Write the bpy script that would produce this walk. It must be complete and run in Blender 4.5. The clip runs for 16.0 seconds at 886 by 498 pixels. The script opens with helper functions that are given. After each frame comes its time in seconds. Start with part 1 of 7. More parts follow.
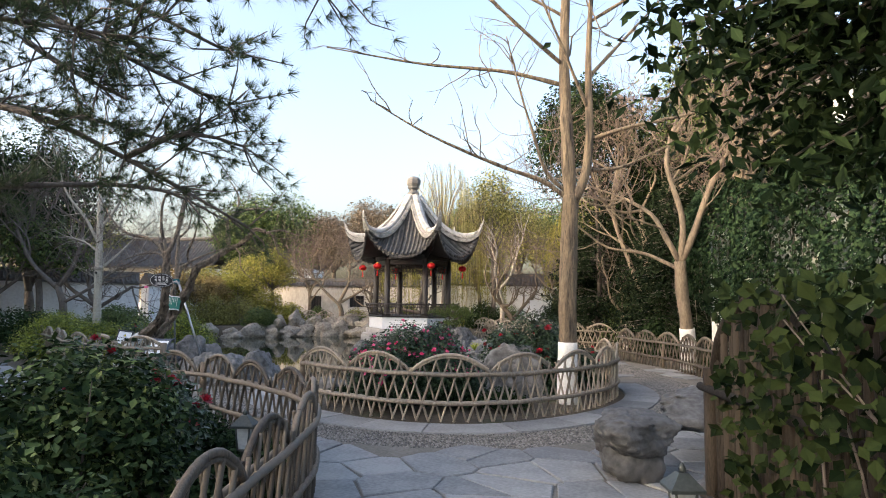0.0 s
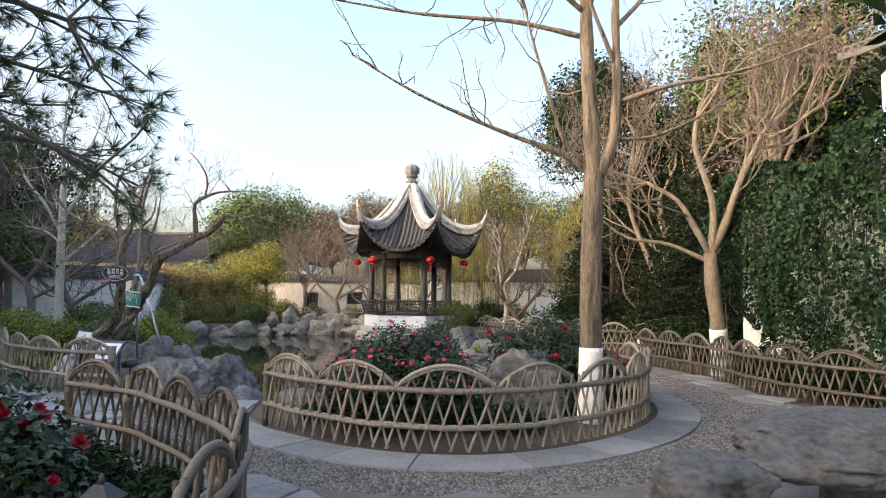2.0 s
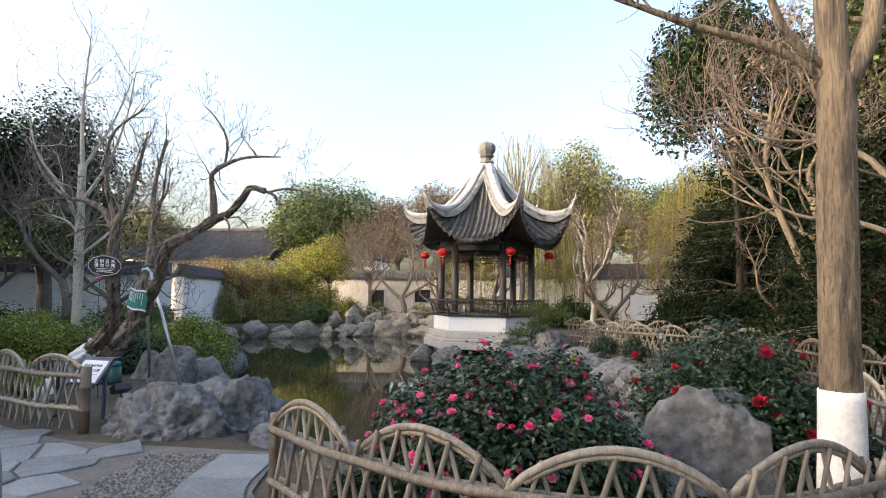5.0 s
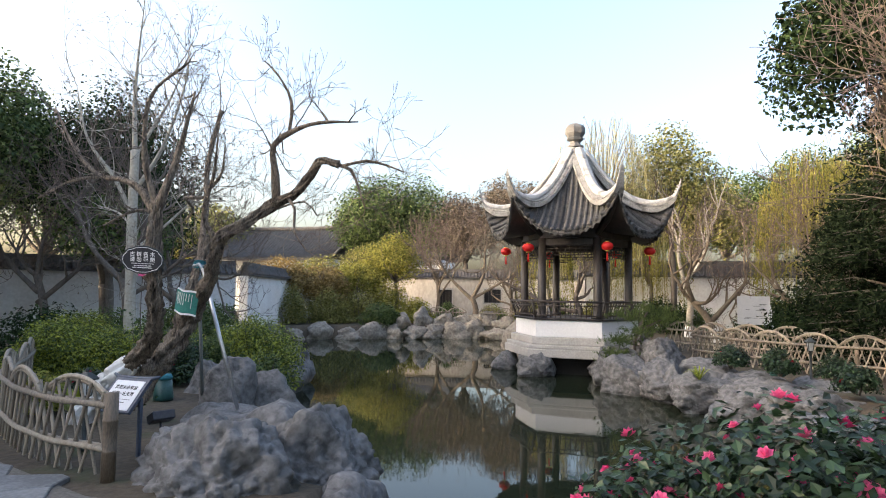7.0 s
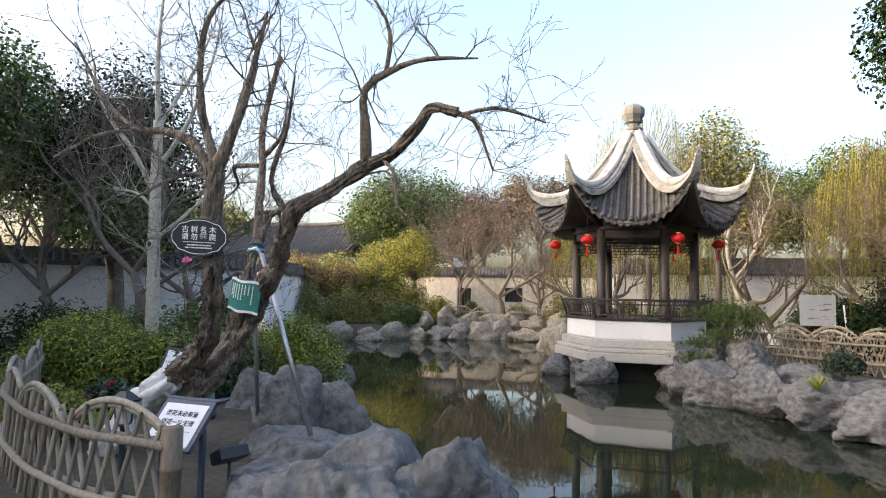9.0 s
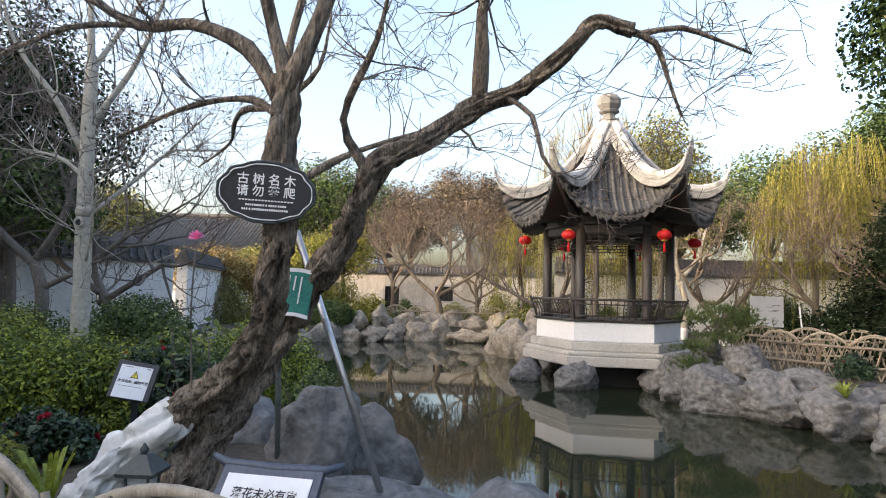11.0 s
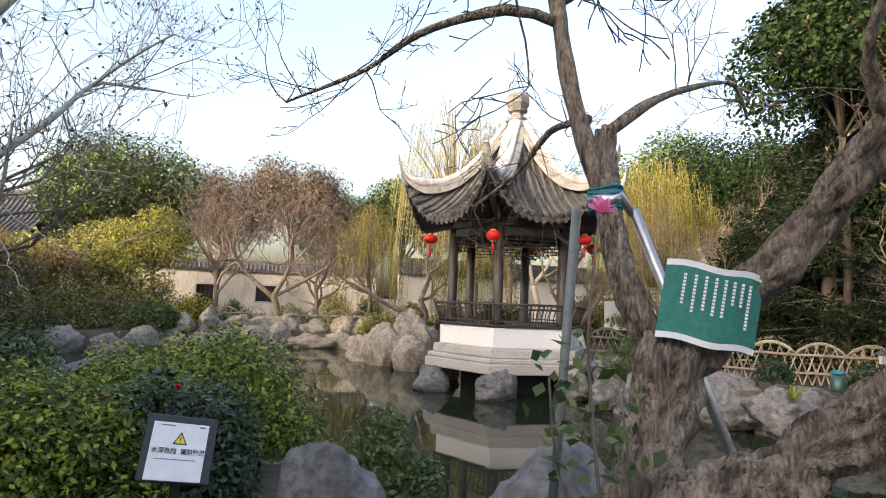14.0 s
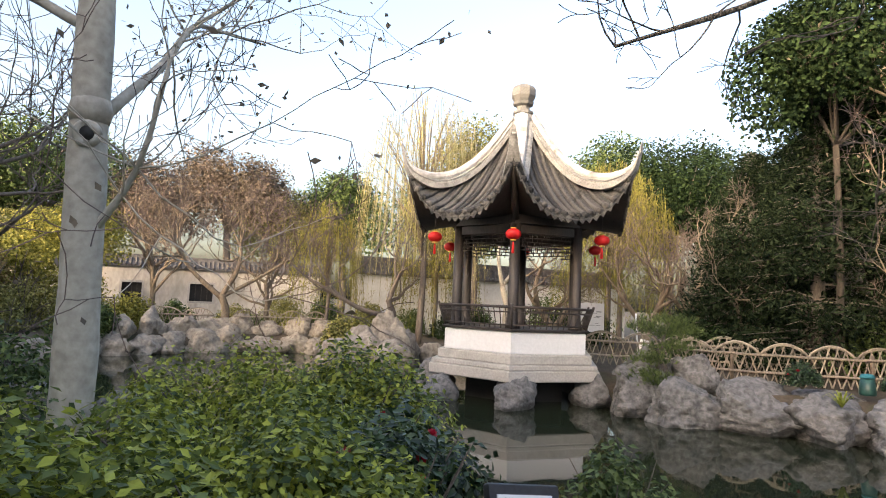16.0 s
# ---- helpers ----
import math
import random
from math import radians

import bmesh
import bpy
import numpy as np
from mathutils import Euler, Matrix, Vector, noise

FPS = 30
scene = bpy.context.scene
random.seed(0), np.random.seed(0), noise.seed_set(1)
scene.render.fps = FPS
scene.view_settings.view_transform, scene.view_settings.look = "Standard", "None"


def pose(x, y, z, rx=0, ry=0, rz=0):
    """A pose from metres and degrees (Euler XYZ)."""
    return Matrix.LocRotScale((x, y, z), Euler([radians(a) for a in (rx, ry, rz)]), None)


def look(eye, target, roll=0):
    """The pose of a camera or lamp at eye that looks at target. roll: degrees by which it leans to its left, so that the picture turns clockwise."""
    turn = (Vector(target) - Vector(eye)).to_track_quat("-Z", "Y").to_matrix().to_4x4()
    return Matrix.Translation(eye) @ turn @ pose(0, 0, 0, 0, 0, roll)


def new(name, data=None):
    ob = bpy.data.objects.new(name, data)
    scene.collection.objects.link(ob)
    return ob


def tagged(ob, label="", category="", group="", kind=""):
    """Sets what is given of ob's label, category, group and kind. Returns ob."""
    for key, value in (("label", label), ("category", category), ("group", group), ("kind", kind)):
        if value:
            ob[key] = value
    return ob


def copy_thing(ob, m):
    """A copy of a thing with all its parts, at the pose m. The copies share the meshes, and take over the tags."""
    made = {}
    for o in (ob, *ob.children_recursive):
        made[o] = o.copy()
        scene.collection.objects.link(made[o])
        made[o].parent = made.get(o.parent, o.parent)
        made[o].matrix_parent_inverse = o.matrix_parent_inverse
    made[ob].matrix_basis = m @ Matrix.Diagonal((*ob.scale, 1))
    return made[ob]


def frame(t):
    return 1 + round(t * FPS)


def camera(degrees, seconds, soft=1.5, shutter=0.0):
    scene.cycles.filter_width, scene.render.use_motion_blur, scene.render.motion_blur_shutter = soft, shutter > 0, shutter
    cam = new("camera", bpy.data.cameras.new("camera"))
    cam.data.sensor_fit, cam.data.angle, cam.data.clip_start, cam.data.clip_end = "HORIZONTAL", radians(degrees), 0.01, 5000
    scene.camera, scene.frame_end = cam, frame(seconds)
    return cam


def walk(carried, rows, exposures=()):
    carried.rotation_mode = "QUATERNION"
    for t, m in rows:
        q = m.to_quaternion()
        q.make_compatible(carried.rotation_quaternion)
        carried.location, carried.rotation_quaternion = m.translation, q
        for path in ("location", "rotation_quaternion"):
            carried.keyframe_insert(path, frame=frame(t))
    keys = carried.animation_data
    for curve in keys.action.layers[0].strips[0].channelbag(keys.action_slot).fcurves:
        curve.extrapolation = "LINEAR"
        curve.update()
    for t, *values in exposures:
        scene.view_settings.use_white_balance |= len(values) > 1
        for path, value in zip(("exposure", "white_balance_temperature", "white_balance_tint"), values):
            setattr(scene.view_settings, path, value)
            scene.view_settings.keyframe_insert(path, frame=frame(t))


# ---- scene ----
cam = camera(71.5, 16.0, soft=1.0)
METRES, EYE, TILT, LEAN, TURN = 16.5, 1.45, 4.8, -0.7, 0.0
ROWS = [
    (0.0, 0.0, 0.0, 0.0, 0.0, 0.0, -0.0),
    (0.5, 0.0019, 0.0172, -0.0021, -0.09, -0.08, 0.01),
    (1.0, 0.0033, 0.041, -0.0034, -0.42, -0.16, -0.09),
    (1.5, 0.0054, 0.0684, -0.0056, -0.39, -0.24, -0.07),
    (2.0, 0.0044, 0.0976, -0.0086, 0.22, -0.29, -0.06),
    (2.5, 0.0039, 0.1275, -0.0117, 1.01, -0.31, 0.01),
    (3.0, 0.0012, 0.158, -0.0129, 2.82, -0.33, 0.16),
    (3.5, -0.0034, 0.1893, -0.0145, 4.19, -0.38, 0.25),
    (4.0, -0.0076, 0.2203, -0.0168, 4.94, -0.48, 0.32),
    (6.5, -0.0596, 0.3669, -0.028, 10.36, -0.49, 0.75),
    (7.0, -0.0752, 0.3911, -0.0293, 11.99, -0.5, 0.85),
    (7.5, -0.0937, 0.4149, -0.0331, 12.58, -0.52, 0.91),
    (8.0, -0.1158, 0.4338, -0.0361, 13.13, -0.52, 0.89),
    (10.5, -0.2461, 0.5299, -0.0463, 5.47, -0.62, -0.26),
    (11.0, -0.2707, 0.5502, -0.0489, 2.69, -0.64, -0.61),
    (11.5, -0.2971, 0.5687, -0.0507, -0.55, -0.61, -1.0),
    (12.0, -0.3228, 0.5866, -0.0525, -6.98, -0.47, -1.67),
    (12.5, -0.3516, 0.6046, -0.0537, -11.24, -0.34, -2.21),
    (13.0, -0.3807, 0.6234, -0.0555, -13.84, -0.25, -2.55),
    (13.5, -0.4084, 0.6433, -0.056, -15.04, -0.17, -2.68),
    (14.0, -0.4355, 0.662, -0.0575, -18.03, -0.0, -3.08),
    (14.5, -0.4593, 0.6866, -0.0607, -20.76, 0.09, -3.32),
    (15.0, -0.4854, 0.7099, -0.062, -22.29, 0.18, -3.49),
    (15.5, -0.5076, 0.7368, -0.0646, -24.36, 0.28, -3.62),
    (16.0, -0.532, 0.762, -0.0656, -26.54, 0.42, -3.95),
]
walk(cam, [(t, pose(0, 0, EYE, TILT, LEAN, TURN) @ pose(METRES * x, METRES * y, METRES * z, 90 + pitch, roll, yaw)) for t, x, y, z, yaw, pitch, roll in ROWS],
     [(0.0, 2.35, 6500, 14), (4.0, 2.42, 6450, 14), (11.0, 2.42, 6500, 14), (16.0, 2.45, 6750, 16)])

# ---------------------------------------------------------------- light
world = bpy.data.worlds.new("sky")
scene.world = world
world.use_nodes = True
wn = world.node_tree
sky = wn.nodes.new("ShaderNodeTexSky")
sky.sky_type, sky.sun_disc = "NISHITA", False
SUN_AZ, SUN_EL = radians(246), radians(14)  # compass bearing of the sun, clockwise from +y
sky.sun_elevation, sky.sun_rotation = SUN_EL, SUN_AZ
sky.air_density, sky.dust_density, sky.ozone_density = 1.0, 6.5, 1.0
wn.nodes["Background"].inputs["Strength"].default_value = 0.15
wn.links.new(sky.outputs[0], wn.nodes["Background"].inputs["Color"])
sun = new("sun", bpy.data.lights.new("sun", "SUN"))
sun.data.energy, sun.data.angle, sun.data.color = 0.55, radians(4), (1.0, 0.88, 0.72)
toward = Vector((math.sin(SUN_AZ) * math.cos(SUN_EL), math.cos(SUN_AZ) * math.cos(SUN_EL), math.sin(SUN_EL)))
sun.matrix_world = look(toward * 50, (0, 0, 0))


# ---------------------------------------------------------------- materials
def mat(name, dark, light, rough=0.8, scale=6.0, bump=0.3, fine=8.0, metal=0.0, island=0.0, obj=0.0, trans=0.0,
        stretch=(1, 1, 1), spots=None, spot_amount=0.6, spot_scale=1.5, bump_dist=0.02, specular=0.5):
    """Noise at two scales between two colours, with bump; spots: a third colour in patches."""
    m = bpy.data.materials.new(name)
    m.use_nodes = True
    nt = m.node_tree
    N, Lk = nt.nodes, nt.links
    b = N["Principled BSDF"]
    co = N.new("ShaderNodeTexCoord")
    mp = N.new("ShaderNodeMapping")
    mp.inputs["Scale"].default_value = stretch
    Lk.new(co.outputs["Object"], mp.inputs[0])
    n1 = N.new("ShaderNodeTexNoise")
    n1.inputs["Scale"].default_value, n1.inputs["Detail"].default_value = scale, 6
    n2 = N.new("ShaderNodeTexNoise")
    n2.inputs["Scale"].default_value, n2.inputs["Detail"].default_value = scale * fine, 5
    Lk.new(mp.outputs[0], n1.inputs["Vector"]), Lk.new(mp.outputs[0], n2.inputs["Vector"])
    mx = N.new("ShaderNodeMath")
    mx.operation = "MULTIPLY_ADD"
    mx.inputs[1].default_value = 0.55
    Lk.new(n2.outputs[0], mx.inputs[0])
    ml = N.new("ShaderNodeMath")
    ml.operation = "MULTIPLY"
    ml.inputs[1].default_value = 0.45
    Lk.new(n1.outputs[0], ml.inputs[0]), Lk.new(ml.outputs[0], mx.inputs[2])
    val = mx.outputs[0]
    if island or obj:
        src = N.new("ShaderNodeNewGeometry").outputs["Random Per Island"] if island else N.new("ShaderNodeObjectInfo").outputs["Random"]
        ad = N.new("ShaderNodeMath")
        ad.operation = "MULTIPLY_ADD"
        ad.inputs[1].default_value, ad.inputs[2].default_value = (island or obj), -(island or obj) / 2
        Lk.new(src, ad.inputs[0])
        a2 = N.new("ShaderNodeMath")
        Lk.new(val, a2.inputs[0]), Lk.new(ad.outputs[0], a2.inputs[1])
        val = a2.outputs[0]
    ramp = N.new("ShaderNodeValToRGB")
    ramp.color_ramp.elements[0].position, ramp.color_ramp.elements[0].color = 0.33, (*dark, 1)
    ramp.color_ramp.elements[1].position, ramp.color_ramp.elements[1].color = 0.68, (*light, 1)
    Lk.new(val, ramp.inputs[0])
    col = ramp.outputs[0]
    if spots:
        n3 = N.new("ShaderNodeTexNoise")
        n3.inputs["Scale"].default_value, n3.inputs["Detail"].default_value = spot_scale, 8
        Lk.new(mp.outputs[0], n3.inputs["Vector"])
        r3 = N.new("ShaderNodeValToRGB")
        r3.color_ramp.elements[0].position, r3.color_ramp.elements[1].position = 1 - spot_amount, min(1, 1.15 - spot_amount)
        Lk.new(n3.outputs[0], r3.inputs[0])
        mc = N.new("ShaderNodeMixRGB")
        mc.inputs[2].default_value = (*spots, 1)
        Lk.new(r3.outputs[0], mc.inputs[0]), Lk.new(col, mc.inputs[1])
        col = mc.outputs[0]
    Lk.new(col, b.inputs["Base Color"])
    b.inputs["Roughness"].default_value, b.inputs["Metallic"].default_value = rough, metal
    b.inputs["Specular IOR Level"].default_value = specular
    if bump:
        bp = N.new("ShaderNodeBump")
        bp.inputs["Strength"].default_value, bp.inputs["Distance"].default_value = bump, bump_dist
        Lk.new(mx.outputs[0], bp.inputs["Height"]), Lk.new(bp.outputs[0], b.inputs["Normal"])
    if trans:
        t = N.new("ShaderNodeBsdfTranslucent")
        Lk.new(col, t.inputs[0])
        s = N.new("ShaderNodeMixShader")
        s.inputs[0].default_value = trans
        Lk.new(b.outputs[0], s.inputs[1]), Lk.new(t.outputs[0], s.inputs[2])
        Lk.new(s.outputs[0], N["Material Output"].inputs[0])
    return m


def leaf_mat(name, dark, light, rough=0.5, trans=0.25, specular=0.22):
    return mat(name, dark, light, rough, 3.0, 0, island=0.75, trans=trans, specular=specular)


SOIL = mat("soil", (0.035, 0.028, 0.02), (0.11, 0.085, 0.055), 0.95, 1.2, 0.8, 14, spots=(0.05, 0.06, 0.025), spot_amount=0.45)
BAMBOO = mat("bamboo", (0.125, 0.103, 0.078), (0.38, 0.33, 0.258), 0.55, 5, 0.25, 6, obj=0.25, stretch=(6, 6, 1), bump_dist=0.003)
# BAMBOO darkened for the fences in shade; the shade is in the colour
BAMBOO_SHADED = mat("shaded_bamboo", (0.045, 0.037, 0.029), (0.17, 0.143, 0.112), 0.65, 5, 0.3, 6, obj=0.35, stretch=(6, 6, 1), bump_dist=0.003)
BAMBOO_POST = mat("bamboo_post", (0.075, 0.058, 0.042), (0.21, 0.165, 0.12), 0.6, 5, 0.3, 6, stretch=(4, 4, 1), bump_dist=0.004)
# old bamboo, its colour darkened for the deep tree shade on the near fence
BAMBOO_DEEP_SHADE = mat("old_shaded_bamboo", (0.014, 0.011, 0.009), (0.052, 0.042, 0.032), 0.8, 5, 0.4, 6, obj=0.4, stretch=(6, 6, 1), bump_dist=0.004, specular=0.2)
SLATE = mat("flagstone", (0.125, 0.13, 0.135), (0.27, 0.275, 0.275), 0.6, 2.5, 0.5, 12, obj=0.3, bump_dist=0.006)
PEBBLE = mat("pebble", (0.055, 0.053, 0.048), (0.24, 0.225, 0.20), 0.65, 9, 0, island=0.9)
MORTAR = mat("mortar", (0.10, 0.09, 0.075), (0.20, 0.185, 0.16), 0.95, 3, 0.6, 14, bump_dist=0.01)
ROCK = mat("lake_stone", (0.06, 0.06, 0.058), (0.27, 0.265, 0.26), 0.9, 2.2, 1.0, 6, spots=(0.05, 0.05, 0.045), spot_amount=0.46, spot_scale=2.4, bump_dist=0.06)
ROCK_WARM = mat("shore_stone", (0.125, 0.108, 0.086), (0.40, 0.36, 0.30), 0.9, 1.6, 0.8, 6, spots=(0.09, 0.08, 0.055), spot_amount=0.45, bump_dist=0.05)
ROCK_DARK = mat("dark_stone", (0.035, 0.036, 0.037), (0.15, 0.153, 0.155), 0.85, 3.0, 0.8, 6, spots=(0.028, 0.029, 0.029), spot_amount=0.45, bump_dist=0.03)
WHITEWASH = mat("whitewash", (0.62, 0.61, 0.59), (0.84, 0.84, 0.83), 0.9, 1.2, 0.2, 10, spots=(0.46, 0.45, 0.42), spot_amount=0.36, spot_scale=0.8)
OLDWALL = mat("old_plaster", (0.40, 0.36, 0.30), (0.68, 0.64, 0.57), 0.95, 0.8, 0.3, 10, spots=(0.27, 0.25, 0.21), spot_amount=0.45, spot_scale=0.45, stretch=(1, 1, 0.5))
PAVWHITE = mat("white_render", (0.74, 0.74, 0.74), (0.86, 0.86, 0.86), 0.85, 1.5, 0.1, 12)
PAVSTONE = mat("grey_stone", (0.36, 0.34, 0.31), (0.54, 0.52, 0.48), 0.8, 2.0, 0.25, 12, spots=(0.27, 0.25, 0.22), spot_amount=0.4, spot_scale=1.1)
FINIAL = mat("finial_stone", (0.12, 0.117, 0.11), (0.25, 0.245, 0.235), 0.85, 5, 0.3, 8)
WOOD = mat("dark_timber", (0.022, 0.018, 0.016), (0.065, 0.052, 0.045), 0.5, 3, 0.25, 8, stretch=(3, 3, 0.5))
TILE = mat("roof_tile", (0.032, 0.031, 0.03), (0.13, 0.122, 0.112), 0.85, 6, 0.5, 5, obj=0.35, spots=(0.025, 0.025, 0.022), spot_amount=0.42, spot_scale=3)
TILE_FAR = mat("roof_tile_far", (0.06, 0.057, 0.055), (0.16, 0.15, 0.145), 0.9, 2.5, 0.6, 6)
RIDGE = mat("lime_ridge", (0.36, 0.35, 0.33), (0.68, 0.67, 0.64), 0.9, 4, 0.6, 6, spots=(0.15, 0.145, 0.125), spot_amount=0.44, spot_scale=3.0)
RIDGE_FOOT = mat("weathered_ridge_course", (0.20, 0.195, 0.18), (0.46, 0.45, 0.425), 0.9, 5, 0.6, 6, spots=(0.10, 0.097, 0.085), spot_amount=0.45, spot_scale=4)
RED = mat("red_silk", (0.62, 0.012, 0.014), (0.85, 0.03, 0.03), 0.5, 8, 0.1, trans=0.25)
GOLD = mat("gold_paper", (0.55, 0.33, 0.05), (0.75, 0.5, 0.1), 0.45, 8, 0)
BARK_GINKGO = mat("ginkgo_bark", (0.055, 0.045, 0.036), (0.29, 0.225, 0.15), 0.95, 4, 1.0, 5, stretch=(4, 4, 0.4), bump_dist=0.03, spots=(0.035, 0.03, 0.027), spot_amount=0.46, spot_scale=3.5)
BARK_OLD = mat("old_bark", (0.045, 0.034, 0.027), (0.36, 0.295, 0.225), 0.92, 7, 1.0, 4, stretch=(3, 3, 0.9), bump_dist=0.04, spots=(0.04, 0.031, 0.025), spot_amount=0.45, spot_scale=5)
BARK_PALE = mat("plane_bark", (0.26, 0.235, 0.19), (0.50, 0.47, 0.40), 0.85, 3, 0.4, 7, spots=(0.2, 0.18, 0.14), spot_amount=0.42, spot_scale=3)
BARK_TAN = mat("tan_bark", (0.085, 0.066, 0.048), (0.26, 0.208, 0.148), 0.9, 3, 0.5, 6, stretch=(2, 2, 0.6), spots=(0.06, 0.05, 0.04), spot_amount=0.4, spot_scale=2.5)
BARK_DARK = mat("dark_bark", (0.022, 0.018, 0.015), (0.075, 0.062, 0.05), 0.95, 4, 0.5, 6, stretch=(2, 2, 0.6))
BARK_GREY = mat("grey_bark", (0.065, 0.055, 0.047), (0.20, 0.17, 0.145), 0.9, 4, 0.5, 6, stretch=(2, 2, 0.6))
TWIG = mat("twig", (0.055, 0.043, 0.036), (0.15, 0.118, 0.098), 0.9, 3, 0, island=0.3)
TWIG_PINK = mat("pinkish_twig", (0.085, 0.062, 0.054), (0.19, 0.142, 0.122), 0.9, 3, 0, island=0.3)
LIME = mat("lime_paint", (0.60, 0.60, 0.58), (0.85, 0.85, 0.83), 0.9, 6, 0.5, 5, spots=(0.35, 0.32, 0.28), spot_amount=0.33, spot_scale=5, bump_dist=0.015)
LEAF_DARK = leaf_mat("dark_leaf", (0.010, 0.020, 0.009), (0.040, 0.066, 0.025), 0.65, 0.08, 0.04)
LEAF_CAM = leaf_mat("camellia_leaf", (0.012, 0.028, 0.013), (0.045, 0.085, 0.035), 0.36, 0.15, 0.4)
LEAF_MID = leaf_mat("mid_leaf", (0.04, 0.068, 0.022), (0.145, 0.195, 0.062), 0.5)
LEAF_HEDGE = leaf_mat("hedge_leaf", (0.085, 0.115, 0.016), (0.36, 0.40, 0.062), 0.45, 0.3)
# near-black: shade from the tree overhead is put into the leaf colour
LEAF_VINE_SHADED = leaf_mat("shaded_vine_leaf", (0.006, 0.012, 0.005), (0.028, 0.042, 0.014), 0.65, 0.06, 0.03)
LEAF_YEL = leaf_mat("yellow_leaf", (0.13, 0.14, 0.028), (0.36, 0.345, 0.08), 0.55, 0.35)
LEAF_OLIVE = leaf_mat("olive_leaf", (0.125, 0.13, 0.04), (0.35, 0.335, 0.11), 0.55, 0.3)
LEAF_RUST = leaf_mat("rust_leaf", (0.19, 0.135, 0.05), (0.42, 0.31, 0.125), 0.6, 0.3)
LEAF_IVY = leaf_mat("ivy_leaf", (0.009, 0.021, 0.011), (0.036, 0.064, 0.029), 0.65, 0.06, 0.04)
LEAF_WILLOW = leaf_mat("willow_leaf", (0.13, 0.13, 0.028), (0.35, 0.325, 0.075), 0.6, 0.35)
LEAF_WPALE = leaf_mat("pale_willow_twig", (0.27, 0.24, 0.10), (0.50, 0.45, 0.22), 0.7, 0.3)
LEAF_BLUSH = leaf_mat("thin_brown_leaf", (0.095, 0.078, 0.055), (0.24, 0.19, 0.14), 0.6, 0.25)
NEEDLE = leaf_mat("pine_needle", (0.028, 0.048, 0.022), (0.095, 0.13, 0.055), 0.5, 0.2)
# kept near-black and without gloss to stand in for shade inside the cedars
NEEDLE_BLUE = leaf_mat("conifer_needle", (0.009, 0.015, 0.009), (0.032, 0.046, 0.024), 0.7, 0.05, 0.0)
PINK = mat("pink_petal", (0.74, 0.06, 0.22), (0.92, 0.22, 0.42), 0.5, 10, 0, obj=0.5, trans=0.3)
CRIMSON = mat("crimson_petal", (0.30, 0.006, 0.02), (0.50, 0.015, 0.04), 0.5, 10, 0, obj=0.5, trans=0.2)
ROSE = mat("rose_petal", (0.75, 0.16, 0.38), (0.92, 0.36, 0.56), 0.5, 14, 0, trans=0.3)
METAL = mat("galvanised_steel", (0.42, 0.43, 0.44), (0.62, 0.63, 0.64), 0.38, 6, 0.1, metal=0.9)
DARKMETAL = mat("dark_green_metal", (0.02, 0.028, 0.03), (0.05, 0.062, 0.062), 0.5, 8, 0.1)
GREYPAINT = mat("grey_green_paint", (0.10, 0.12, 0.12), (0.17, 0.19, 0.19), 0.5, 8, 0.1)
BLACK = mat("black_panel", (0.012, 0.013, 0.018), (0.028, 0.03, 0.038), 0.45, 6, 0.05)
NAVY = mat("slate_blue_frame", (0.04, 0.055, 0.085), (0.075, 0.095, 0.135), 0.5, 6, 0.05)
PAPER = mat("white_panel", (0.70, 0.72, 0.74), (0.82, 0.83, 0.84), 0.5, 3, 0.02)
INK = mat("black_ink", (0.012, 0.012, 0.014), (0.02, 0.02, 0.022), 0.6, 6, 0)
WHITEINK = mat("white_ink", (0.78, 0.78, 0.78), (0.86, 0.86, 0.86), 0.6, 6, 0)
GREENCLOTH = mat("green_cloth", (0.015, 0.14, 0.12), (0.035, 0.24, 0.20), 0.75, 6, 0.2)
BLUECLOTH = mat("blue_green_cloth", (0.01, 0.09, 0.12), (0.03, 0.20, 0.24), 0.8, 6, 0.3)
YELLOW = mat("warning_yellow", (0.75, 0.62, 0.02), (0.85, 0.72, 0.05), 0.5, 6, 0)
FROST = mat("frosted_glass", (0.30, 0.33, 0.34), (0.45, 0.48, 0.49), 0.25, 6, 0)
GREENPLASTIC = mat("dark_green_plastic", (0.012, 0.05, 0.045), (0.025, 0.09, 0.08), 0.4, 6, 0.1)
# near-black that stands in for the unlit inside of openings and under the floor
RECESS_SHADE = mat("recess_shade", (0.012, 0.012, 0.012), (0.03, 0.028, 0.026), 0.8, 4, 0.1)

WATER = bpy.data.materials.new("pond_water")
WATER.use_nodes = True
wt = WATER.node_tree
wb = wt.nodes["Principled BSDF"]
wb.inputs["Base Color"].default_value = (0.018, 0.024, 0.014, 1)
wb.inputs["Roughness"].default_value, wb.inputs["IOR"].default_value = 0.03, 1.33
wco = wt.nodes.new("ShaderNodeTexCoord")
wno = wt.nodes.new("ShaderNodeTexNoise")
wno.inputs["Scale"].default_value, wno.inputs["Detail"].default_value = 2.2, 3
wbp = wt.nodes.new("ShaderNodeBump")
wbp.inputs["Strength"].default_value, wbp.inputs["Distance"].default_value = 0.10, 0.01
wt.links.new(wco.outputs["Object"], wno.inputs["Vector"])
wt.links.new(wno.outputs[0], wbp.inputs["Height"]), wt.links.new(wbp.outputs[0], wb.inputs["Normal"])


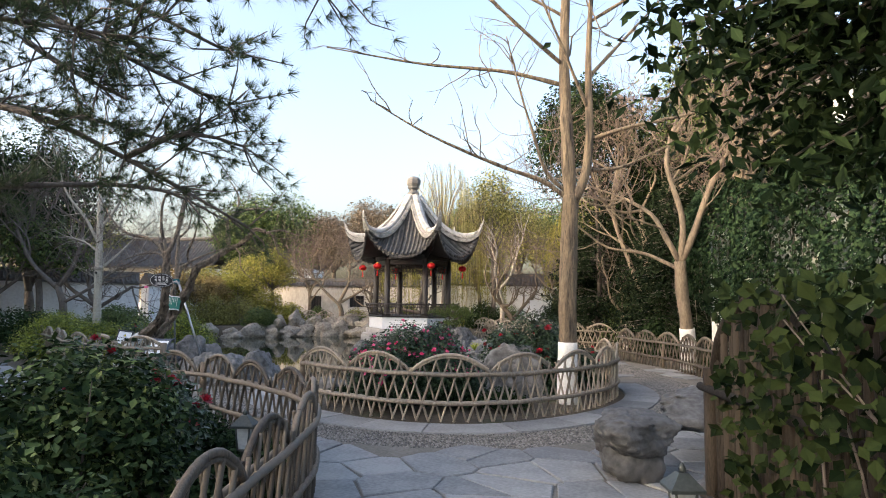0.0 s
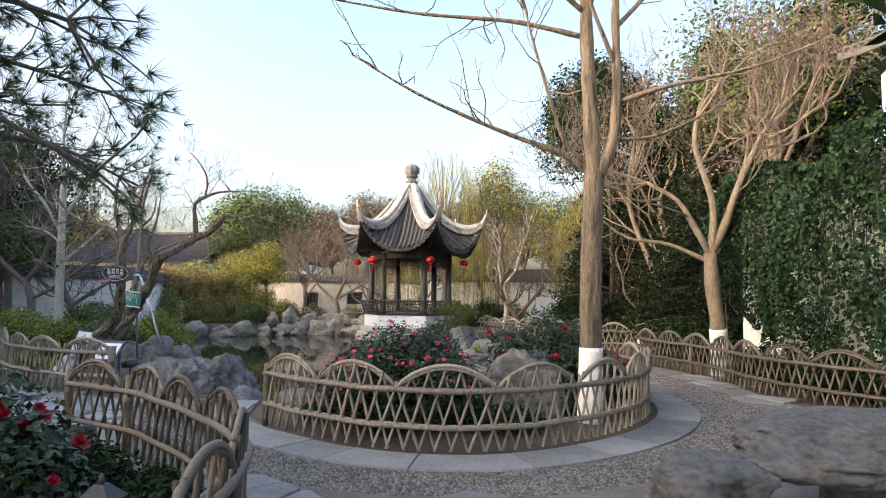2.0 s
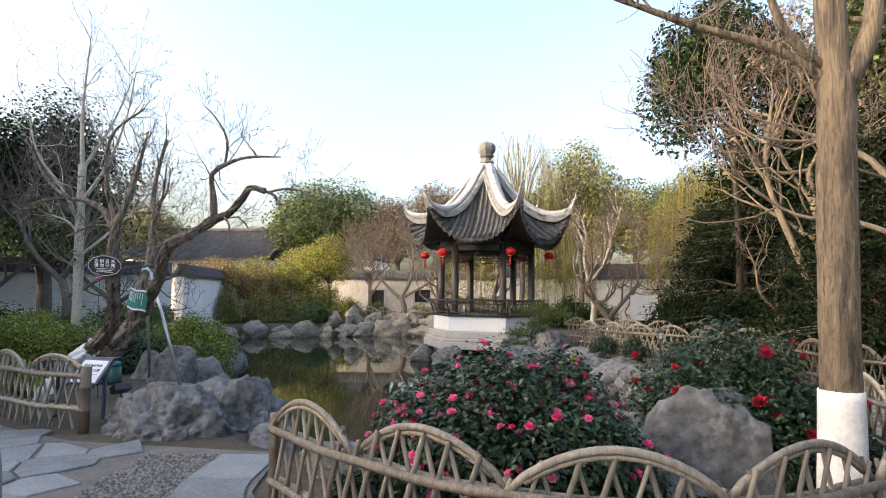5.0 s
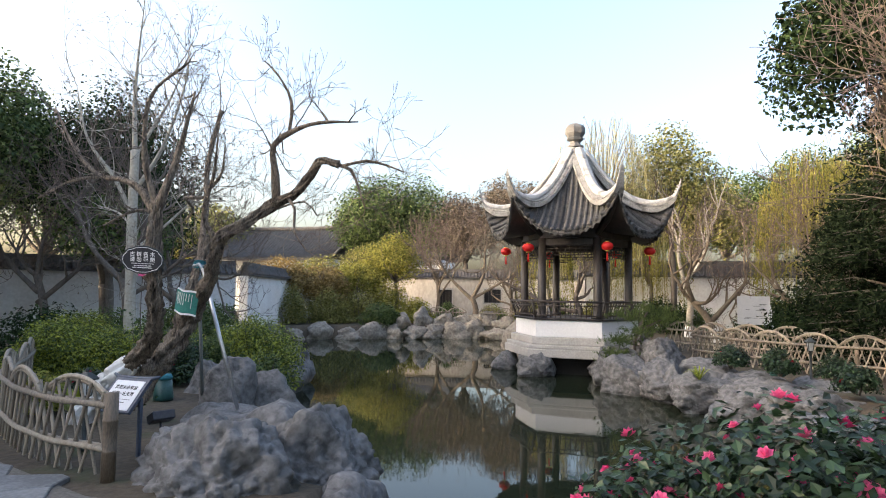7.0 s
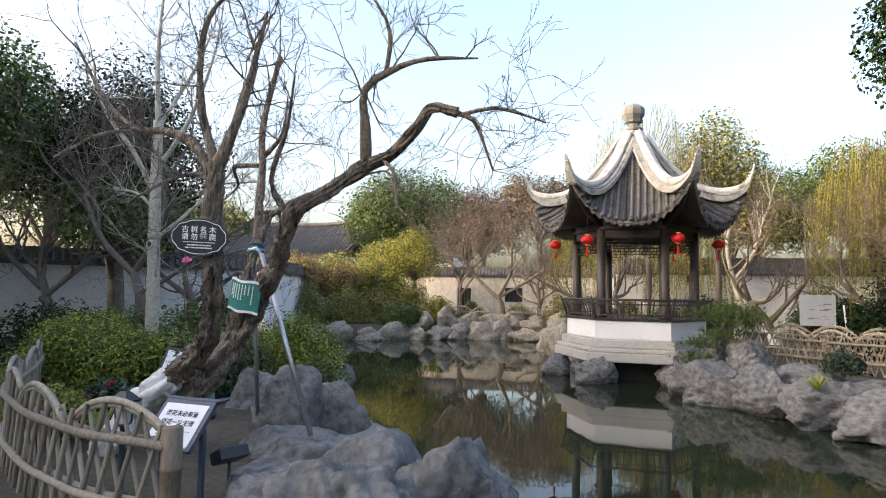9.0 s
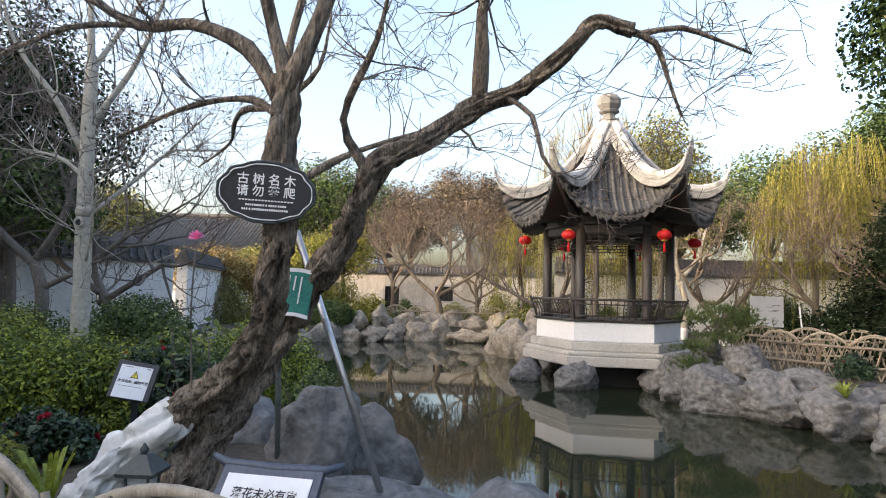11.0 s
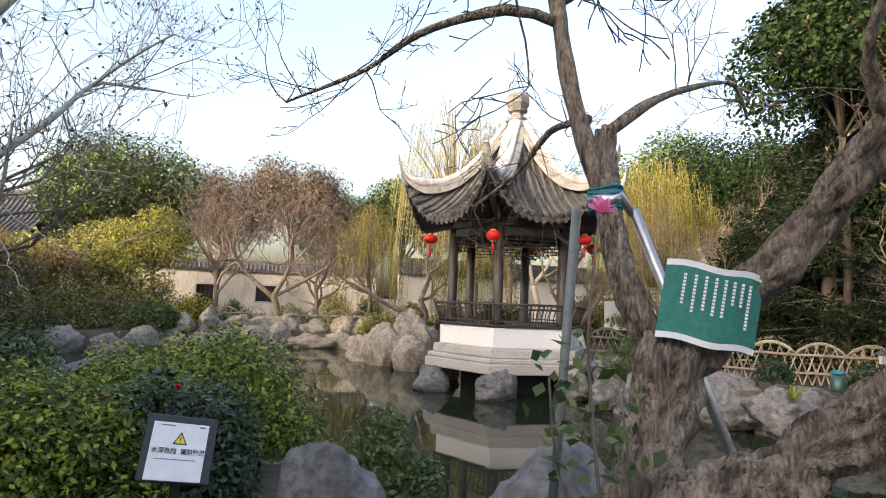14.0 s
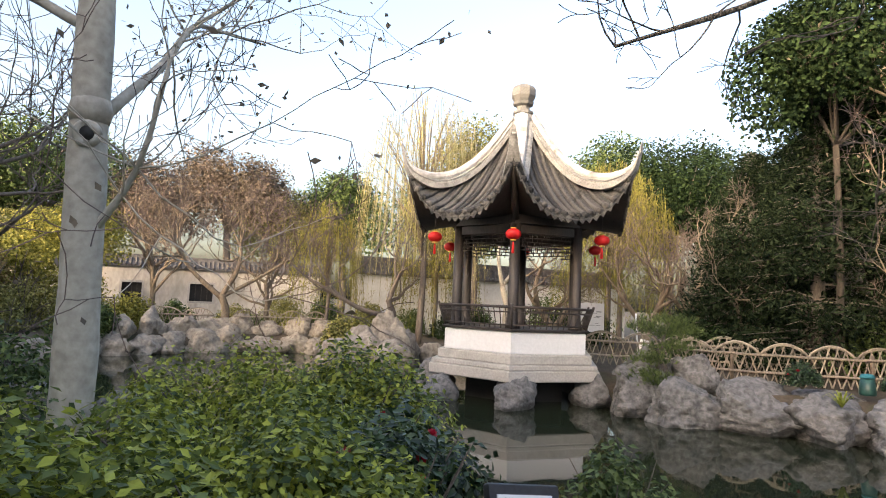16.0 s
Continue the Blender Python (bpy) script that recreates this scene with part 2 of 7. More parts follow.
# ---------------------------------------------------------------- builders
class Build:
    """Collects vertices and faces of one mesh."""

    def __init__(self):
        self.v, self.f, self.n = [], [], 0

    def add(self, verts, faces):
        verts = np.asarray(verts, dtype=float).reshape(-1, 3)
        n = self.n
        self.v.append(verts)
        self.f.append([[i + n for i in q] for q in faces] if isinstance(faces, list) else (faces + n))
        self.n += len(verts)
        return self

    def box(self, cx, cy, cz, sx, sy, sz, rz=0.0, bevel=0.0):
        c, s = math.cos(rz), math.sin(rz)
        if bevel:
            prof = []
            for zz, ins in ((-sz / 2, bevel), (-sz / 2 + bevel, 0), (sz / 2 - bevel, 0), (sz / 2, bevel)):
                prof += [(x, y, zz) for x, y in ((-sx / 2 + ins, -sy / 2 + ins), (sx / 2 - ins, -sy / 2 + ins), (sx / 2 - ins, sy / 2 - ins), (-sx / 2 + ins, sy / 2 - ins))]
            fs = [[3, 2, 1, 0], [12, 13, 14, 15]] + [[r * 4 + k, r * 4 + (k + 1) % 4, r * 4 + 4 + (k + 1) % 4, r * 4 + 4 + k] for r in range(3) for k in range(4)]
        else:
            prof = [(x * sx / 2, y * sy / 2, z * sz / 2) for z in (-1, 1) for x, y in ((-1, -1), (1, -1), (1, 1), (-1, 1))]
            fs = [[3, 2, 1, 0], [4, 5, 6, 7]] + [[k, (k + 1) % 4, 4 + (k + 1) % 4, 4 + k] for k in range(4)]
        return self.add([(cx + x * c - y * s, cy + x * s + y * c, cz + z) for x, y, z in prof], fs)

    def tube(self, path, radii, sides=6, cap=True, squash=None):
        P = np.asarray(path, dtype=float)
        n = len(P)
        radii = np.broadcast_to(np.asarray(radii, dtype=float), (n,))
        T = np.gradient(P, axis=0)
        T /= np.maximum(np.linalg.norm(T, axis=1), 1e-9)[:, None]
        ref = np.array((0.0, 0.0, 1.0)) if abs(T[0][2]) < 0.9 else np.array((1.0, 0.0, 0.0))
        U = ref - T * (T @ ref)[:, None]
        bad = np.linalg.norm(U, axis=1) < 0.15
        U[bad] = np.array((0.37, 0.91, 0.1)) - T[bad] * (T[bad] @ np.array((0.37, 0.91, 0.1)))[:, None]
        U /= np.linalg.norm(U, axis=1)[:, None]
        V = np.cross(T, U)
        a = np.arange(sides) * 2 * np.pi / sides
        ring = P[:, None, :] + radii[:, None, None] * (np.cos(a)[None, :, None] * U[:, None, :] + np.sin(a)[None, :, None] * V[:, None, :])
        fs = []
        for i in range(n - 1):
            for k in range(sides):
                fs.append([i * sides + k, i * sides + (k + 1) % sides, (i + 1) * sides + (k + 1) % sides, (i + 1) * sides + k])
        if cap:
            fs.append(list(range(sides))[::-1])
            fs.append([(n - 1) * sides + k for k in range(sides)])
        return self.add(ring.reshape(-1, 3), fs)

    def lathe(self, profile, sides=24, c=(0, 0, 0), turn=0.0):
        vs, m = [], len(profile)
        for r, z in profile:
            for k in range(sides):
                a = turn + 2 * math.pi * k / sides
                vs.append((c[0] + r * math.cos(a), c[1] + r * math.sin(a), c[2] + z))
        fs = [[i * sides + k, i * sides + (k + 1) % sides, (i + 1) * sides + (k + 1) % sides, (i + 1) * sides + k] for i in range(m - 1) for k in range(sides)]
        fs += [list(range(sides))[::-1], [(m - 1) * sides + k for k in range(sides)]]
        return self.add(vs, fs)

    def mesh(self, name, material, smooth=True):
        me = bpy.data.meshes.new(name)
        V = np.concatenate(self.v) if self.v else np.zeros((0, 3))
        arrays = [np.asarray(f, dtype=np.int64) if not isinstance(f, list) else f for f in self.f]
        loops, sizes = [], []
        for f in arrays:
            if isinstance(f, list):
                for q in f:
                    loops.append(np.array(q, dtype=np.int64))
                    sizes.append(np.array([len(q)]))
            else:
                loops.append(f.reshape(-1))
                sizes.append(np.full(len(f), f.shape[1]))
        L, S = np.concatenate(loops), np.concatenate(sizes)
        me.vertices.add(len(V)), me.loops.add(len(L)), me.polygons.add(len(S))
        me.vertices.foreach_set("co", V.reshape(-1))
        me.loops.foreach_set("vertex_index", L)
        me.polygons.foreach_set("loop_start", np.concatenate(([0], np.cumsum(S)[:-1])))
        me.polygons.foreach_set("use_smooth", np.full(len(S), bool(smooth)))
        me.update(calc_edges=True)
        me.validate()
        me.materials.append(material)
        return me


def thing(name, at, label, category, group="", kind="", rz=0.0):
    ob = new(name)
    ob.matrix_world = pose(*at, 0, 0, rz)
    ob.empty_display_size = 0.1
    return tagged(ob, label, category, group, kind)


def part(name, b, material, parent, label="", smooth=True):
    """One mesh object under a thing or a part; b in the parent's own frame."""
    me = b if isinstance(b, bpy.types.Mesh) else b.mesh(name, material, smooth)
    ob = new(name, me)
    ob.parent = parent
    return tagged(ob, label)


def single(name, b, material, label, category, group="", kind="", at=(0, 0, 0), smooth=True):
    ob = new(name, b if isinstance(b, bpy.types.Mesh) else b.mesh(name, material, smooth))
    ob.matrix_world = pose(*at)
    return tagged(ob, label, category, group, kind)


def spline(pts, step=0.1):
    """Points about step apart along a smooth line through pts."""
    P = [np.asarray(p, dtype=float) for p in pts]
    P = [2 * P[0] - P[1]] + P + [2 * P[-1] - P[-2]]
    out = []
    for i in range(1, len(P) - 2):
        a, b, c, d = P[i - 1:i + 3]
        n = max(2, int(np.linalg.norm(c - b) / step))
        for k in range(n):
            t = k / n
            out.append(0.5 * (2 * b + (c - a) * t + (2 * a - 5 * b + 4 * c - d) * t * t + (3 * b - a - 3 * c + d) * t ** 3))
    out.append(P[-2])
    return np.array(out)


def unit(v):
    v = np.asarray(v, dtype=float)
    return v / max(np.linalg.norm(v), 1e-9)


LETTERS = {}


def text_mesh(body, size, material):
    cu = bpy.data.curves.new("lettering", "FONT")
    cu.body, cu.size, cu.align_x, cu.align_y, cu.extrude = body, size, "CENTER", "CENTER", 0.0006
    cu.offset = size * 0.014
    ob = bpy.data.objects.new("lettering", cu)
    scene.collection.objects.link(ob)
    bpy.context.view_layer.update()
    me = bpy.data.meshes.new_from_object(ob.evaluated_get(bpy.context.evaluated_depsgraph_get()))
    bpy.data.objects.remove(ob)
    me.materials.clear()
    me.materials.append(material)
    return me


def gnarled(b, pts, r0, r1, sides=26, step=0.035, amp=0.2, around=1.6, along=3.0, seed=0.0, furrow=0.12):
    """A limb with a lumpy, furrowed skin."""
    P = spline(pts, step)
    n = len(P)
    T = np.gradient(P, axis=0)
    T /= np.linalg.norm(T, axis=1)[:, None]
    ref = np.array((0.3, 1.0, 0.05))
    vs, s = [], 0.0
    for i in range(n):
        if i:
            s += np.linalg.norm(P[i] - P[i - 1])
        u = unit(ref - T[i] * (ref @ T[i]))
        w = np.cross(T[i], u)
        r = r0 + (r1 - r0) * i / (n - 1)
        for k in range(sides):
            a = 2 * math.pi * k / sides + 0.5 * s
            c, d = math.cos(a), math.sin(a)
            lump = noise.noise(Vector((c * around + seed, d * around, s * along + seed)))
            groove = abs(noise.noise(Vector((c * around * 2.6, d * around * 2.6 + seed, s * along * 0.8))))
            rr = r * (1 + amp * lump * 1.6 - furrow * max(0.0, 0.2 - groove) / 0.2)
            vs.append(P[i] + (u * c + w * d) * rr)
    fs = [[i * sides + k, i * sides + (k + 1) % sides, (i + 1) * sides + (k + 1) % sides, (i + 1) * sides + k] for i in range(n - 1) for k in range(sides)]
    fs += [list(range(sides))[::-1], [(n - 1) * sides + k for k in range(sides)]]
    b.add(np.array(vs), fs)
    return P


# ---- leaves
def leaves(b, centres, size, rng, outward=None, width=0.5, droop=0.0, vary=0.4):
    """Diamond leaves at the centres; outward: preferred normals."""
    n = len(centres)
    if n == 0:
        return
    nrm = rng.normal(size=(n, 3))
    if outward is not None:
        nrm = nrm * 0.6 + outward
    nrm /= np.maximum(np.linalg.norm(nrm, axis=1), 1e-6)[:, None]
    d = rng.normal(size=(n, 3))
    d[:, 2] -= droop
    d -= nrm * (d * nrm).sum(1)[:, None]
    d /= np.maximum(np.linalg.norm(d, axis=1), 1e-6)[:, None]
    s = np.cross(nrm, d)
    ln = size * (1 + vary * (rng.random(n) - 0.5) * 2)[:, None]
    a = centres - d * ln * 0.5
    c = centres + d * ln * 0.5
    l = centres - s * ln * width * 0.5 + nrm * ln * 0.06 - d * ln * 0.05
    r = centres + s * ln * width * 0.5 + nrm * ln * 0.06 - d * ln * 0.05
    V = np.stack((a, r, c, l), axis=1).reshape(-1, 3)
    b.add(V, np.arange(4 * n).reshape(n, 4))


def needles(b, centres, dirs, length, rng, per=14, width=0.012, spread=0.7):
    """Tufts of thin blades at the centres, pointing about along dirs."""
    n = len(centres)
    c = np.repeat(centres, per, axis=0)
    d = np.repeat(dirs, per, axis=0) + rng.normal(size=(n * per, 3)) * spread
    d /= np.maximum(np.linalg.norm(d, axis=1), 1e-6)[:, None]
    s = np.cross(d, rng.normal(size=d.shape))
    s /= np.maximum(np.linalg.norm(s, axis=1), 1e-6)[:, None]
    ln = length * (0.7 + 0.6 * rng.random(n * per))[:, None]
    V = np.stack((c - s * width / 2, c + s * width / 2, c + d * ln), axis=1).reshape(-1, 3)
    b.add(V, np.arange(3 * n * per).reshape(-1, 3))


def limb(b, pts, r0, r1, sides=8, rough=0.0, rng=None, step=0.12):
    P = spline(pts, step)
    R = np.linspace(r0, r1, len(P))
    if rough and rng is not None:
        R = R * (1 + rough * np.sin(np.arange(len(P)) * 1.3 + rng.random() * 6) + rough * (rng.random(len(P)) - 0.5))
        P = P + (rng.random(P.shape) - 0.5) * R[:, None] * rough * 1.2
    b.tube(P, R, sides)
    return P


def grow(b, rng, p, d, length, r, depth, tips, split=(2, 4), spread=0.7, rise=0.15, wander=0.18, shrink=0.66, sides=5, twig=None, minr=0.003, droop_last=0.0):
    """A branch that wanders on and splits; tips collects end points and directions. twig: builder for the thinnest ones."""
    n = 4 if depth > 0 else 3
    pts, q, dd = [np.array(p, dtype=float)], np.array(p, dtype=float), unit(d)
    for i in range(n):
        dd = unit(dd + rng.normal(size=3) * wander + np.array((0, 0, rise if depth > 0 else rise - droop_last)))
        q = q + dd * length / n
        pts.append(q)
    rend = max(minr, r * (0.62 if depth > 0 else 0.4))
    bb = twig if (twig is not None and depth <= 1) else b
    bb.tube(pts, np.linspace(max(r, minr), rend, n + 1), sides if depth > 1 else 3, cap=False)
    if depth <= 0:
        tips.append((pts[-1], dd))
        tips.append((pts[-2], dd))
        return
    for k in range(rng.integers(split[0], split[1] + 1)):
        at = pts[-1] if k < 2 else pts[rng.integers(1, n)]
        nd = unit(dd + rng.normal(size=3) * spread)
        grow(b, rng, at, nd, length * shrink * (0.75 + 0.5 * rng.random()), rend * 0.8, depth - 1, tips, split, spread, rise, wander, shrink, sides, twig, minr, droop_last)


def lumpy(rng, n, radii, lumps=14, shell=0.45):
    """n points near the skin of a lumpy ellipsoid with its outward directions; lumps make clumps and gaps."""
    L = rng.normal(size=(lumps, 3))
    L /= np.linalg.norm(L, axis=1)[:, None]
    L[:, 2] = np.abs(L[:, 2]) * 0.9 - 0.15
    size = 0.35 + 0.25 * rng.random(lumps)
    which = rng.integers(0, lumps, n)
    d = rng.normal(size=(n, 3))
    d /= np.linalg.norm(d, axis=1)[:, None]
    rad = (1 - shell * rng.random(n) ** 1.5)
    p = L[which] * 0.68 + d * (size[which] * rad)[:, None]
    return p * np.asarray(radii), d


# ---------------------------------------------------------------- the lie of the land
WATER_Z = -0.59
POND = np.array([(-2.9, 11.0), (-0.6, 10.9), (1.6, 11.6), (2.9, 13.6), (2.4, 16.6), (1.5, 18.7), (0.1, 20.5), (-0.2, 22.2), (0.4, 24.5), (0.3, 27.5),
                 (-0.5, 31.5), (-3.0, 34.2), (-6.2, 34.4), (-9.6, 33.0), (-12.6, 31.4), (-13.2, 28.5), (-10.6, 24.5), (-8.2, 20.6), (-6.9, 18.2), (-6.0, 16.0), (-5.0, 14.2), (-3.9, 13.0), (-3.2, 12.0)])


def inside(poly, X, Y):
    """How deep each point lies inside the polygon: positive in, negative out."""
    n = len(poly)
    dist, odd = np.full(X.shape, 1e9), np.zeros(X.shape, dtype=bool)
    for i in range(n):
        (ax, ay), (bx, by) = poly[i], poly[(i + 1) % n]
        ex, ey = bx - ax, by - ay
        t = np.clip(((X - ax) * ex + (Y - ay) * ey) / (ex * ex + ey * ey), 0, 1)
        dist = np.minimum(dist, np.hypot(X - ax - t * ex, Y - ay - t * ey))
        cross = (ay > Y) != (by > Y)
        with np.errstate(divide="ignore", invalid="ignore"):
            odd ^= cross & (X < ex * (Y - ay) / (ey if ey else 1e-9) + ax)
    return np.where(odd, dist, -dist)


def make_ground():
    xs = np.concatenate((-np.geomspace(900, 32, 12), np.arange(-30, 30.1, 0.4), np.geomspace(32, 900, 12)))
    ys = np.concatenate((-np.geomspace(900, 22, 12), np.arange(-20, 62.1, 0.4), np.geomspace(64, 1200, 12)))
    X, Y = np.meshgrid(xs, ys)
    depth = inside(POND, X, Y)
    Z = np.where(depth > -0.25, -0.03 - 1.2 * np.clip((depth + 0.25) / 0.7, 0, 1), -0.03)
    nx, ny = len(xs), len(ys)
    idx = np.arange(nx * ny).reshape(ny, nx)
    F = np.stack((idx[:-1, :-1], idx[:-1, 1:], idx[1:, 1:], idx[1:, :-1]), axis=-1).reshape(-1, 4)
    b = Build().add(np.stack((X, Y, Z), axis=-1).reshape(-1, 3), F)
    single("ground", b, SOIL, "dark bare garden soil with moss round the pond", "ground", kind="structure")
    b = Build().add([(x, y, 0) for x, y in ((-16, 9.5), (5, 9.5), (5, 37), (-16, 37))], [[0, 1, 2, 3]])
    single("water", b, WATER, "still dark green pond water mirroring pavilion and trees", "water", kind="structure", at=(0, 0, WATER_Z))


make_ground()

# the curved bed in the middle of the path, inside its bamboo fence
BED = [(-2.35, 10.2), (-2.25, 9.3), (-1.96, 8.75), (-1.5, 8.3), (-0.92, 7.86), (-0.43, 7.62), (0.07, 7.53), (0.56, 7.58), (1.09, 7.82), (1.73, 8.3), (2.3, 8.95), (2.72, 9.75), (2.9, 10.6), (2.85, 11.5)]
BED_LINE = spline(BED, 0.1)


def bed_offset(d):
    T = np.gradient(BED_LINE, axis=0)
    T /= np.linalg.norm(T, axis=1)[:, None]
    return BED_LINE + np.stack((T[:, 1], -T[:, 0]), axis=1) * d


# ---- paving
def clip_poly(poly, px, py, nx, ny):
    out = []
    for i in range(len(poly)):
        a, b = poly[i], poly[(i + 1) % len(poly)]
        da, db = (a[0] - px) * nx + (a[1] - py) * ny, (b[0] - px) * nx + (b[1] - py) * ny
        if da <= 0:
            out.append(a)
        if da * db < 0:
            t = da / (da - db)
            out.append((a[0] + (b[0] - a[0]) * t, a[1] + (b[1] - a[1]) * t))
    return out


def prism(poly, z0, z1, chamfer=0.012):
    n = len(poly)
    cx, cy = sum(p[0] for p in poly) / n, sum(p[1] for p in poly) / n
    ins = []
    for x, y in poly:
        d = math.hypot(x - cx, y - cy) or 1
        ins.append((x - (x - cx) / d * chamfer, y - (y - cy) / d * chamfer))
    vs = [(x, y, z0) for x, y in poly] + [(x, y, z1 - chamfer * 0.6) for x, y in poly] + [(x, y, z1) for x, y in ins]
    fs = [[r * n + k, r * n + (k + 1) % n, r * n + n + (k + 1) % n, r * n + n + k] for r in range(2) for k in range(n)] + [list(range(2 * n, 3 * n))]
    return vs, fs


PATH_POLY = np.array([(-0.75, -3), (1.3, -3), (1.5, 2.0), (2.4, 4.2), (5.6, 6.0), (5.1, 10.2), (5.05, 12.0), (5.0, 14.5), (4.4, 16.0), (3.1, 15.0), (3.2, 11.6), (3.05, 10.2), (2.5, 8.8), (1.3, 7.7), (0.3, 7.3),
                      (-0.8, 7.55), (-1.8, 8.4), (-2.3, 9.2), (-2.5, 10.3), (-4.7, 10.4), (-7.0, 11.35), (-9.5, 13.3), (-10.4, 13.2), (-9.0, 10.2), (-6.0, 8.6), (-3.4, 7.5), (-2.1, 6.55), (-1.15, 5.5), (-0.85, 4.2)])


def make_paving():
    pavement = thing("pavement", (0, 0, 0), "grey slate crazy paving with curved pebble bands", "pavement", kind="structure")
    b = Build()
    n = len(PATH_POLY)
    b.add([(x, y, -0.012) for x, y in PATH_POLY], [list(range(n))])
    part("mortar_bed", b, MORTAR, pavement, "sandy mortar between the stones")
    rng = np.random.default_rng(4)
    band_out, band_in, slab_in = bed_offset(1.30), bed_offset(0.66), bed_offset(0.12)
    band = np.concatenate((band_out, band_in[::-1]))
    slabs = np.concatenate((bed_offset(0.64), slab_in[::-1]))
    # crazy paving from cells round scattered points
    sites = []
    lo, hi = PATH_POLY.min(0), PATH_POLY.max(0)
    for gx in np.arange(lo[0], hi[0], 0.5):
        for gy in np.arange(-1.5, hi[1], 0.5):
            sites.append((gx + rng.uniform(-0.22, 0.22), gy + rng.uniform(-0.22, 0.22)))
    S = np.array(sites)
    keep = inside(PATH_POLY, S[:, 0], S[:, 1]) > 0.05
    inb = inside(band, S[:, 0], S[:, 1]) > -0.2
    ins = inside(slabs, S[:, 0], S[:, 1]) > -0.1
    near = (inside(PATH_POLY, S[:, 0], S[:, 1]) > -0.7)
    right_pebbles = np.array([(2.9, 8.6), (3.6, 8.3), (4.3, 9.0), (4.5, 11.0), (4.45, 14.5), (3.7, 14.8), (3.75, 11.5), (3.4, 9.8)])
    inr = inside(right_pebbles, S[:, 0], S[:, 1]) > -0.2
    left_pebbles = np.array([(-2.3, 7.6), (-1.6, 7.2), (-1.7, 7.9), (-2.7, 8.9), (-3.1, 9.4), (-3.3, 8.6)])
    inl = inside(left_pebbles, S[:, 0], S[:, 1]) > -0.2
    for i in np.where(keep & ~inb & ~ins & ~inr & ~inl)[0]:
        p = S[i]
        d = np.hypot(*(S - p).T)
        poly = [(p[0] - 0.55, p[1] - 0.5), (p[0] + 0.55, p[1] - 0.5), (p[0] + 0.55, p[1] + 0.5), (p[0] - 0.55, p[1] + 0.5)]
        for j in np.argsort(d)[1:14]:
            if not near[j]:
                continue
            m, nn = (p + S[j]) / 2, (S[j] - p) / d[j]
            poly = clip_poly(poly, m[0] - nn[0] * 0.011, m[1] - nn[1] * 0.011, nn[0], nn[1])
            if len(poly) < 3:
                break
        if len(poly) < 3:
            continue
        c = np.mean(poly, axis=0)
        poly = [(x - c[0] + rng.uniform(-0.012, 0.012), y - c[1] + rng.uniform(-0.012, 0.012)) for x, y in poly]
        b = Build().add(*prism(poly, -0.03, rng.uniform(0.002, 0.012)))
        ob = part("flagstone", b, SLATE, pavement, smooth=False)
        ob.location = (c[0], c[1], 0)
    # ring of dressed slabs against the bed
    outer, inner = bed_offset(0.64), bed_offset(0.12)
    k = 0
    while k < len(outer) - 5:
        w = int(rng.integers(5, 9))
        e = min(k + w, len(outer) - 1)
        rows_o, rows_i = outer[k:e + 1], inner[k:e + 1]
        poly = [tuple(p) for p in rows_o] + [tuple(p) for p in rows_i[::-1]]
        c = np.mean(poly, axis=0)
        poly = [((x - c[0]) * 0.985, (y - c[1]) * 0.985) for x, y in poly]
        ob = part("slab", Build().add(*prism(poly[::-1], -0.03, rng.uniform(0.004, 0.012), 0.006)), SLATE, pavement, smooth=False)
        ob.location = (c[0], c[1], 0)
        k = e
    # pebbles set on edge
    b = Build()
    octa = np.array([(1, 0, 0), (0.6, 0.6, 0.35), (0, 1, 0), (-0.6, 0.6, 0.35), (-1, 0, 0), (-0.6, -0.6, 0.35), (0, -1, 0), (0.6, -0.6, 0.35), (0, 0, 1)], dtype=float)
    of = np.array([(0, 1, 8), (1, 2, 8), (2, 3, 8), (3, 4, 8), (4, 5, 8), (5, 6, 8), (6, 7, 8), (7, 0, 8)])
    pts = []
    for poly in (band, right_pebbles, left_pebbles):
        lo2, hi2 = poly.min(0), poly.max(0)
        gx, gy = np.meshgrid(np.arange(lo2[0], hi2[0], 0.036), np.arange(lo2[1], hi2[1], 0.036))
        gx, gy = gx.ravel() + rng.uniform(-0.012, 0.012, gx.size), gy.ravel() + rng.uniform(-0.012, 0.012, gy.size)
        ok = (inside(poly, gx, gy) > 0.0) & (inside(PATH_POLY, gx, gy) > 0.02)
        pts.append(np.stack((gx[ok], gy[ok]), axis=1))
    P = np.concatenate(pts)
    a = rng.uniform(0, math.pi, len(P))
    s = rng.uniform(0.012, 0.020, len(P))
    el = rng.uniform(0.55, 0.8, len(P))
    V = np.empty((len(P), 9, 3))
    V[:, :, 0] = P[:, None, 0] + s[:, None] * (octa[None, :, 0] * np.cos(a)[:, None] - octa[None, :, 1] * el[:, None] * np.sin(a)[:, None])
    V[:, :, 1] = P[:, None, 1] + s[:, None] * (octa[None, :, 0] * np.sin(a)[:, None] + octa[None, :, 1] * el[:, None] * np.cos(a)[:, None])
    V[:, :, 2] = -0.012 + s[:, None] * octa[None, :, 2] * 0.9
    b.add(V.reshape(-1, 3), (of[None] + 9 * np.arange(len(P))[:, None, None]).reshape(-1, 3))
    ob = part("pebble_bed", b, PEBBLE, pavement, "grey and buff pebbles set in mortar")
    ob["kind"] = "stuff"


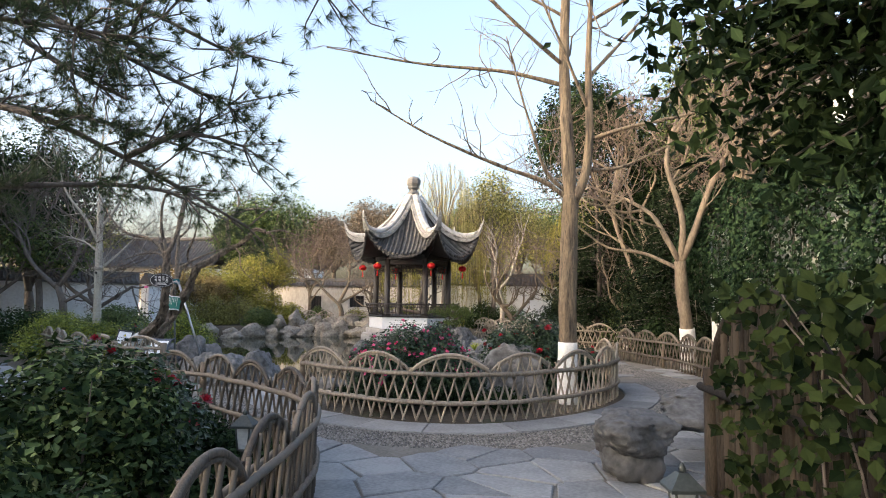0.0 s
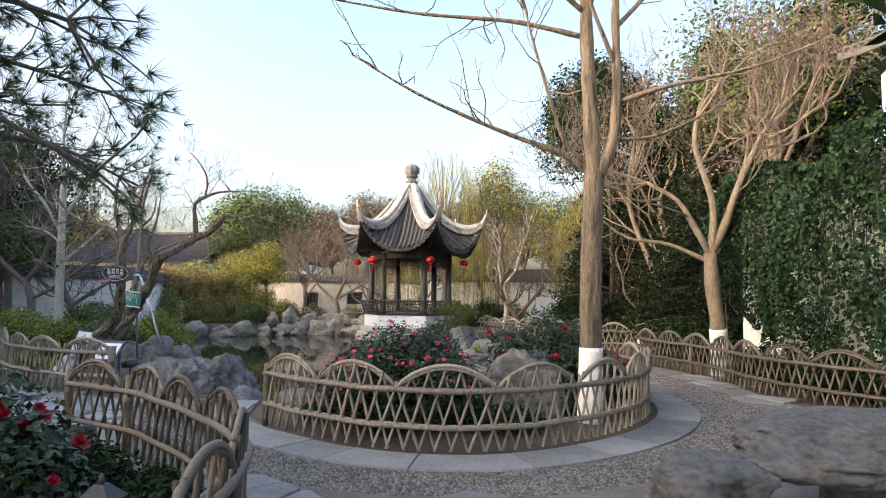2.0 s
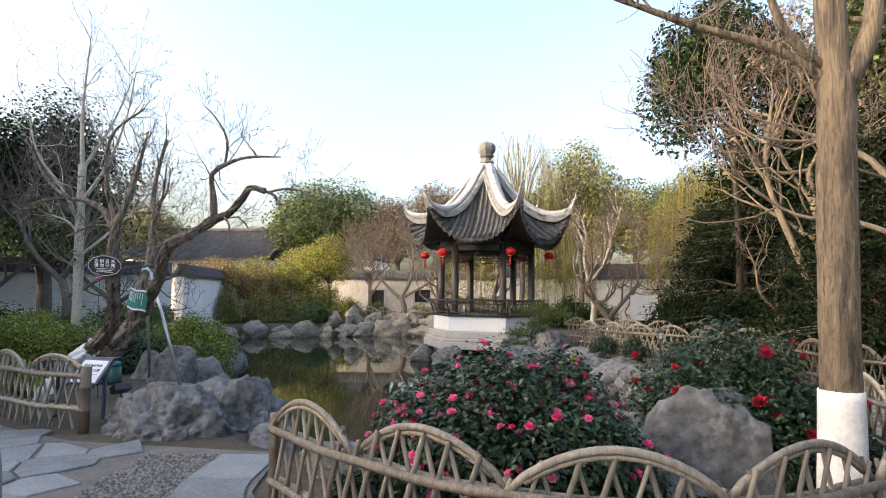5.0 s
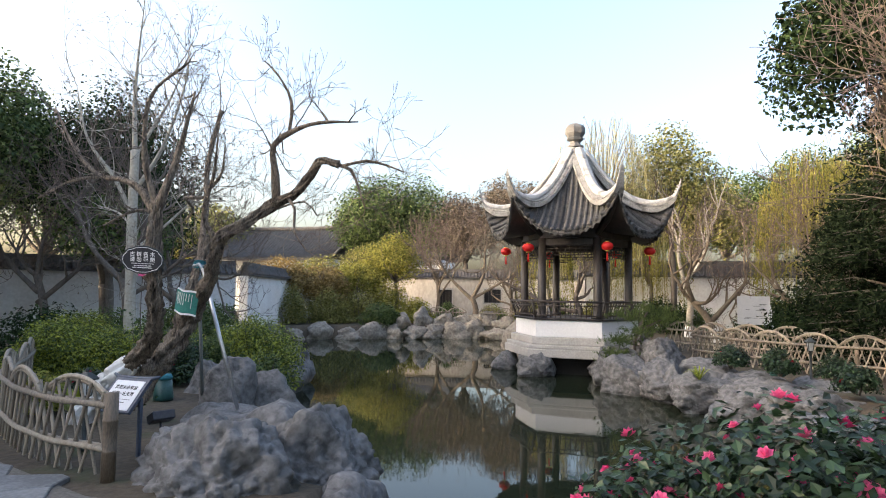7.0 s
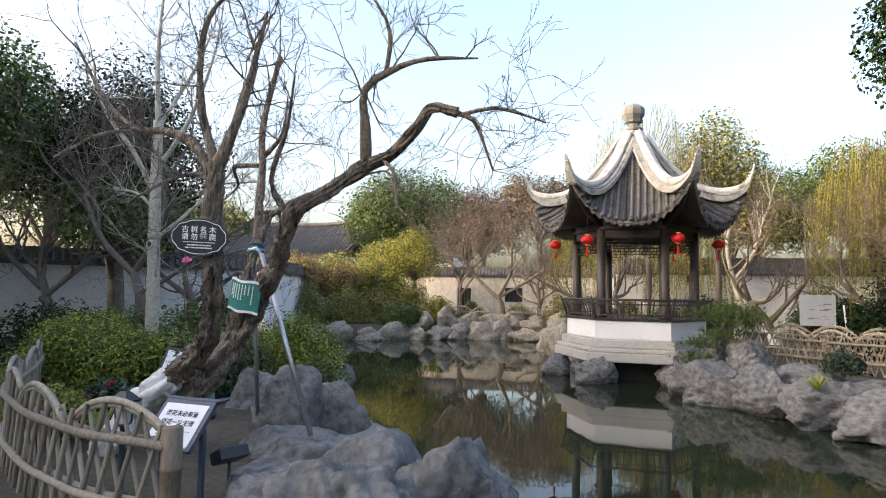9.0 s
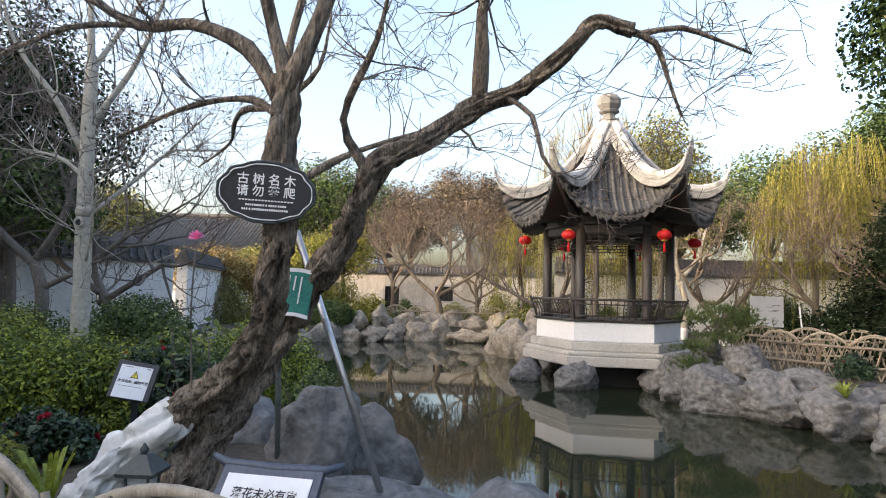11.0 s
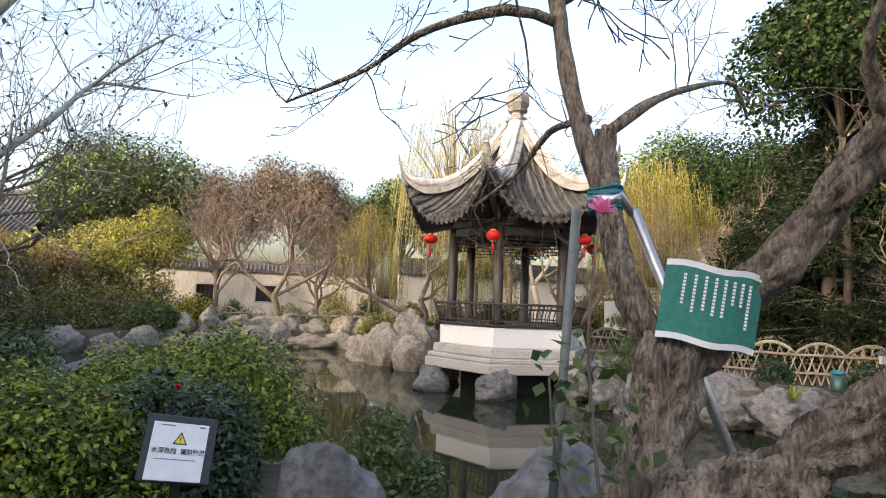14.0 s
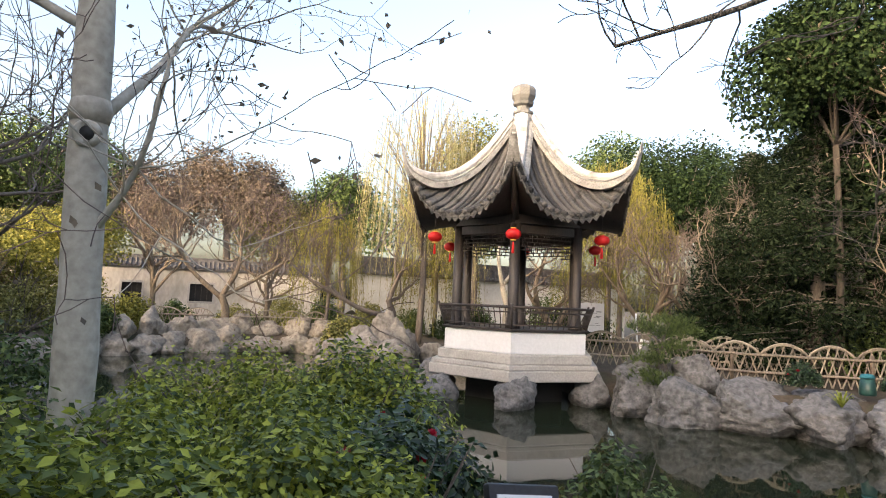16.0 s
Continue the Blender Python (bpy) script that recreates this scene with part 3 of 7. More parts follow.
# ---- walls
def coping(b, p, q, z, w=0.55, h=0.5):
    """A little tiled roof along a wall's top."""
    p, q = np.array(p), np.array(q)
    t = unit(np.append(q - p, 0))[:2]
    n = np.array((-t[1], t[0]))
    L = np.linalg.norm(q - p)
    prof = [(-w / 2, 0), (-w / 2, 0.06), (-w * 0.3, 0.17), (-0.08, h * 0.72), (-0.08, h), (0.08, h), (0.08, h * 0.72), (w * 0.3, 0.17), (w / 2, 0.06), (w / 2, 0)]
    vs = [(*(e + n * a), z + zz) for e in (p, q) for a, zz in prof]
    m = len(prof)
    b.add(vs, [[k, (k + 1) % m, m + (k + 1) % m, m + k] for k in range(m)] + [list(range(m))[::-1], list(range(m, 2 * m))])
    # rows of round tiles running down both slopes
    for s in np.arange(0.1, L - 0.05, 0.2):
        c = p + t * s
        for side in (-1, 1):
            b.tube([(*(c + n * side * a), z + zz + 0.02) for a, zz in ((0.1, h * 0.68), (w * 0.3, 0.19), (w / 2 + 0.03, 0.06))], 0.045, 5)


def garden_wall(name, p, q, z, label, material=WHITEWASH, holes=(), tile_h=0.5):
    """A straight wall with square openings (distance along it, width, low, high) and a tiled coping."""
    w = thing(name, (0, 0, 0), label, "wall", kind="structure")
    p, q = np.array(p, float), np.array(q, float)
    L, t = np.linalg.norm(q - p), (q - p) / np.linalg.norm(q - p)
    ang = math.atan2(t[1], t[0])
    b = Build()
    cuts = [0.0] + [x for s, wd, _, _ in holes for x in (s - wd / 2, s + wd / 2)] + [L]

    def slab(s0, s1, z0, z1):
        c = p + t * (s0 + s1) / 2
        b.box(c[0], c[1], (z0 + z1) / 2, s1 - s0, 0.3, z1 - z0, ang)
    for i in range(0, len(cuts), 2):
        slab(cuts[i], cuts[i + 1], -0.1, z)
    for s, wd, lo, hi in holes:
        slab(s - wd / 2, s + wd / 2, -0.1, lo), slab(s - wd / 2, s + wd / 2, hi, z)
    part("wall_face", b, material, w, smooth=False)
    b = Build()
    coping(b, p, q, z + 0.002, h=tile_h)
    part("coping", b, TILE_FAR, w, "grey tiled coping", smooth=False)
    for s, wd, lo, hi in holes:
        c = p + t * s
        win = part("window", Build().box(c[0], c[1], (lo + hi) / 2, wd, 0.06, hi - lo, ang), RECESS_SHADE, w, "dark latticed window opening", smooth=False)
        b = Build()
        nrm = np.array((t[1], -t[0]))
        for side in (-1, 1):
            e = c + t * side * (wd / 2 - 0.04) + nrm * 0.13
            b.box(e[0], e[1], (lo + hi) / 2, 0.08, 0.08, hi - lo - 0.005, ang)
        for zz in (lo + 0.045, hi - 0.045):
            e = c + nrm * 0.13
            b.box(e[0], e[1], zz, wd - 0.17, 0.08, 0.08, ang)
        part("window_frame", b, PAVSTONE, win, smooth=False)
        b = Build()
        for k in range(1, 4):
            e = c + t * (k / 4 - 0.5) * (wd - 0.16) + nrm * 0.09
            b.box(e[0], e[1], (lo + hi) / 2, 0.025, 0.03, hi - lo - 0.17, ang)
        part("lattice", b, WOOD, win, smooth=False)
    return w


def make_walls():
    garden_wall("wall_north", (-16.0, 43.2), (-0.5, 42.6), 2.35, "weathered buff plaster wall with dark windows", OLDWALL, ((7.2, 0.95, 0.35, 1.75), (10.05, 1.15, 0.85, 1.8)), 0.55)
    garden_wall("wall_north_east", (-0.8, 36.6), (13.0, 36.0), 2.35, "white garden wall with grey tiled coping", WHITEWASH, (), 0.75)
    garden_wall("wall_west", (-23.5, 17.6), (-13.0, 26.3), 2.0, "white garden wall with tiled coping and door opening", WHITEWASH, ((6.3, 0.8, 0.05, 1.85),), 0.5)
    garden_wall("wall_west_far", (-13.0, 26.9), (-17.0, 42.6), 2.0, "white garden wall running back along the pond", WHITEWASH, (), 0.5)
    garden_wall("wall_east", (6.75, 15.2), (6.75, 2.0), 3.3, "white garden wall half covered in ivy", WHITEWASH, (), 0.4)


def house(name, x0, y0, x1, y1, eave, ridge, label, along="x", over=0.6, windows=()):
    """White walls, dark tiled gable roof with upturned ends and window openings."""
    h = thing(name, (0, 0, 0), label, "house")
    b = Build().box((x0 + x1) / 2, (y0 + y1) / 2, eave / 2 - 0.05, x1 - x0, y1 - y0, eave + 0.1)
    part("wall", b, WHITEWASH, h, smooth=False)
    b = Build()
    m = 16
    if along == "x":
        A = lambda u, v: (x0 - over + (x1 - x0 + 2 * over) * u, (y0 + y1) / 2 + v * ((y1 - y0) / 2 + over))
    else:
        A = lambda u, v: ((x0 + x1) / 2 + v * ((x1 - x0) / 2 + over), y0 - over + (y1 - y0 + 2 * over) * u)
    vs = []
    for lift in (0.0, -0.16):
        for i in range(m + 1):
            u = i / m
            up = 0.45 * abs(2 * u - 1) ** 5
            for v in (-1, -0.66, -0.33, 0, 0.33, 0.66, 1):
                a = 1 - abs(v)
                vs.append((*A(u, v), eave + 0.02 + (ridge - eave) * a ** 1.25 + up * 0.7 + lift))
    fs, off = [], (m + 1) * 7
    for i in range(m):
        for k in range(6):
            q = [i * 7 + k, i * 7 + k + 1, i * 7 + 8 + k, i * 7 + 7 + k]
            fs += [q, [j + off for j in q[::-1]]]
        for k in (0, 6):
            q = [i * 7 + k, i * 7 + 7 + k, i * 7 + 7 + k + off, i * 7 + k + off]
            fs.append(q)
    for i in (0, m):
        for k in range(6):
            fs.append([i * 7 + k, i * 7 + k + 1, i * 7 + k + 1 + off, i * 7 + k + off])
    b.add(vs, fs)
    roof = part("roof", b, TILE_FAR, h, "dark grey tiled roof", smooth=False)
    b = Build()
    span = (x1 - x0 if along == "x" else y1 - y0) + 2 * over
    for s in np.arange(0.08, span - 0.05, 0.24):
        u = s / span
        up = 0.45 * abs(2 * u - 1) ** 5 * 0.7
        for side in (-1, 1):
            b.tube([(*A(u, side * v), eave + 0.05 + (ridge - eave) * max(0, 1 - v) ** 1.25 + up) for v in (0.03, 0.35, 0.7, 1.01)], 0.06, 5)
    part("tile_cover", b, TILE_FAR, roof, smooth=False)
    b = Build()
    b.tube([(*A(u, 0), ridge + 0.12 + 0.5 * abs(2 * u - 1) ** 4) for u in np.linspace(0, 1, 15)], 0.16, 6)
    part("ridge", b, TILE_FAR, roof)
    for x, y, z, w, hh, face in windows:
        bw = Build().box(x, y, z, w if face == "y" else 0.08, 0.08 if face == "y" else w, hh)
        win = part("window", bw, RECESS_SHADE, h, "dark window opening", smooth=False)
        b = Build()
        for k in (-1, 1):
            if face == "y":
                b.box(x + k * w / 2, y, z, 0.1, 0.12, hh + 0.1)
            else:
                b.box(x, y + k * w / 2, z, 0.12, 0.1, hh + 0.1)
            b.box(x, y, z + k * hh / 2, (w - 0.1) if face == "y" else 0.12, 0.12 if face == "y" else w - 0.1, 0.1)
        part("window_frame", b, WOOD, win, smooth=False)
    return h


# ---- fences
SLAT_LINE = Build().tube([(0, 0, 0), (0, 0, 0.33), (0, 0, 0.35), (0, 0, 0.37), (0, 0, 0.7), (0, 0, 0.72), (0, 0, 0.74), (0, 0, 1)], [1, 0.95, 1.2, 0.95, 0.92, 1.15, 0.92, 0.88], 6)
SLATS = {m.name: SLAT_LINE.mesh("slat", m) for m in (BAMBOO, BAMBOO_SHADED)}


def fence(pts, label, arch=1.0, gap=0.155, rail=0.56, peak=0.2, posts=(), low=0.22, z0=0.0, detail=True, seed=1, lean=0.25, bamboo=BAMBOO):
    """A low fence of crossed split bamboo with two rails and a scalloped top."""
    rng = np.random.default_rng(seed)
    f = thing("bamboo_fence", (float(pts[0][0]), float(pts[0][1]), z0), label, "fence", "bamboo fences")
    ox, oy = float(pts[0][0]), float(pts[0][1])
    P = spline([(x - ox, y - oy) for x, y in pts], 0.06)
    S = np.concatenate(([0], np.cumsum(np.linalg.norm(np.diff(P, axis=0), axis=1))))
    L = S[-1]
    arches = max(1, round(L / arch))
    aw = L / arches

    def at(s, z, off=0.0):
        s = min(max(s, 0), L)
        x, y = np.interp(s, S, P[:, 0]), np.interp(s, S, P[:, 1])
        if off:
            e = 0.05
            tx, ty = np.interp(min(s + e, L), S, P[:, 0]) - np.interp(max(s - e, 0), S, P[:, 0]), np.interp(min(s + e, L), S, P[:, 1]) - np.interp(max(s - e, 0), S, P[:, 1])
            d = math.hypot(tx, ty) or 1
            x, y = x + ty / d * off, y - tx / d * off
        return np.array((x, y, z))

    def top(s):
        u = (s / aw) % 1.0
        return rail + 0.03 + peak * math.sqrt(max(0, 1 - (2 * u - 1) ** 2))
    for z, r in ((rail, 0.025), (low, 0.023)):
        for off in ((-0.03, 0.03) if detail else (0.03,)):
            path = [at(s, z + 0.004 * math.sin(s * 7), off) for s in np.linspace(0, L, max(4, int(L / 0.12)))]
            part("rail", Build().tube(path, [r * (1.12 if i % 5 == 0 else 1) for i in range(len(path))], 7), bamboo, f)
    for k in range(arches):
        path = []
        for u in np.linspace(0.0, 1.0, 13):
            path.append(at((k + u) * aw, rail + 0.01 + (peak + 0.03) * math.sin(math.pi * u) ** 0.75, -0.012 if k % 2 else 0.014))
        path = np.array(path)
        part("arch", Build().tube(path, 0.021, 6), bamboo, f)
        if detail:
            path2 = path + np.array((0, 0, -0.03))
            part("inner_arch", Build().tube(path2[1:-1], 0.014, 5), bamboo, f)
    n = int(L / gap)
    for i in range(n + 1):
        for way in (-1, 1):
            s0 = i * L / n + rng.uniform(-0.012, 0.012)
            s1 = s0 + way * lean
            if s1 < 0 or s1 > L:
                continue
            a = at(s0, 0.0, 0.013 * way)
            h = top(s1) - 0.01
            c = at(s1, h, 0.013 * way)
            ob = new("slat", SLATS[bamboo.name])
            ob.parent = f
            d = Vector(c - a)
            r = rng.uniform(0.0125, 0.0175)
            ob.matrix_local = Matrix.Translation(a) @ d.to_track_quat("Z", "Y").to_matrix().to_4x4() @ Matrix.Diagonal((r, r, d.length, 1))
    for s, h, r in posts:
        p = at(s * L, 0)
        b = Build().tube([(p[0], p[1], z) for z in (-0.05, h * 0.3, h * 0.31, h * 0.33, h * 0.66, h * 0.67, h * 0.69, h)], [r, r, r * 1.12, r, r, r * 1.12, r, r * 0.98], 10)
        part("post", b, BAMBOO_POST, f, "thick weathered bamboo post")
    return f


def make_fences():
    fence(BED[2:], "curved bamboo lattice fence round the flower bed", posts=((0.0, 0.66, 0.035), (0.92, 0.75, 0.03)), arch=1.0, seed=2)
    fence([(-3.6, 7.72), (-2.75, 7.25), (-2.1, 6.62), (-1.55, 6.0), (-1.12, 5.35), (-0.95, 4.6), (-0.93, 3.9), (-0.95, 3.1), (-1.0, 2.2)], "shaded bamboo lattice fence beside the azalea bed", posts=((0.14, 0.70, 0.04), (0.0, 0.7, 0.04)), arch=0.86, seed=3, bamboo=BAMBOO_SHADED)
    fence([(-4.84, 10.78), (-5.6, 10.98), (-6.4, 11.4), (-7.3, 12.1), (-8.2, 13.2), (-8.9, 14.0), (-9.8, 14.9)], "bamboo lattice fence with end post by the pond", posts=((0.0, 0.66, 0.055), (0.75, 0.6, 0.03)), arch=0.95, seed=4, peak=0.16)
    fence([(4.6, 16.2), (4.75, 15.2), (5.1, 13.5), (5.1, 11.6), (5.4, 10.4), (5.9, 9.3), (6.3, 7.9)], "bamboo lattice fence along the east path", posts=((0.25, 0.6, 0.03),), arch=1.0, seed=5, bamboo=BAMBOO_SHADED)
    fence([(1.5, 22.2), (2.3, 21.0), (3.3, 20.0), (4.6, 19.2), (6.0, 18.6)], "sunlit bamboo lattice fence above the shore rocks", posts=((0.2, 0.65, 0.04), (0.62, 0.65, 0.04)), arch=0.9, seed=6)
    fence([(1.3, 24.8), (2.6, 23.6), (4.0, 22.6), (5.8, 21.6), (7.5, 20.8)], "bamboo lattice fence on the path's far side", posts=((0.3, 0.65, 0.04),), arch=0.9, seed=7, gap=0.16)
    fence([(-5.6, 35.0), (-4.0, 35.2), (-2.3, 34.9)], "bamboo fence below the weathered wall", arch=0.9, seed=8, gap=0.18, detail=False)
    fence([(-8.2, 35.6), (-7.2, 35.5), (-6.2, 35.2)], "bamboo fence on the far shore", arch=0.9, seed=9, gap=0.18, detail=False)


# ---------------------------------------------------------------- pavilion
PAV = (-1.22, 23.99)
PAV_TURN = radians(173.1)


def hexring(R, z, turn=0.0):
    return [(R * math.cos(turn + k * math.pi / 3), R * math.sin(turn + k * math.pi / 3), z) for k in range(6)]


def hexslab(R0, z0, R1, z1, bev=0.02):
    b = Build()
    rings = hexring(R0 - bev, z0) + hexring(R0, z0 + bev) + hexring(R1, z1 - bev) + hexring(R1 - bev, z1)
    b.add(rings, [[r * 6 + k, r * 6 + (k + 1) % 6, r * 6 + 6 + (k + 1) % 6, r * 6 + 6 + k] for r in range(3) for k in range(6)] + [list(range(6))[::-1], list(range(18, 24))])
    return b


def pw(t, pts):
    xs, ys = zip(*pts)
    P = spline([(x, y) for x, y in pts], 0.02)
    return float(np.interp(t, P[:, 0], P[:, 1]))


def make_pavilion():
    pav = thing("pavilion", (*PAV, 0), "hexagonal waterside pavilion, dark timber, upturned grey tiled roof", "pavilion", rz=math.degrees(PAV_TURN))
    part("lower_slab", hexslab(1.98, -0.11, 1.98, 0.10), PAVSTONE, pav, "pale grey stone plinth course", smooth=False)
    part("upper_slab", hexslab(1.93, 0.104, 1.93, 0.20), PAVSTONE, pav, "pale grey stone course", smooth=False)
    part("plinth", hexslab(1.80, 0.204, 1.80, 0.39), PAVSTONE, pav, smooth=False)
    part("base_wall", hexslab(1.66, 0.394, 1.66, 0.82), PAVWHITE, pav, "white rendered base wall", smooth=False)
    # block coloured near-black in place of the shade beneath the floor
    part("support", hexslab(1.15, -1.2, 1.15, -0.114), RECESS_SHADE, pav, "support block under the floor, near-black to stand in for shade", smooth=False)
    part("bench", hexslab(1.70, 0.824, 1.74, 0.88, 0.012), WOOD, pav, "dark timber bench board", smooth=False)
    cols = [(1.42 * math.cos(k * math.pi / 3), 1.42 * math.sin(k * math.pi / 3)) for k in range(6)]
    for x, y in cols:
        b = Build().lathe([(0.15, 0.882), (0.15, 0.93), (0.115, 0.96), (0.105, 1.2), (0.1, 2.96)], 16, (x, y, 0))
        part("column", b, WOOD, pav)
    # outward leaning balustrade, side by side
    for k in range(6):
        a, c = np.array(hexring(1.66, 0)[k]), np.array(hexring(1.66, 0)[(k + 1) % 6])
        mid = unit((a + c) / 2)
        if k == 4:      # way in from the shore
            continue
        out = mid * 0.17
        A, C = a * 1.09, c * 1.09
        part("top_rail", Build().tube([(*A[:2], 1.30), (*((A + C) / 2)[:2], 1.305), (*C[:2], 1.30)], 0.026, 6), WOOD, pav)
        part("mid_rail", Build().tube([(*(a * 1.07)[:2], 1.20), (*(c * 1.07)[:2], 1.20)], 0.014, 5), WOOD, pav)
        part("low_rail", Build().tube([(*(a * 1.015)[:2], 0.95), (*(c * 1.015)[:2], 0.95)], 0.016, 5), WOOD, pav)
        n = 13
        for i in range(n + 1):
            u = i / n
            foot, head = (a * (1 - u) + c * u), (A * (1 - u) + C * u)
            knee = foot * 1.01
            part("baluster", Build().tube([(*foot[:2], 0.885), (*knee[:2], 1.05), (*head[:2], 1.29)], 0.011, 4), WOOD, pav)
        part("corner_post", Build().tube([(*a[:2], 0.885), (*(a * 1.03)[:2], 1.05), (*(A * 1.01)[:2], 1.36)], 0.028, 6), WOOD, pav)
    # beams and hanging fretwork
    for k in range(6):
        a, c = np.array((*cols[k], 0)), np.array((*cols[(k + 1) % 6], 0))
        m, ang = (a + c) / 2, math.atan2(c[1] - a[1], c[0] - a[0])
        L = np.linalg.norm(c - a)
        part("beam", Build().box(m[0], m[1], 2.86, L - 0.2, 0.1, 0.18, ang, 0.01), WOOD, pav, smooth=False)
        part("upper_beam", Build().box(m[0], m[1], 3.06, L + 0.05, 0.13, 0.2, ang, 0.01), WOOD, pav, smooth=False)
        t = (c - a) / L

        def bar(b, u0, z0, u1, z1, w=0.012):
            p0, p1 = a + t * u0, a + t * u1
            b.tube([(p0[0], p0[1], z0), (p1[0], p1[1], z1)], w, 4)
        b = Build()
        for z in (2.75, 2.68, 2.60, 2.52):
            bar(b, 0.12, z, L - 0.12, z)
        rng = random.Random(5)
        u = 0.16
        while u < L - 0.14:
            zz = rng.choice(((2.52, 2.60), (2.60, 2.75), (2.52, 2.68), (2.68, 2.75)))
            bar(b, u, zz[0], u, zz[1])
            u += 0.055
        for u0, u1 in ((0.1, 0.36), (L - 0.36, L - 0.1)):
            bar(b, u0, 2.44, u1, 2.44), bar(b, (u0 if u0 < 0.5 else u1) * 1.0, 2.36, (u0 if u0 < 0.5 else u1), 2.52), bar(b, (u0 + u1) / 2, 2.44, (u0 + u1) / 2, 2.52)
        part("fretwork", b, WOOD, pav, "dark timber hanging fretwork")
    # roof: six curved faces between rising hips
    hip = [(0, 5.45), (0.12, 5.02), (0.28, 4.50), (0.45, 4.10), (0.62, 3.86), (0.80, 3.78), (0.92, 3.86), (1, 4.0)]
    midl = [(0, 5.45), (0.12, 5.0), (0.28, 4.42), (0.45, 3.95), (0.62, 3.58), (0.80, 3.30), (0.92, 3.15), (1, 3.07)]
    H = [pw(i / 40, hip) for i in range(41)]
    Mi = [pw(i / 40, midl) for i in range(41)]

    def corner_r(v):
        return 0.2 + 2.38 * v

    def mid_r(v):
        return 0.173 + (2.14 - 0.173) * v

    def surf(k, u, v, lift=0.0):
        """Point of face k; u from -1 to 1 across, v from the top down."""
        w = abs(u) ** 2.6
        zc, zm = np.interp(v, np.linspace(0, 1, 41), H), np.interp(v, np.linspace(0, 1, 41), Mi)
        am = (k + 0.5) * math.pi / 3
        cr, mr = corner_r(v), mid_r(v)
        out = mr + (cr * math.cos(math.pi / 6) - mr) * abs(u) ** 3
        lat = u * cr * math.sin(math.pi / 6)
        x, y = out * math.cos(am) - lat * math.sin(am), out * math.sin(am) + lat * math.cos(am)
        return (x, y, zm + (zc - zm) * w + lift)
    nu, nv = 16, 16
    for k in range(6):
        b = Build()
        top = [surf(k, -1 + 2 * i / nu, j / nv) for j in range(nv + 1) for i in range(nu + 1)]
        low = [surf(k, -1 + 2 * i / nu, j / nv, -0.10) for j in range(nv + 1) for i in range(nu + 1)]
        w, off = nu + 1, (nu + 1) * (nv + 1)
        fs = []
        for j in range(nv):
            for i in range(nu):
                q = [j * w + i, (j + 1) * w + i, (j + 1) * w + i + 1, j * w + i + 1]
                fs += [q, [n + off for n in q[::-1]]]
        for i in range(nu):
            fs.append([nv * w + i, nv * w + i + off, nv * w + i + 1 + off, nv * w + i + 1])
        b.add(top + low, fs)
        face = part("roof_face", b, TILE, pav, "weathered grey tile roof face")
        # soffit of dark boards under the eave
        b = Build()
        rim = [surf(k, -1 + 2 * i / nu, 0.99, -0.11) for i in range(nu + 1)]
        am = (k + 0.5) * math.pi / 3
        inn = []
        for i in range(nu + 1):
            u = -1 + 2 * i / nu
            lat, out = u * 1.42 * 0.5, 1.42 * math.cos(math.pi / 6)
            inn.append((out * math.cos(am) - lat * math.sin(am), out * math.sin(am) + lat * math.cos(am), 3.12))
        b.add(rim + inn, [[i, i + 1, nu + 2 + i, nu + 1 + i] for i in range(nu)])
        part("soffit", b, WOOD, pav, "dark timber eave boards")
        # round tile rows, parallel down the face
        for i in range(-8, 9):
            lat = i * 0.152
            pts = []
            for v in np.linspace(0.03, 1.0, 50):
                half = corner_r(v) * 0.5
                if abs(lat) < half - 0.04:
                    pts.append(surf(k, lat / half, v, 0.018))
            if len(pts) >= 2:
                part("cover_tile", Build().tube(pts, [0.048 if i % 2 else 0.038 for i in range(len(pts))], 6), TILE, face)
                e = np.array(pts[-1])
                d = unit(e - np.array(pts[-2]))
                part("round_end", Build().tube([e - d * 0.05, e + d * 0.05], 0.062, 8), TILE, face)
            lat2 = lat + 0.076
            half = corner_r(1.0) * 0.5
            if abs(lat2) < half - 0.03:
                e = np.array(surf(k, lat2 / half, 1.0, -0.03))
                o = np.array((math.cos(am), math.sin(am), 0))
                s = np.array((-math.sin(am), math.cos(am), 0))
                slope = (np.array(surf(k, min(1, (lat2 + 0.03) / half), 1.0)) - np.array(surf(k, (lat2 - 0.03) / half, 1.0)))
                s = unit(slope)
                z = np.array((0, 0, 1.0))
                drip = [e - s * 0.07 + z * 0.03, e + s * 0.07 + z * 0.03, e + s * 0.058 - z * 0.07, e - z * 0.125, e - s * 0.058 - z * 0.07]
                dr = [p + o * 0.035 for p in drip]
                part("drip_tile", Build().add(drip + dr, [[0, 1, 2, 3, 4], [9, 8, 7, 6, 5]] + [[n, (n + 1) % 5, 5 + (n + 1) % 5, 5 + n] for n in range(5)]), TILE, face, smooth=False)
        b = Build().tube([np.array(surf(k, u, 1.0, -0.075)) + np.array((0.02 * math.cos(am), 0.02 * math.sin(am), 0)) for u in np.linspace(-1, 1, 21)], 0.022, 5)
        part("eave_band", b, TILE, face, "grey tile edge under the eave")
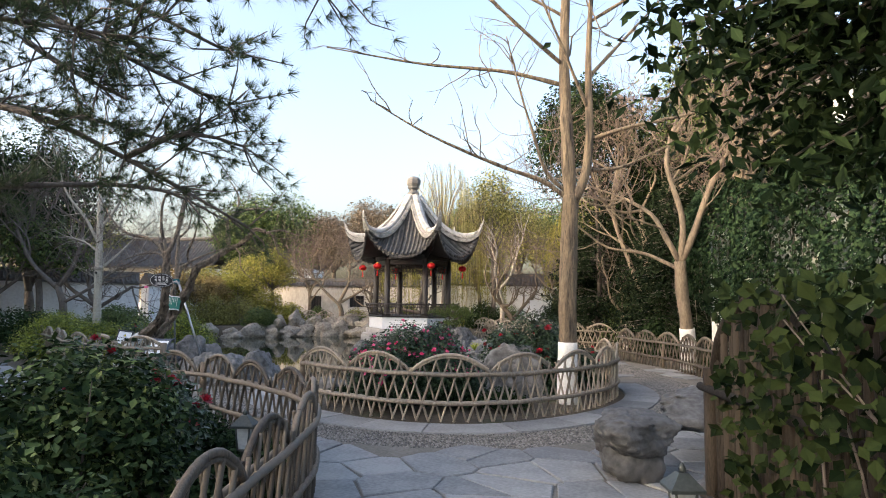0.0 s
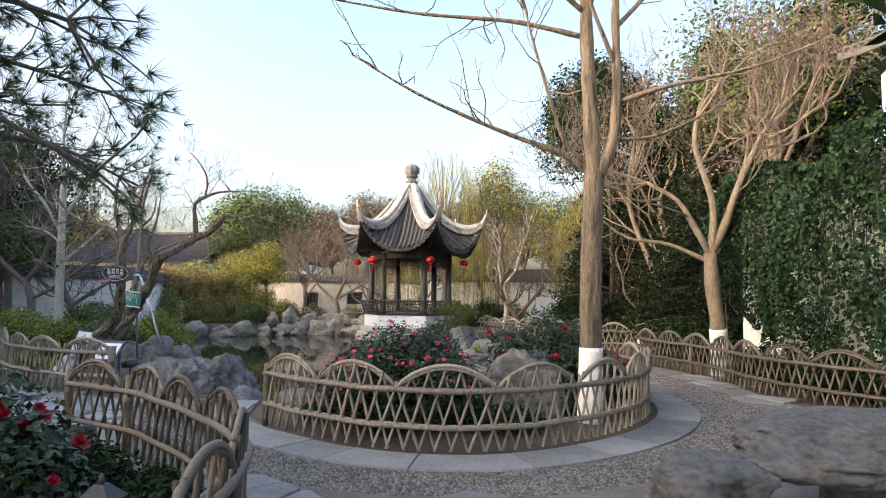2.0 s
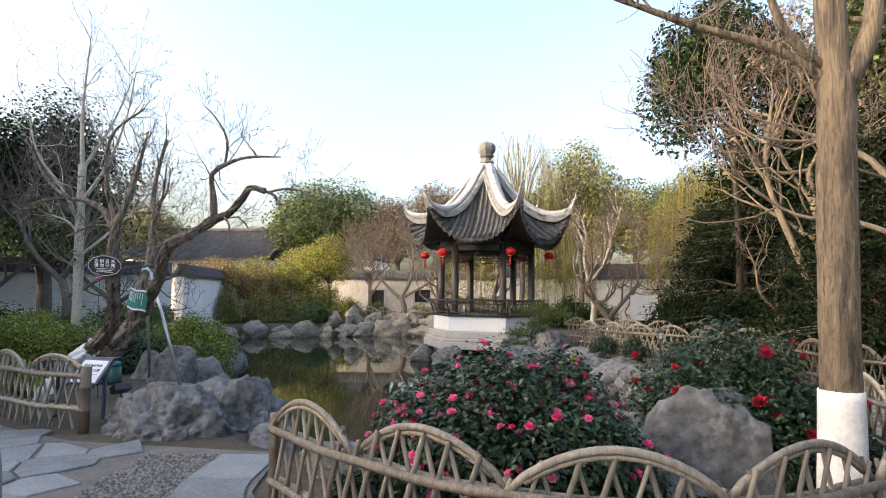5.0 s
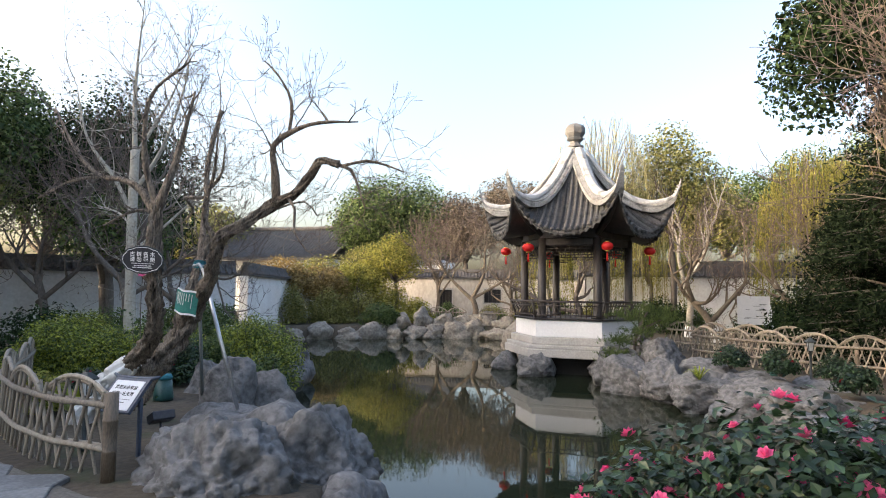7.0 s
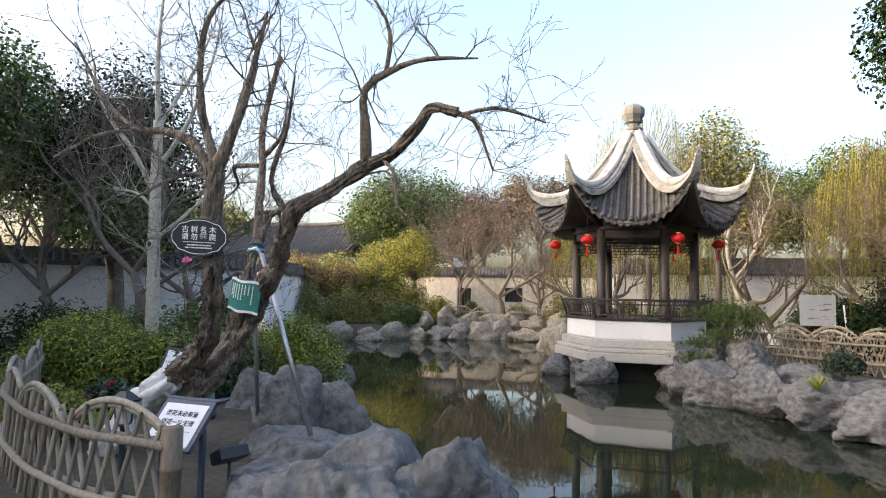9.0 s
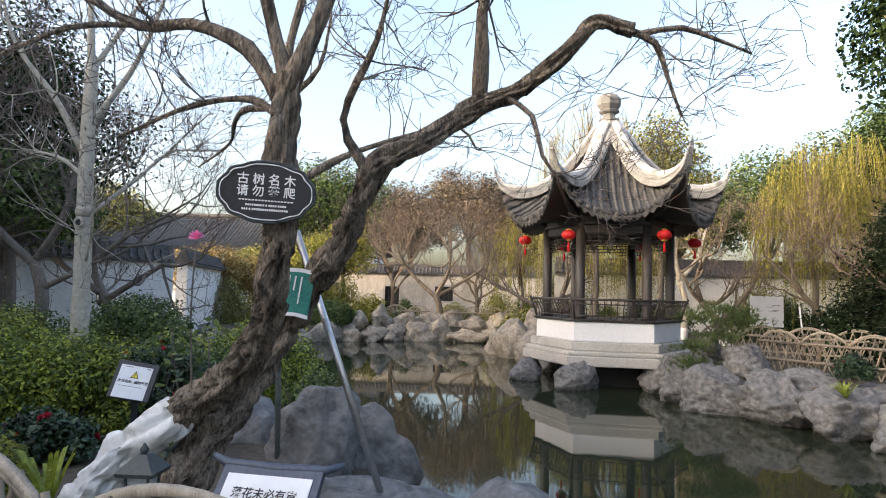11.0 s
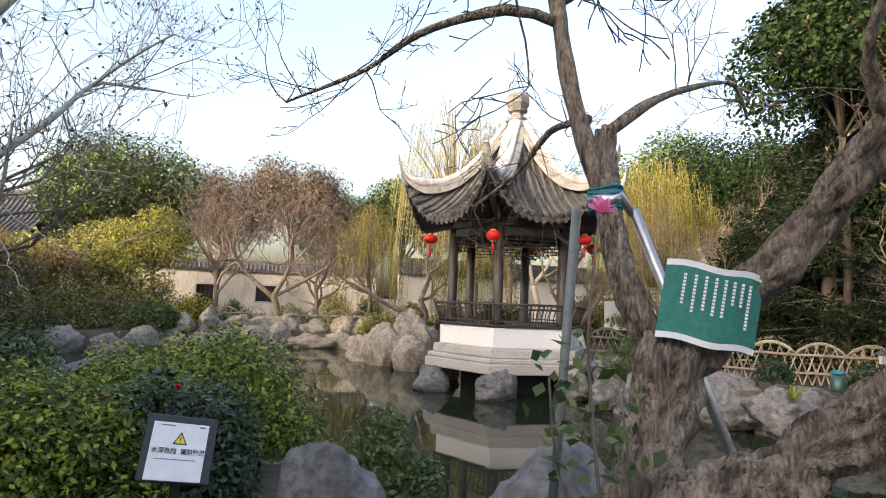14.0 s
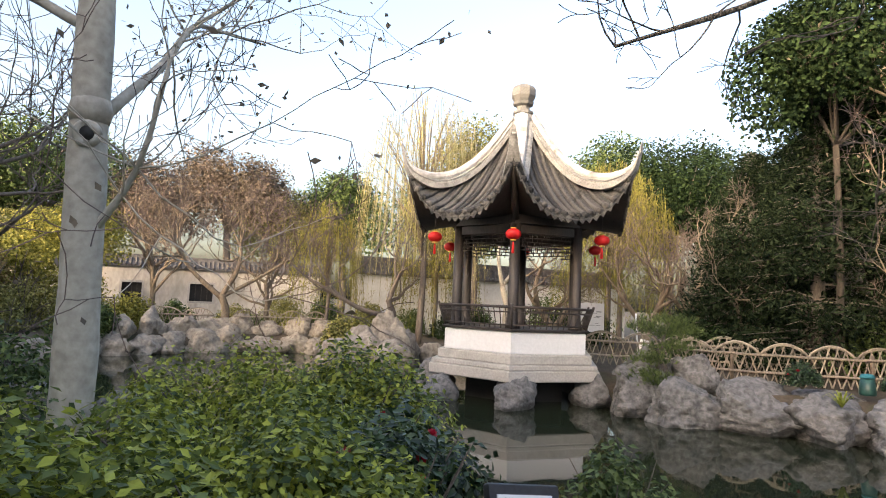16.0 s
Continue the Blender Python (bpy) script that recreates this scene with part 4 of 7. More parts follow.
    # hip ridges sweeping up to thin horns
    for k in range(6):
        a = k * math.pi / 3
        o, s = np.array((math.cos(a), math.sin(a), 0)), np.array((-math.sin(a), math.cos(a), 0))
        line = [(corner_r(v), np.interp(v, np.linspace(0, 1, 41), H)) for v in np.linspace(0.05, 1, 22)]
        line += [(2.66, 4.12), (2.72, 4.30), (2.78, 4.52)]

        def course(prof):
            vs, n = [], len(prof)
            for i, (r, z) in enumerate(line):
                f = i / (len(line) - 1)
                wd = 0.15 * (1 - 0.15 * f) if f < 0.75 else 0.15 * (0.85 - 2.7 * (f - 0.75))
                ht = 1.5 - 0.25 * f if f < 0.75 else max(0.35, 1.31 - 3.0 * (f - 0.75))
                vs += [o * r + s * wd * c + np.array((0, 0, z + h * ht)) for c, h in prof]
            m = len(line)
            return Build().add(vs, [[i * n + j, i * n + (j + 1) % n, (i + 1) * n + (j + 1) % n, (i + 1) * n + j] for i in range(m - 1) for j in range(n)] + [list(range(n))[::-1], [(m - 1) * n + j for j in range(n)]])
        hp = part("hip_ridge", course([(-0.8, 0.092), (-0.95, 0.13), (-0.8, 0.18), (0, 0.215), (0.8, 0.18), (0.95, 0.13), (0.8, 0.092)]), RIDGE, pav, "lime-white moulded hip ridge", smooth=False)
        part("ridge_foot", course([(-1.7, -0.06), (-1.7, 0.02), (-1.3, 0.03), (-1.3, 0.055), (-1.45, 0.06), (-0.72, 0.088), (0.72, 0.088), (1.45, 0.06), (1.3, 0.055), (1.3, 0.03), (1.7, 0.02), (1.7, -0.06)]), RIDGE_FOOT, hp, "weathered grey ridge course", smooth=False)
        part("corner_rafter", Build().tube([o * 1.3 + np.array((0, 0, 3.0)), o * 2.0 + np.array((0, 0, 3.35)), o * 2.45 + np.array((0, 0, 3.75)), o * 2.68 + np.array((0, 0, 4.2))], [0.08, 0.075, 0.055, 0.02], 6), WOOD, pav)
        b = Build()
        for i, zz in enumerate((4.02, 4.09, 4.16, 4.23, 4.30)):
            r = 2.60 + 0.03 * i
            b.box(o[0] * r, o[1] * r, zz + 0.12, 0.10, 0.14 - 0.018 * i, 0.03, a)
        part("ridge_scroll", b, RIDGE, hp, "stacked tile ornament", smooth=False)
    # finial
    part("finial_foot", Build().lathe([(0.30, 5.38), (0.27, 5.47), (0.23, 5.52), (0.21, 5.60)], 12), RIDGE_FOOT, pav, "weathered grey finial foot", smooth=False)
    b = Build().lathe([(0.17, 5.58), (0.24, 5.62), (0.24, 5.67), (0.155, 5.71), (0.15, 5.79), (0.23, 5.83), (0.25, 5.88), (0.2, 5.90), (0.24, 5.95), (0.285, 6.02), (0.285, 6.17), (0.23, 6.25), (0.11, 6.31), (0.02, 6.32)], 8)
    part("finial", b, FINIAL, pav, "eight-sided grey stone finial", smooth=False)
    part("roof_core", Build().lathe([(1.35, 3.2), (0.9, 3.7), (0.4, 4.3), (0.12, 5.2)], 6), WOOD, pav, smooth=False)
    return pav


def make_lantern():
    lt = thing("red_lantern", (0, 0, 0), "round red silk lantern with tassel under the eave", "lantern", "red lanterns")
    b = Build()
    prof = [(0.05, 0.105)] + [(0.15 * math.cos(a) ** 0.8 + 0.004 * (i % 2), 0.105 * math.sin(a)) for i, a in enumerate(np.linspace(1.25, -1.25, 13))] + [(0.05, -0.105)]
    part("shade", b.lathe(prof, 20), RED, lt)
    part("cap", Build().lathe([(0.055, 0.1), (0.058, 0.125), (0.03, 0.13)], 12), GOLD, lt, "gilt paper rim")
    part("base_ring", Build().lathe([(0.03, -0.13), (0.058, -0.125), (0.055, -0.1)], 12), GOLD, lt, "gilt paper rim")
    part("tassel", Build().lathe([(0.004, -0.13), (0.018, -0.17), (0.022, -0.19), (0.03, -0.36), (0.02, -0.365)], 8), RED, lt)
    part("cord", Build().tube([(0, 0, 0.12), (0, 0, 0.62)], 0.005, 4), WOOD, lt)
    k0 = None
    for k in range(6):
        a = PAV_TURN + k * math.pi / 3
        m = pose(PAV[0] + 1.97 * math.cos(a), PAV[1] + 1.97 * math.sin(a), 2.70 - 0.02 * (k % 2), 0, 0, k * 40)
        if k == 0:
            lt.matrix_world = m
        else:
            copy_thing(lt, m)


# ---------------------------------------------------------------- rocks
def rock_mesh(name, seed, radii, material, sub=4, holes=0.35, flat=0.0, rough=0.5):
    """A pitted, folded lake stone; flat squashes its top."""
    bm = bmesh.new()
    bmesh.ops.create_icosphere(bm, subdivisions=sub, radius=1.0)
    off = Vector((seed * 7.31, seed * 3.17, seed * 1.93))
    rnd = random.Random(seed)
    planes = []
    for k in range(13):
        n = Vector((rnd.gauss(0, 1), rnd.gauss(0, 1), rnd.gauss(0, 1))).normalized()
        planes.append((n, rnd.uniform(0.74, 1.05)))
    for v in bm.verts:
        p = v.co.copy()
        n1 = noise.noise(p * 1.1 + off)
        n2 = noise.ridged_multi_fractal(p * 1.5 + off, 0.9, 2.1, 4, 1.0, 2.0)
        cell = noise.voronoi(p * 1.9 + off)[0]
        pit = max(0.0, 0.34 - cell[0]) * holes * 2.2
        crack = max(0.0, 0.13 - (cell[1] - cell[0])) * 1.2
        n3 = noise.noise(p * 2.6 + off * 1.7)
        fold = abs(noise.noise(Vector((p.x * 2.2, p.y * 2.2, p.z * 4.5)) + off * 0.6))
        d = 1 + rough * (0.7 * n1 + 0.3 * n3 + 0.1 * (n2 - 1.2)) - pit - crack * rough - 0.28 * max(0.0, 0.16 - fold) / 0.16 * rough + 0.04 * noise.noise(p * 6 + off) + 0.014 * noise.noise(p * 15 + off)
        d -= 0.10 * max(0.0, 0.11 - abs(noise.noise(p * 3.1 - off))) / 0.11 + 0.04 * max(0.0, 0.12 - abs(noise.noise(p * 7.3 + off * 2))) / 0.12
        w = (p + 0.16 * Vector((noise.noise(p * 2.1 + off), noise.noise(p * 2.1 - off), n3))).normalized()
        cut = min(h / max(w.dot(n), 0.05) for n, h in planes)
        d = min(cut, 1.25) * (0.5 + 0.5 * d) - 0.05 * max(0.0, 0.10 - abs(noise.noise(p * 4.3 - off))) / 0.10
        q = p * d
        if q.z > 0.5 and flat:
            q.z = 0.5 + (q.z - 0.5) * (1 - flat)
        v.co = Vector((q.x * radii[0], q.y * radii[1], q.z * radii[2]))
    me = bpy.data.meshes.new(name)
    bm.to_mesh(me)
    bm.free()
    me.polygons.foreach_set("use_smooth", np.ones(len(me.polygons), dtype=bool))
    me.materials.append(material)
    return me


def rock(at, radii, seed, label, material=ROCK, sub=4, rz=0, name="rock", group="pond rocks", **kw):
    ob = new(name, rock_mesh(name, seed, radii, material, sub, **kw))
    ob.matrix_world = pose(*at, 0, 0, rz)
    return tagged(ob, label, "rock", group)


def make_rocks():
    # near heap at the water by the path
    rock((-4.05, 11.15, -0.2), (0.62, 0.72, 0.6), 3, "big pitted grey lake stone by the path edge", sub=6, rz=20)
    rock((-3.62, 11.75, -0.25), (0.68, 0.62, 0.62), 11, "folded grey lake stone at the water", sub=6, rz=70)
    rock((-4.55, 11.6, -0.05), (0.4, 0.45, 0.36), 5, "low grey lake stone under the old tree", rz=40)
    rock((-4.35, 12.4, -0.2), (0.62, 0.5, 0.45), 7, "low grey lake stone by the prop's foot", rz=-20)
    rock((-5.0, 13.0, -0.25), (0.75, 0.5, 0.48), 8, "low grey lake stone by the prop's foot", rz=15)
    rock((-4.1, 12.9, -0.45), (0.6, 0.45, 0.35), 9, "wet grey stone at the water's edge", rz=0)
    rock((-5.6, 13.9, -0.1), (0.35, 0.35, 0.62), 10, "upright grey stone by the bush")
    rock((-5.25, 14.3, -0.15), (0.4, 0.3, 0.5), 12, "upright grey stone by the bush")
    rock((-6.6, 14.9, -0.2), (0.45, 0.35, 0.55), 13, "grey shore stone behind the warning sign")
    rock((-6.1, 15.6, -0.4), (0.5, 0.4, 0.45), 14, "low grey shore stone")
    rock((-2.95, 11.3, -0.4), (0.35, 0.4, 0.35), 15, "small grey stone at the fence corner")
    # the bed
    rock((1.15, 9.75, 0.12), (0.5, 0.42, 0.62), 16, "pale grey lake stone behind the camellia", rz=30)
    rock((0.55, 10.3, 0.0), (0.45, 0.4, 0.4), 17, "grey lake stone in the flower bed")
    rock((-1.75, 9.9, -0.05), (0.4, 0.4, 0.3), 18, "grey lake stone at the fence end")
    rock((-0.9, 10.8, -0.3), (0.6, 0.4, 0.4), 19, "grey stone at the water's edge")
    rock((0.4, 11.1, -0.3), (0.7, 0.4, 0.4), 20, "grey stone at the water's edge")
    rock((2.0, 12.0, -0.3), (0.6, 0.6, 0.5), 21, "grey stone at the water's edge")
    # the east shore towards the pavilion
    for i, (x, y, z, rx, ry, h) in enumerate([(2.75, 14.3, -0.4, 0.6, 0.8, 0.5), (2.5, 15.6, -0.4, 0.7, 0.8, 0.48), (2.3, 16.9, -0.4, 0.85, 0.75, 0.52), (1.75, 17.9, -0.4, 0.8, 0.6, 0.55),
                                              (1.3, 18.9, -0.4, 0.8, 0.6, 0.56), (0.6, 19.6, -0.38, 0.75, 0.5, 0.56), (0.0, 20.4, -0.38, 0.7, 0.5, 0.6), (-0.25, 21.3, -0.35, 0.5, 0.55, 0.62),
                                              (0.7, 20.9, 0.1, 0.5, 0.45, 0.62), (1.3, 20.1, -0.12, 0.6, 0.5, 0.36), (2.1, 19.3, -0.15, 0.6, 0.5, 0.32), (2.9, 18.3, -0.15, 0.6, 0.5, 0.3), (-0.5, 22.35, -0.4, 0.4, 0.4, 0.45), (0.9, 22.4, -0.1, 0.5, 0.5, 0.4), (0.3, 21.75, 0.15, 0.35, 0.35, 0.5)]):
        rock((x, y, z), (rx, ry, h * 0.88), 30 + i, "pitted grey lake stone of the east shore", sub=5 if i < 9 else 4, rz=i * 57, holes=0.5)
    rock((-2.25, 22.45, -0.42), (0.46, 0.36, 0.38), 50, "layered pale stone bearing the pavilion's corner", holes=0.6, rough=0.6)
    rock((-3.1, 23.9, -0.42), (0.42, 0.36, 0.4), 51, "layered pale stone bearing the pavilion's corner", rz=60, holes=0.6)
    rock((-2.4, 25.5, -0.42), (0.4, 0.4, 0.4), 52, "layered stone under the pavilion", rz=60)
    rock((-0.35, 22.5, -0.42), (0.4, 0.34, 0.36), 53, "layered stone under the pavilion's corner", rz=10)
    # far shore, warm stones in rows
    rng = random.Random(9)
    far = [(-13.0, 31.0), (-12.2, 31.8), (-11.2, 32.4), (-10.2, 33.0), (-9.3, 33.3), (-8.4, 33.7), (-7.5, 34.2), (-6.6, 34.5), (-5.6, 34.6), (-4.6, 34.5), (-3.6, 34.3), (-2.8, 33.8), (-2.2, 33.0), (-1.5, 32.3), (-1.0, 31.3), (-0.3, 29.8), (0.1, 28.3)]
    for i, (x, y) in enumerate(far):
        rock((x, y, -0.5), (0.6 + rng.random() * 0.6, 0.45 + rng.random() * 0.25, 0.36 + rng.random() * 0.36), 60 + i, "buff shore stone at the far bank", ROCK_WARM, sub=4, rough=0.8, holes=0.5, rz=rng.random() * 360, group="far shore stones")
        if 3 < i < 12:
            rock((x + 0.3, y + 0.7, 0.05), (0.6, 0.45, 0.4 + rng.random() * 0.25), 90 + i, "buff stone stacked on the far bank", ROCK_WARM, sub=4, rough=0.8, holes=0.5, rz=rng.random() * 360, group="far shore stones")
    for i, (x, y, h) in enumerate([(-2.6, 27.6, 0.7), (-3.0, 28.6, 0.9), (-2.2, 28.9, 1.3), (-1.6, 29.6, 0.8), (-3.4, 29.8, 0.6)]):
        rock((x, y, -0.3), (0.6, 0.6, h), 110 + i, "tall pitted stone on the islet behind the pavilion", ROCK_WARM, sub=4, rz=i * 50, group="islet stones")
    for i, (x, y) in enumerate([(-13.2, 29.5), (-12.2, 27.2), (-11.0, 25.2), (-9.7, 23.2), (-8.6, 21.4), (-7.7, 19.8), (-7.1, 18.4)]):
        rock((x, y, -0.4), (0.6, 0.55, 0.45), 130 + i, "grey stone at the west bank", sub=3, rz=i * 70)
    rock((6.9, 21.6, 1.0), (0.5, 0.4, 1.95), 140, "tall upright scholar's rock among shrubs", ROCK, sub=4, name="scholar_rock")
    # stone seats on the path
    t = thing("stone_bench", (1.62, 5.35, 0), "rough dark lake stone bench on a stump", "bench", "stone benches")
    part("seat", rock_mesh("seat", 150, (0.37, 0.3, 0.19), ROCK_DARK, 5, 0.2, 0.4), None, t).location = (0, 0, 0.37)
    part("stump", rock_mesh("stump", 151, (0.25, 0.24, 0.27), ROCK_DARK, 4), None, t).location = (0.03, -0.06, 0.12)
    t = thing("stone_table", (2.9, 6.0, 0), "broad rough stone slab table on stumps", "stone table")
    part("slab_top", rock_mesh("slab_top", 152, (0.92, 0.56, 0.24), ROCK_DARK, 5, 0.25, 0.5), None, t).location = (0, 0, 0.48)
    part("stump", rock_mesh("stump", 153, (0.34, 0.3, 0.4), ROCK_DARK, 3), None, t).location = (0.15, 0.0, 0.17)
    t = thing("stone_bench", (2.05, 4.3, 0), "low rough dark stone bench", "bench", "stone benches")
    part("seat", rock_mesh("seat", 154, (0.35, 0.3, 0.2), ROCK_DARK, 4, 0.2, 0.5), None, t).location = (0, 0, 0.16)


# ---------------------------------------------------------------- trees and shrubs
def leafy_tree(at, height, crown, label, leafmat, n=9000, size=0.22, trunk=0.16, bark=BARK_GREY, seed=1, trunk_h=None, lumps=18, name="tree", twigs=True, squash=1.0, group="", lean=(0, 0), core=True):
    """Trunk, limbs and a crown of clumped leaves; crown: its radii."""
    rng = np.random.default_rng(seed)
    t = thing(name, at, label, "tree", group)
    cz = height - crown[2]
    b = Build()
    base = trunk_h if trunk_h is not None else max(0.8, cz - crown[2] * 0.6)
    limb(b, [(0, 0, -0.1), (lean[0] * 0.4 + 0.1, lean[1] * 0.4, base * 0.5), (lean[0], lean[1], base)], trunk * 1.15, trunk * 0.8, 8, 0.06, rng, 0.4)
    pts, outs = [], []
    for k in range(7):
        a = k * 2 * math.pi / 7 + rng.random()
        e = np.array((lean[0] + crown[0] * 0.62 * math.cos(a), lean[1] + crown[1] * 0.62 * math.sin(a), cz + crown[2] * (0.1 + 0.5 * rng.random())))
        s = np.array((lean[0], lean[1], base))
        limb(b, [s, s * 0.6 + e * 0.4 + rng.normal(size=3) * 0.2, e], trunk * 0.5, trunk * 0.12, 5, step=0.5)
    limb(b, [(lean[0], lean[1], base), (lean[0], lean[1], cz + crown[2] * 0.7)], trunk * 0.8, trunk * 0.15, 6, step=0.5)
    part("trunk", b, bark, t)
    p, d = lumpy(rng, n, crown, lumps)
    p += np.array((lean[0], lean[1], cz))
    b = Build()
    leaves(b, p, size, rng, d * 0.8 + np.array((0, 0, 0.5)), 0.62)
    part("crown", b, leafmat, t, smooth=False)
    return t


def bush(at, radii, label, leafmat, n=5000, size=0.06, seed=1, name="bush", blooms=0, bloom_mat=PINK, bloom_size=0.05, lumps=24, group="", category="bush", second=None, stems=True):
    rng = np.random.default_rng(seed)
    t = thing(name, at, label, category, group)
    if stems:
        for k in range(7):
            b = Build()
            a = rng.random() * 6.28
            e = np.array((radii[0] * 0.55 * math.cos(a), radii[1] * 0.55 * math.sin(a), radii[2] * (0.55 + 0.3 * rng.random())))
            b.tube([(e[0] * 0.1, e[1] * 0.1, -0.05), e * 0.45 + rng.normal(size=3) * 0.03, e], [0.016, 0.010, 0.003], 4, cap=False)
            part("stem", b, BARK_GREY, t)
    L = rng.normal(size=(lumps, 3))
    L /= np.linalg.norm(L, axis=1)[:, None]
    L[:, 2] = np.abs(L[:, 2])
    which = rng.integers(0, lumps, n)
    d = rng.normal(size=(n, 3))
    d /= np.linalg.norm(d, axis=1)[:, None]
    p = L[which] * 0.66 + d * (0.36 * (1 - 0.5 * rng.random(n)))[:, None]
    p *= np.array(radii)
    p[:, 2] = p[:, 2] * 0.97 + 0.03
    ok = p[:, 2] > 0.01
    p, d = p[ok], d[ok]
    b = Build()
    cut = int(len(p) * (0.72 if second else 1))
    leaves(b, p[:cut], size, rng, d[:cut] + np.array((0, 0, 0.6)), 0.58)
    part("foliage", b, leafmat, t, smooth=False)
    if second:
        b = Build()
        leaves(b, p[cut:], size, rng, d[cut:] + np.array((0, 0, 0.6)), 0.58)
        part("young_foliage", b, second, t, smooth=False)
    if blooms:
        me = bloom_mesh(bloom_mat, 3)
        top = np.where((d[:, 2] > -0.1) & (p[:, 2] > radii[2] * 0.3))[0]
        for i in rng.choice(top, blooms, replace=False):
            ob = new("bloom", me)
            ob.parent = t
            q = Vector(p[i] + d[i] * 0.03)
            s = bloom_size * (0.7 + 0.6 * rng.random())
            ob.matrix_local = Matrix.Translation(q) @ Vector(d[i] + np.array((0, 0, 0.6))).to_track_quat("Z", "Y").to_matrix().to_4x4() @ Matrix.Diagonal((s, s, s, 1))
    return t


BLOOMS = {}


def bloom_mesh(material, rings=3):
    if material.name in BLOOMS:
        return BLOOMS[material.name]
    b = Build()
    for r in range(rings):
        n = 6 - r
        for k in range(n):
            a = 2 * math.pi * (k + 0.5 * r) / n
            op = 1.25 - 0.42 * r
            c, s = math.cos(a), math.sin(a)
            w = 0.5 - 0.1 * r
            o1, o2 = math.sin(op) * 0.55, math.sin(op) * 1.0
            z1, z2 = math.cos(op) * 0.55 + 0.1, math.cos(op) * 1.0 + 0.05
            b.add([(0, 0, 0), (c * o1 - s * w, s * o1 + c * w, z1), (c * o2, s * o2, z2), (c * o1 + s * w, s * o1 - c * w, z1)], [[0, 3, 2, 1]])
    b.lathe([(0.1, 0.15), (0.12, 0.4), (0.04, 0.5)], 5)
    BLOOMS[material.name] = b.mesh("bloom", material)
    return BLOOMS[material.name]


def bare_tree(at, label, trunks, bark, twig, seed, depth=4, length=1.2, spread=0.6, rise=0.18, lime=0.0, trunk_r=0.1, name="bare_tree", group="", leafmat=None, leaf_n=0, leaf_size=0.06, split=(2, 4), shrink=0.68, sides=6, category="tree"):
    """Leafless tree: given trunk lines (points, start and end radius, which bear boughs), then wandering boughs and twigs."""
    rng = np.random.default_rng(seed)
    t = thing(name, at, label, category, group)
    b, tw, tips = Build(), Build(), []
    for pts, r0, r1, boughs in trunks:
        P = limb(b, pts, r0, r1, 9, 0.05, rng, 0.2)
        end = unit(P[-1] - P[-3])
        for k in range(boughs):
            i = len(P) - 1 if k < 2 else int(len(P) * (0.45 + 0.5 * rng.random()))
            i = min(i, len(P) - 1)
            d = unit(end + rng.normal(size=3) * spread)
            grow(b, rng, P[i], d, length * (0.8 + 0.5 * rng.random()), r1 * 0.75, depth, tips, split, spread, rise, 0.16, shrink, sides, tw, 0.004)
    part("trunk", b, bark, t)
    part("twig_canopy", tw, twig, t)["kind"] = "stuff"
    if lime:
        pts, r0, r1, _ = trunks[0]
        P = spline(pts, 0.05)
        P = P[P[:, 2] < lime]
        bb = Build().tube(P, np.linspace(r0 * 1.12, r0 * 1.04, len(P)), 12)
        part("lime_band", bb, LIME, t, "whitewashed trunk foot")
    if leafmat is not None and leaf_n:
        T = np.array([p for p, _ in tips])
        c = T[rng.integers(0, len(T), leaf_n)] + rng.normal(size=(leaf_n, 3)) * 0.14
        bb = Build()
        leaves(bb, c, leaf_size, rng)
        part("foliage", bb, leafmat, t, smooth=False)
    return t


def willow(at, height, radius, label, leafmat, seed, n=140, trunk=0.2, low=0.3, size=0.12):
    rng = np.random.default_rng(seed)
    t = thing("willow", at, label, "tree", "willows")
    b = Build()
    limb(b, [(0, 0, -0.1), (0.15, 0.1, height * 0.25), (0, 0, height * 0.5)], trunk, trunk * 0.6, 8, step=0.5)
    st, cs = Build(), []
    for k in range(n):
        a, r = rng.random() * 6.28, radius * math.sqrt(rng.random())
        topz = height * (0.98 - 0.30 * (r / radius) ** 2 - 0.12 * rng.random())
        tip = np.array((r * math.cos(a), r * math.sin(a), topz))
        if k % 4 == 0:
            lb = Build()
            limb(lb, [(0, 0, height * (0.3 + 0.2 * rng.random())), tip * np.array((0.5, 0.5, 0.85)), tip], trunk * 0.2, 0.008, 4, step=0.8)
            part("limb", lb, BARK_TAN, t)
        ln = height * (1 - low) * (0.35 + 0.5 * rng.random())
        P = np.array([tip + np.array((math.cos(a) * 0.3 * s, math.sin(a) * 0.3 * s, -ln * s + 0.25 * math.sin(s * 3))) for s in np.linspace(0, 1, 7)])
        st.tube(P, np.linspace(0.009, 0.004, 7), 3, cap=False)
        m = int(ln / 0.06)
        u = rng.random(m)
        q = np.stack([np.interp(u, np.linspace(0, 1, 7), P[:, i]) for i in range(3)], axis=1) + rng.normal(size=(m, 3)) * 0.05
        cs.append(q)
    part("trunk", b, BARK_GREY, t)
    part("hanging_canopy", st, leafmat, t)["kind"] = "stuff"
    b = Build()
    leaves(b, np.concatenate(cs), size, rng, None, 0.3, droop=3.0)
    part("foliage", b, leafmat, t, smooth=False)
    return t


